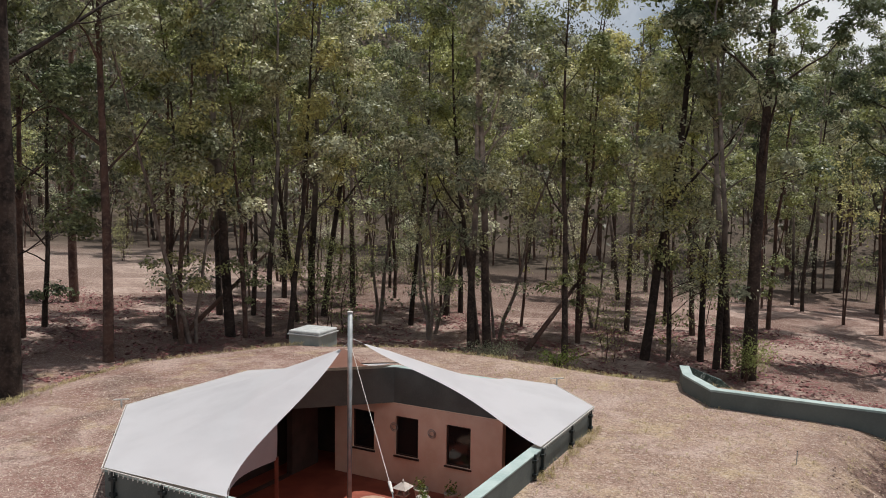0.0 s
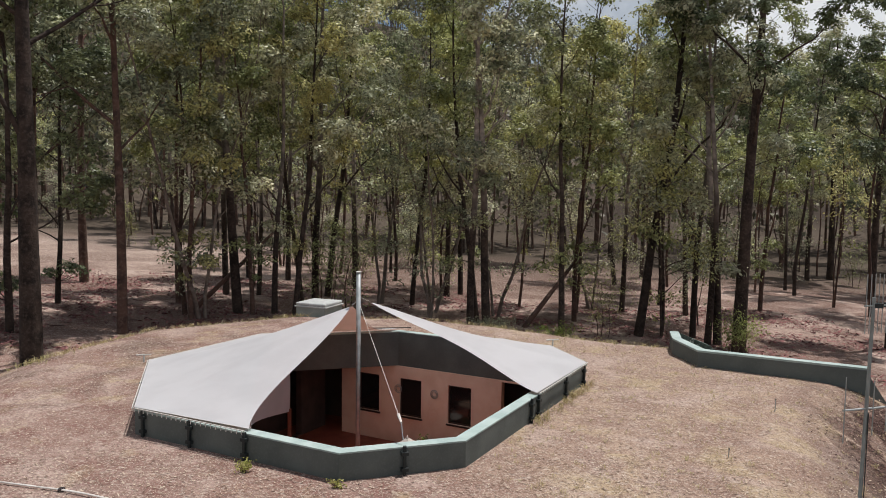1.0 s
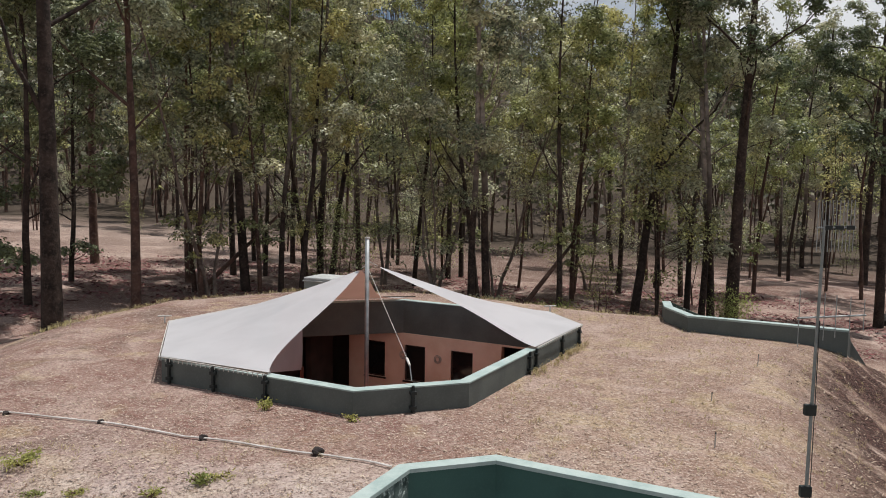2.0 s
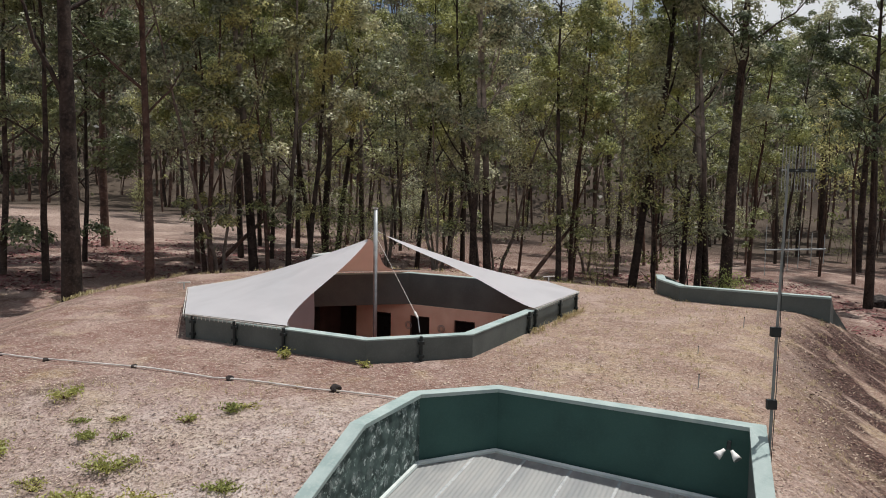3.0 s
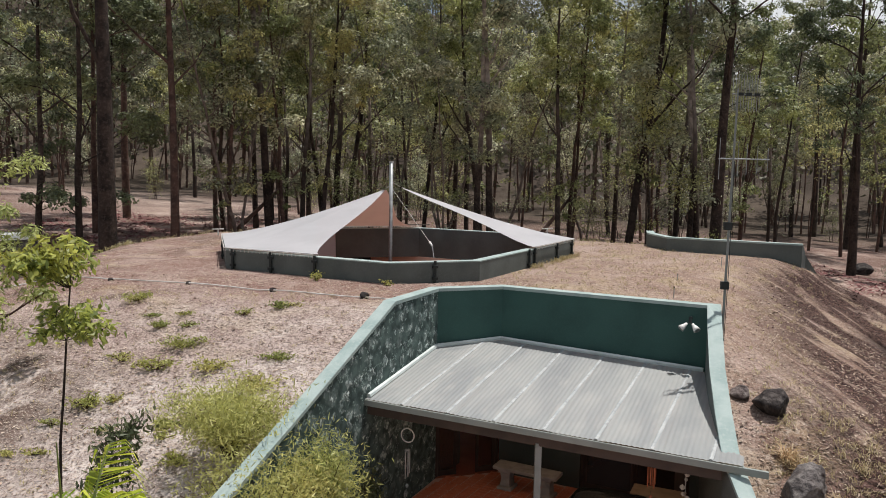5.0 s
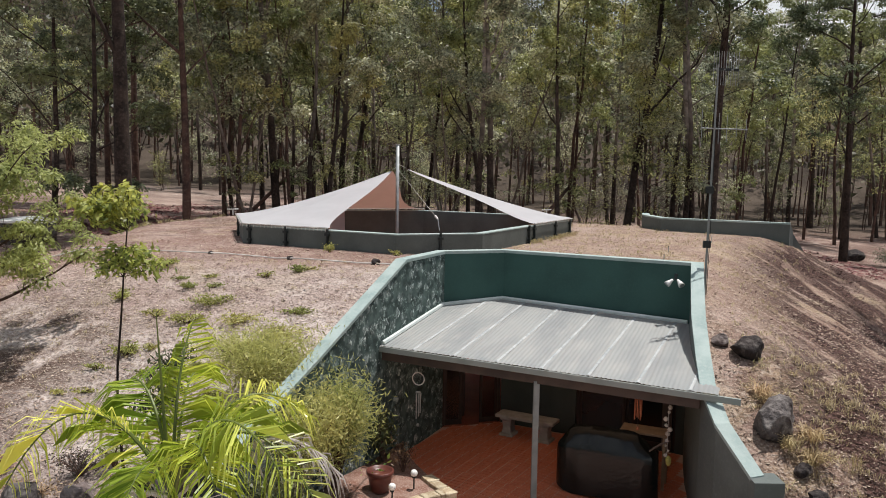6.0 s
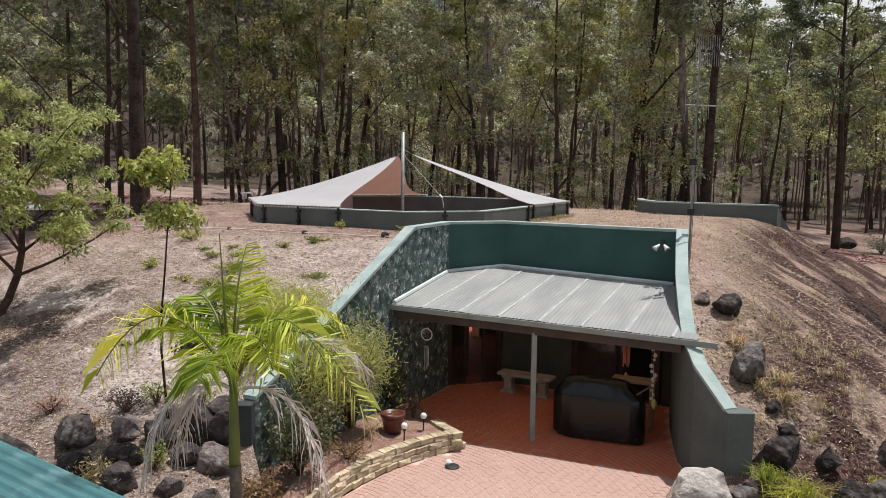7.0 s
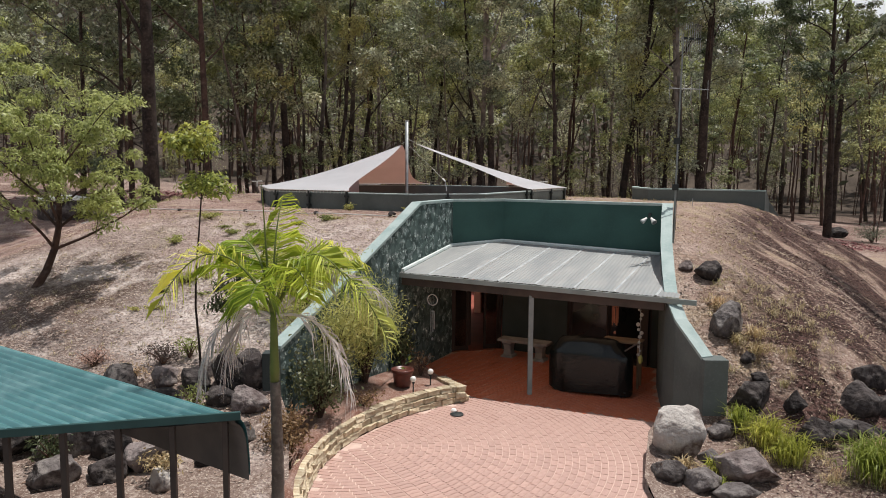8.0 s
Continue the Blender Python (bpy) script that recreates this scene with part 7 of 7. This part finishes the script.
def bark_chips():
    """Bark strips and sticks lying in drifts down the east slope."""
    rng = np.random.default_rng(29)
    pts = []
    while len(pts) < 32000:
        x, y = rng.uniform(4.2, 17), rng.uniform(-2, 20)
        if x - 0.36 * y < 2.6 + rng.uniform(0, 2.5) or noise.noise(Vector((x * .5, y * .5, 7))) < rng.uniform(-0.45, 0.1):
            continue
        pts.append((x, y, ground_z(x, y) + 0.015))
    c = np.array(pts)
    n = len(pts)
    a = rng.uniform(0, 6.283, n)
    ln, wd = rng.uniform(.015, .065, n)[:, None], rng.uniform(.006, .018, n)[:, None]
    d = np.stack([np.cos(a), np.sin(a), rng.normal(0, .2, n)], -1)
    s = np.stack([-np.sin(a), np.cos(a), rng.normal(0, .4, n)], -1)
    q = np.stack([c - d * ln, c + s * wd, c + d * ln, c - s * wd], 1)
    return q.reshape(-1, 3)


M_CHIP = leaf_mat("bark_chip_pieces", (0.022, 0.010, 0.008), (0.12, 0.065, 0.055), (0.20, 0.13, 0.11), 0.0, 0.85)
tagged(new("bark_mulch", leaf_mesh("bark_mulch", bark_chips(), M_CHIP)), "dark red-brown bark mulch strewn down the slope", "mulch", "", "stuff")


def forest_litter():
    """Red-brown fallen leaves and bark in drifts under the gums."""
    rng = np.random.default_rng(37)
    pts = []
    while len(pts) < 20000:
        x, y = rng.uniform(-26, 26), 29 + 24 * rng.random() ** 1.3
        if away(PLATEAU, x, y) < 0.8 or noise.noise(Vector((x * .22, y * .22, 3))) < rng.uniform(-0.25, 0.15):
            continue
        pts.append((x, y, ground_z(x, y) + 0.03))
    c = np.array(pts)
    n = len(pts)
    a = rng.uniform(0, 6.283, n)
    ln, wd = rng.uniform(.06, .22, n)[:, None], rng.uniform(.02, .06, n)[:, None]
    d = np.stack([np.cos(a), np.sin(a), rng.normal(0, .25, n)], -1)
    s = np.stack([-np.sin(a), np.cos(a), rng.normal(0, .35, n)], -1)
    return np.stack([c - d * ln, c + s * wd, c + d * ln, c - s * wd], 1).reshape(-1, 3)


M_REDLEAF = leaf_mat("fallen_red_leaves", (0.05, 0.022, 0.018), (0.20, 0.09, 0.07), (0.26, 0.15, 0.12), 0.0, 0.85)
tagged(new("forest_litter", leaf_mesh("forest_litter", forest_litter(), M_REDLEAF)), "red-brown fallen leaves and bark under the gums", "leaf litter", "", "stuff")


def dry_grass():
    rng = np.random.default_rng(23)
    V = []
    # thin along the walls, thicker on the sunny side
    for k in range(1100):
        x, y = rng.uniform(1, 12), rng.uniform(7, 27)
        if away(HOLE_PATIO, x, y) < .3 or away(HOLE_PIT, x, y) < .25 or away(PLATEAU, x, y) > 1.5:
            continue
        tuft(V, x, y, ground_z(x, y), 9, .13, .14, rng, .005)
    for k in range(60):
        f = rng.uniform(0, 1)
        x, y = uv(4.18 + rng.uniform(.1, .35), -0.5 + 4.5 * f)
        tuft(V, x, y, ground_z(x, y), 14, .2, .16, rng, .006)
    # a fringe of faded grass along the back edge of the mound
    fringe = [(-13.2, 22.0), (-12.6, 26.5), (-9.5, 30.0), (-5.5, 31.9), (-1.0, 31.6), (2.6, 29.8), (6.2, 27.3), (9.8, 25.6)]
    for k in range(700):
        i = int(rng.integers(0, len(fringe) - 1))
        f = rng.uniform(0, 1)
        x = fringe[i][0] + (fringe[i + 1][0] - fringe[i][0]) * f + rng.normal(0, .45)
        y = fringe[i][1] + (fringe[i + 1][1] - fringe[i][1]) * f + rng.normal(0, .45)
        tuft(V, x, y, ground_z(x, y), 8, .22, .2, rng, .008)
    for k in range(500):
        x, y = rng.uniform(-11, -2), rng.uniform(2, 11)
        if away(HOLE_PATIO, x, y) < .3:
            continue
        tuft(V, x, y, ground_z(x, y), 7, .12, .15, rng, .005)
    # matted dead grass at the foot of the east slope, below the wing wall
    for k in range(150):
        x, y = rng.normal(5.9, 0.8), rng.normal(4.6, 1.0)
        if away(HOLE_PATIO, x, y) < .3 or x < 4.5 or away(PAVE, x, y) < .5:
            continue
        tuft(V, x, y, ground_z(x, y), 13, .17, .22, rng, .006)
    return np.concatenate(V)


tagged(new("dry_grass", leaf_mesh("dry_grass", dry_grass(), M_STRAW)), "thin dry straw-coloured grass over the mound", "grass", "", "stuff")

# fallen logs leaning among the trees
for k, (a, b, r) in enumerate((((4.3, 40.5, 1.0), (8.0, 44.0, 4.9), .16), ((-13.5, 38.5, 1.9), (-9.6, 41.5, 6.2), .14))):
    t = thing("fallen_log", "fallen brown trunk leaning among the standing gums", "log", "", a)
    part("log", tube([a, tuple((p + q) / 2 + .1 for p, q in zip(a, b)), b], [r, r * .8, r * .5], 9), M_BARK2, t, "", True)

# ---- brick pavers, laid in arcs ----
def pavers():
    rr = random.Random(77)
    c = Vector((-2.4, 1.6))
    base = bpy.data.objects["pavement"]
    meshes = []
    for v in range(4):
        bm = bmesh.new()
        box_into(bm, (-.1125, -.0545, -.02), (.1125, .0545, 0.0), None, 0.0)
        for w in bm.verts:
            if w.co.z > -.01:
                w.co.x *= 0.975
                w.co.y *= 0.95
        me = bpy.data.meshes.new("paver")
        bm.to_mesh(me)
        bm.free()
        me.materials.append(M_PAVER)
        meshes.append(me)
    V, F = [], []
    SV, SF = [], []
    single = 0
    r = 0.2
    row = 0
    while r < 9.2:
        n = max(4, int(2 * math.pi * r / 0.231))
        for k in range(n):
            a = 2 * math.pi * (k + 0.5 * (row % 2)) / n
            x, y = c.x + r * math.cos(a), c.y + r * math.sin(a)
            if not (-3.2 < x < 4.3 and -6.95 < y < 8.8) or away(PAVE, x, y) > -0.03:
                continue
            z = rr.gauss(0, .0012)
            if single < 300 and -0.6 < y < 1.9 and -1.6 < x < 2.4:
                o = new("paver", rr.choice(meshes))
                o.parent = base
                o.matrix_local = Matrix.Translation((x, y, z)) @ Matrix.Rotation(a + math.pi / 2, 4, "Z")
                single += 1
                continue
            u = Vector((-math.sin(a), math.cos(a)))
            w = Vector((math.cos(a), math.sin(a)))
            # pavers inside the eave's shadow edge get the redder colour painted for shade
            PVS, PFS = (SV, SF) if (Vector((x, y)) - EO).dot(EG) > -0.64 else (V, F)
            b = len(PVS)
            for hx, hy, hz in ((.109, .051, -.02), (.106, .048, 0)) if PVS is SV else ((.1125, .0545, -.02), (.107, .0495, 0)):
                for sx, sy in ((-1, -1), (1, -1), (1, 1), (-1, 1)):
                    p = Vector((x, y)) + u * hx * sx + w * hy * sy
                    PVS.append((p.x, p.y, z + hz))
            PFS.append((b + 4, b + 5, b + 6, b + 7)[::-1])
            for q in range(4):
                PFS.append((b + q, b + (q + 1) % 4, b + 4 + (q + 1) % 4, b + 4 + q)[::-1])
        r += 0.1145
        row += 1
    for verts, faces, material in ((V, F, M_PAVER_JOINED), (SV, SF, M_PAVER_SHADE)):
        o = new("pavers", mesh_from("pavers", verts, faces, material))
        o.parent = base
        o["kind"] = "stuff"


pavers()
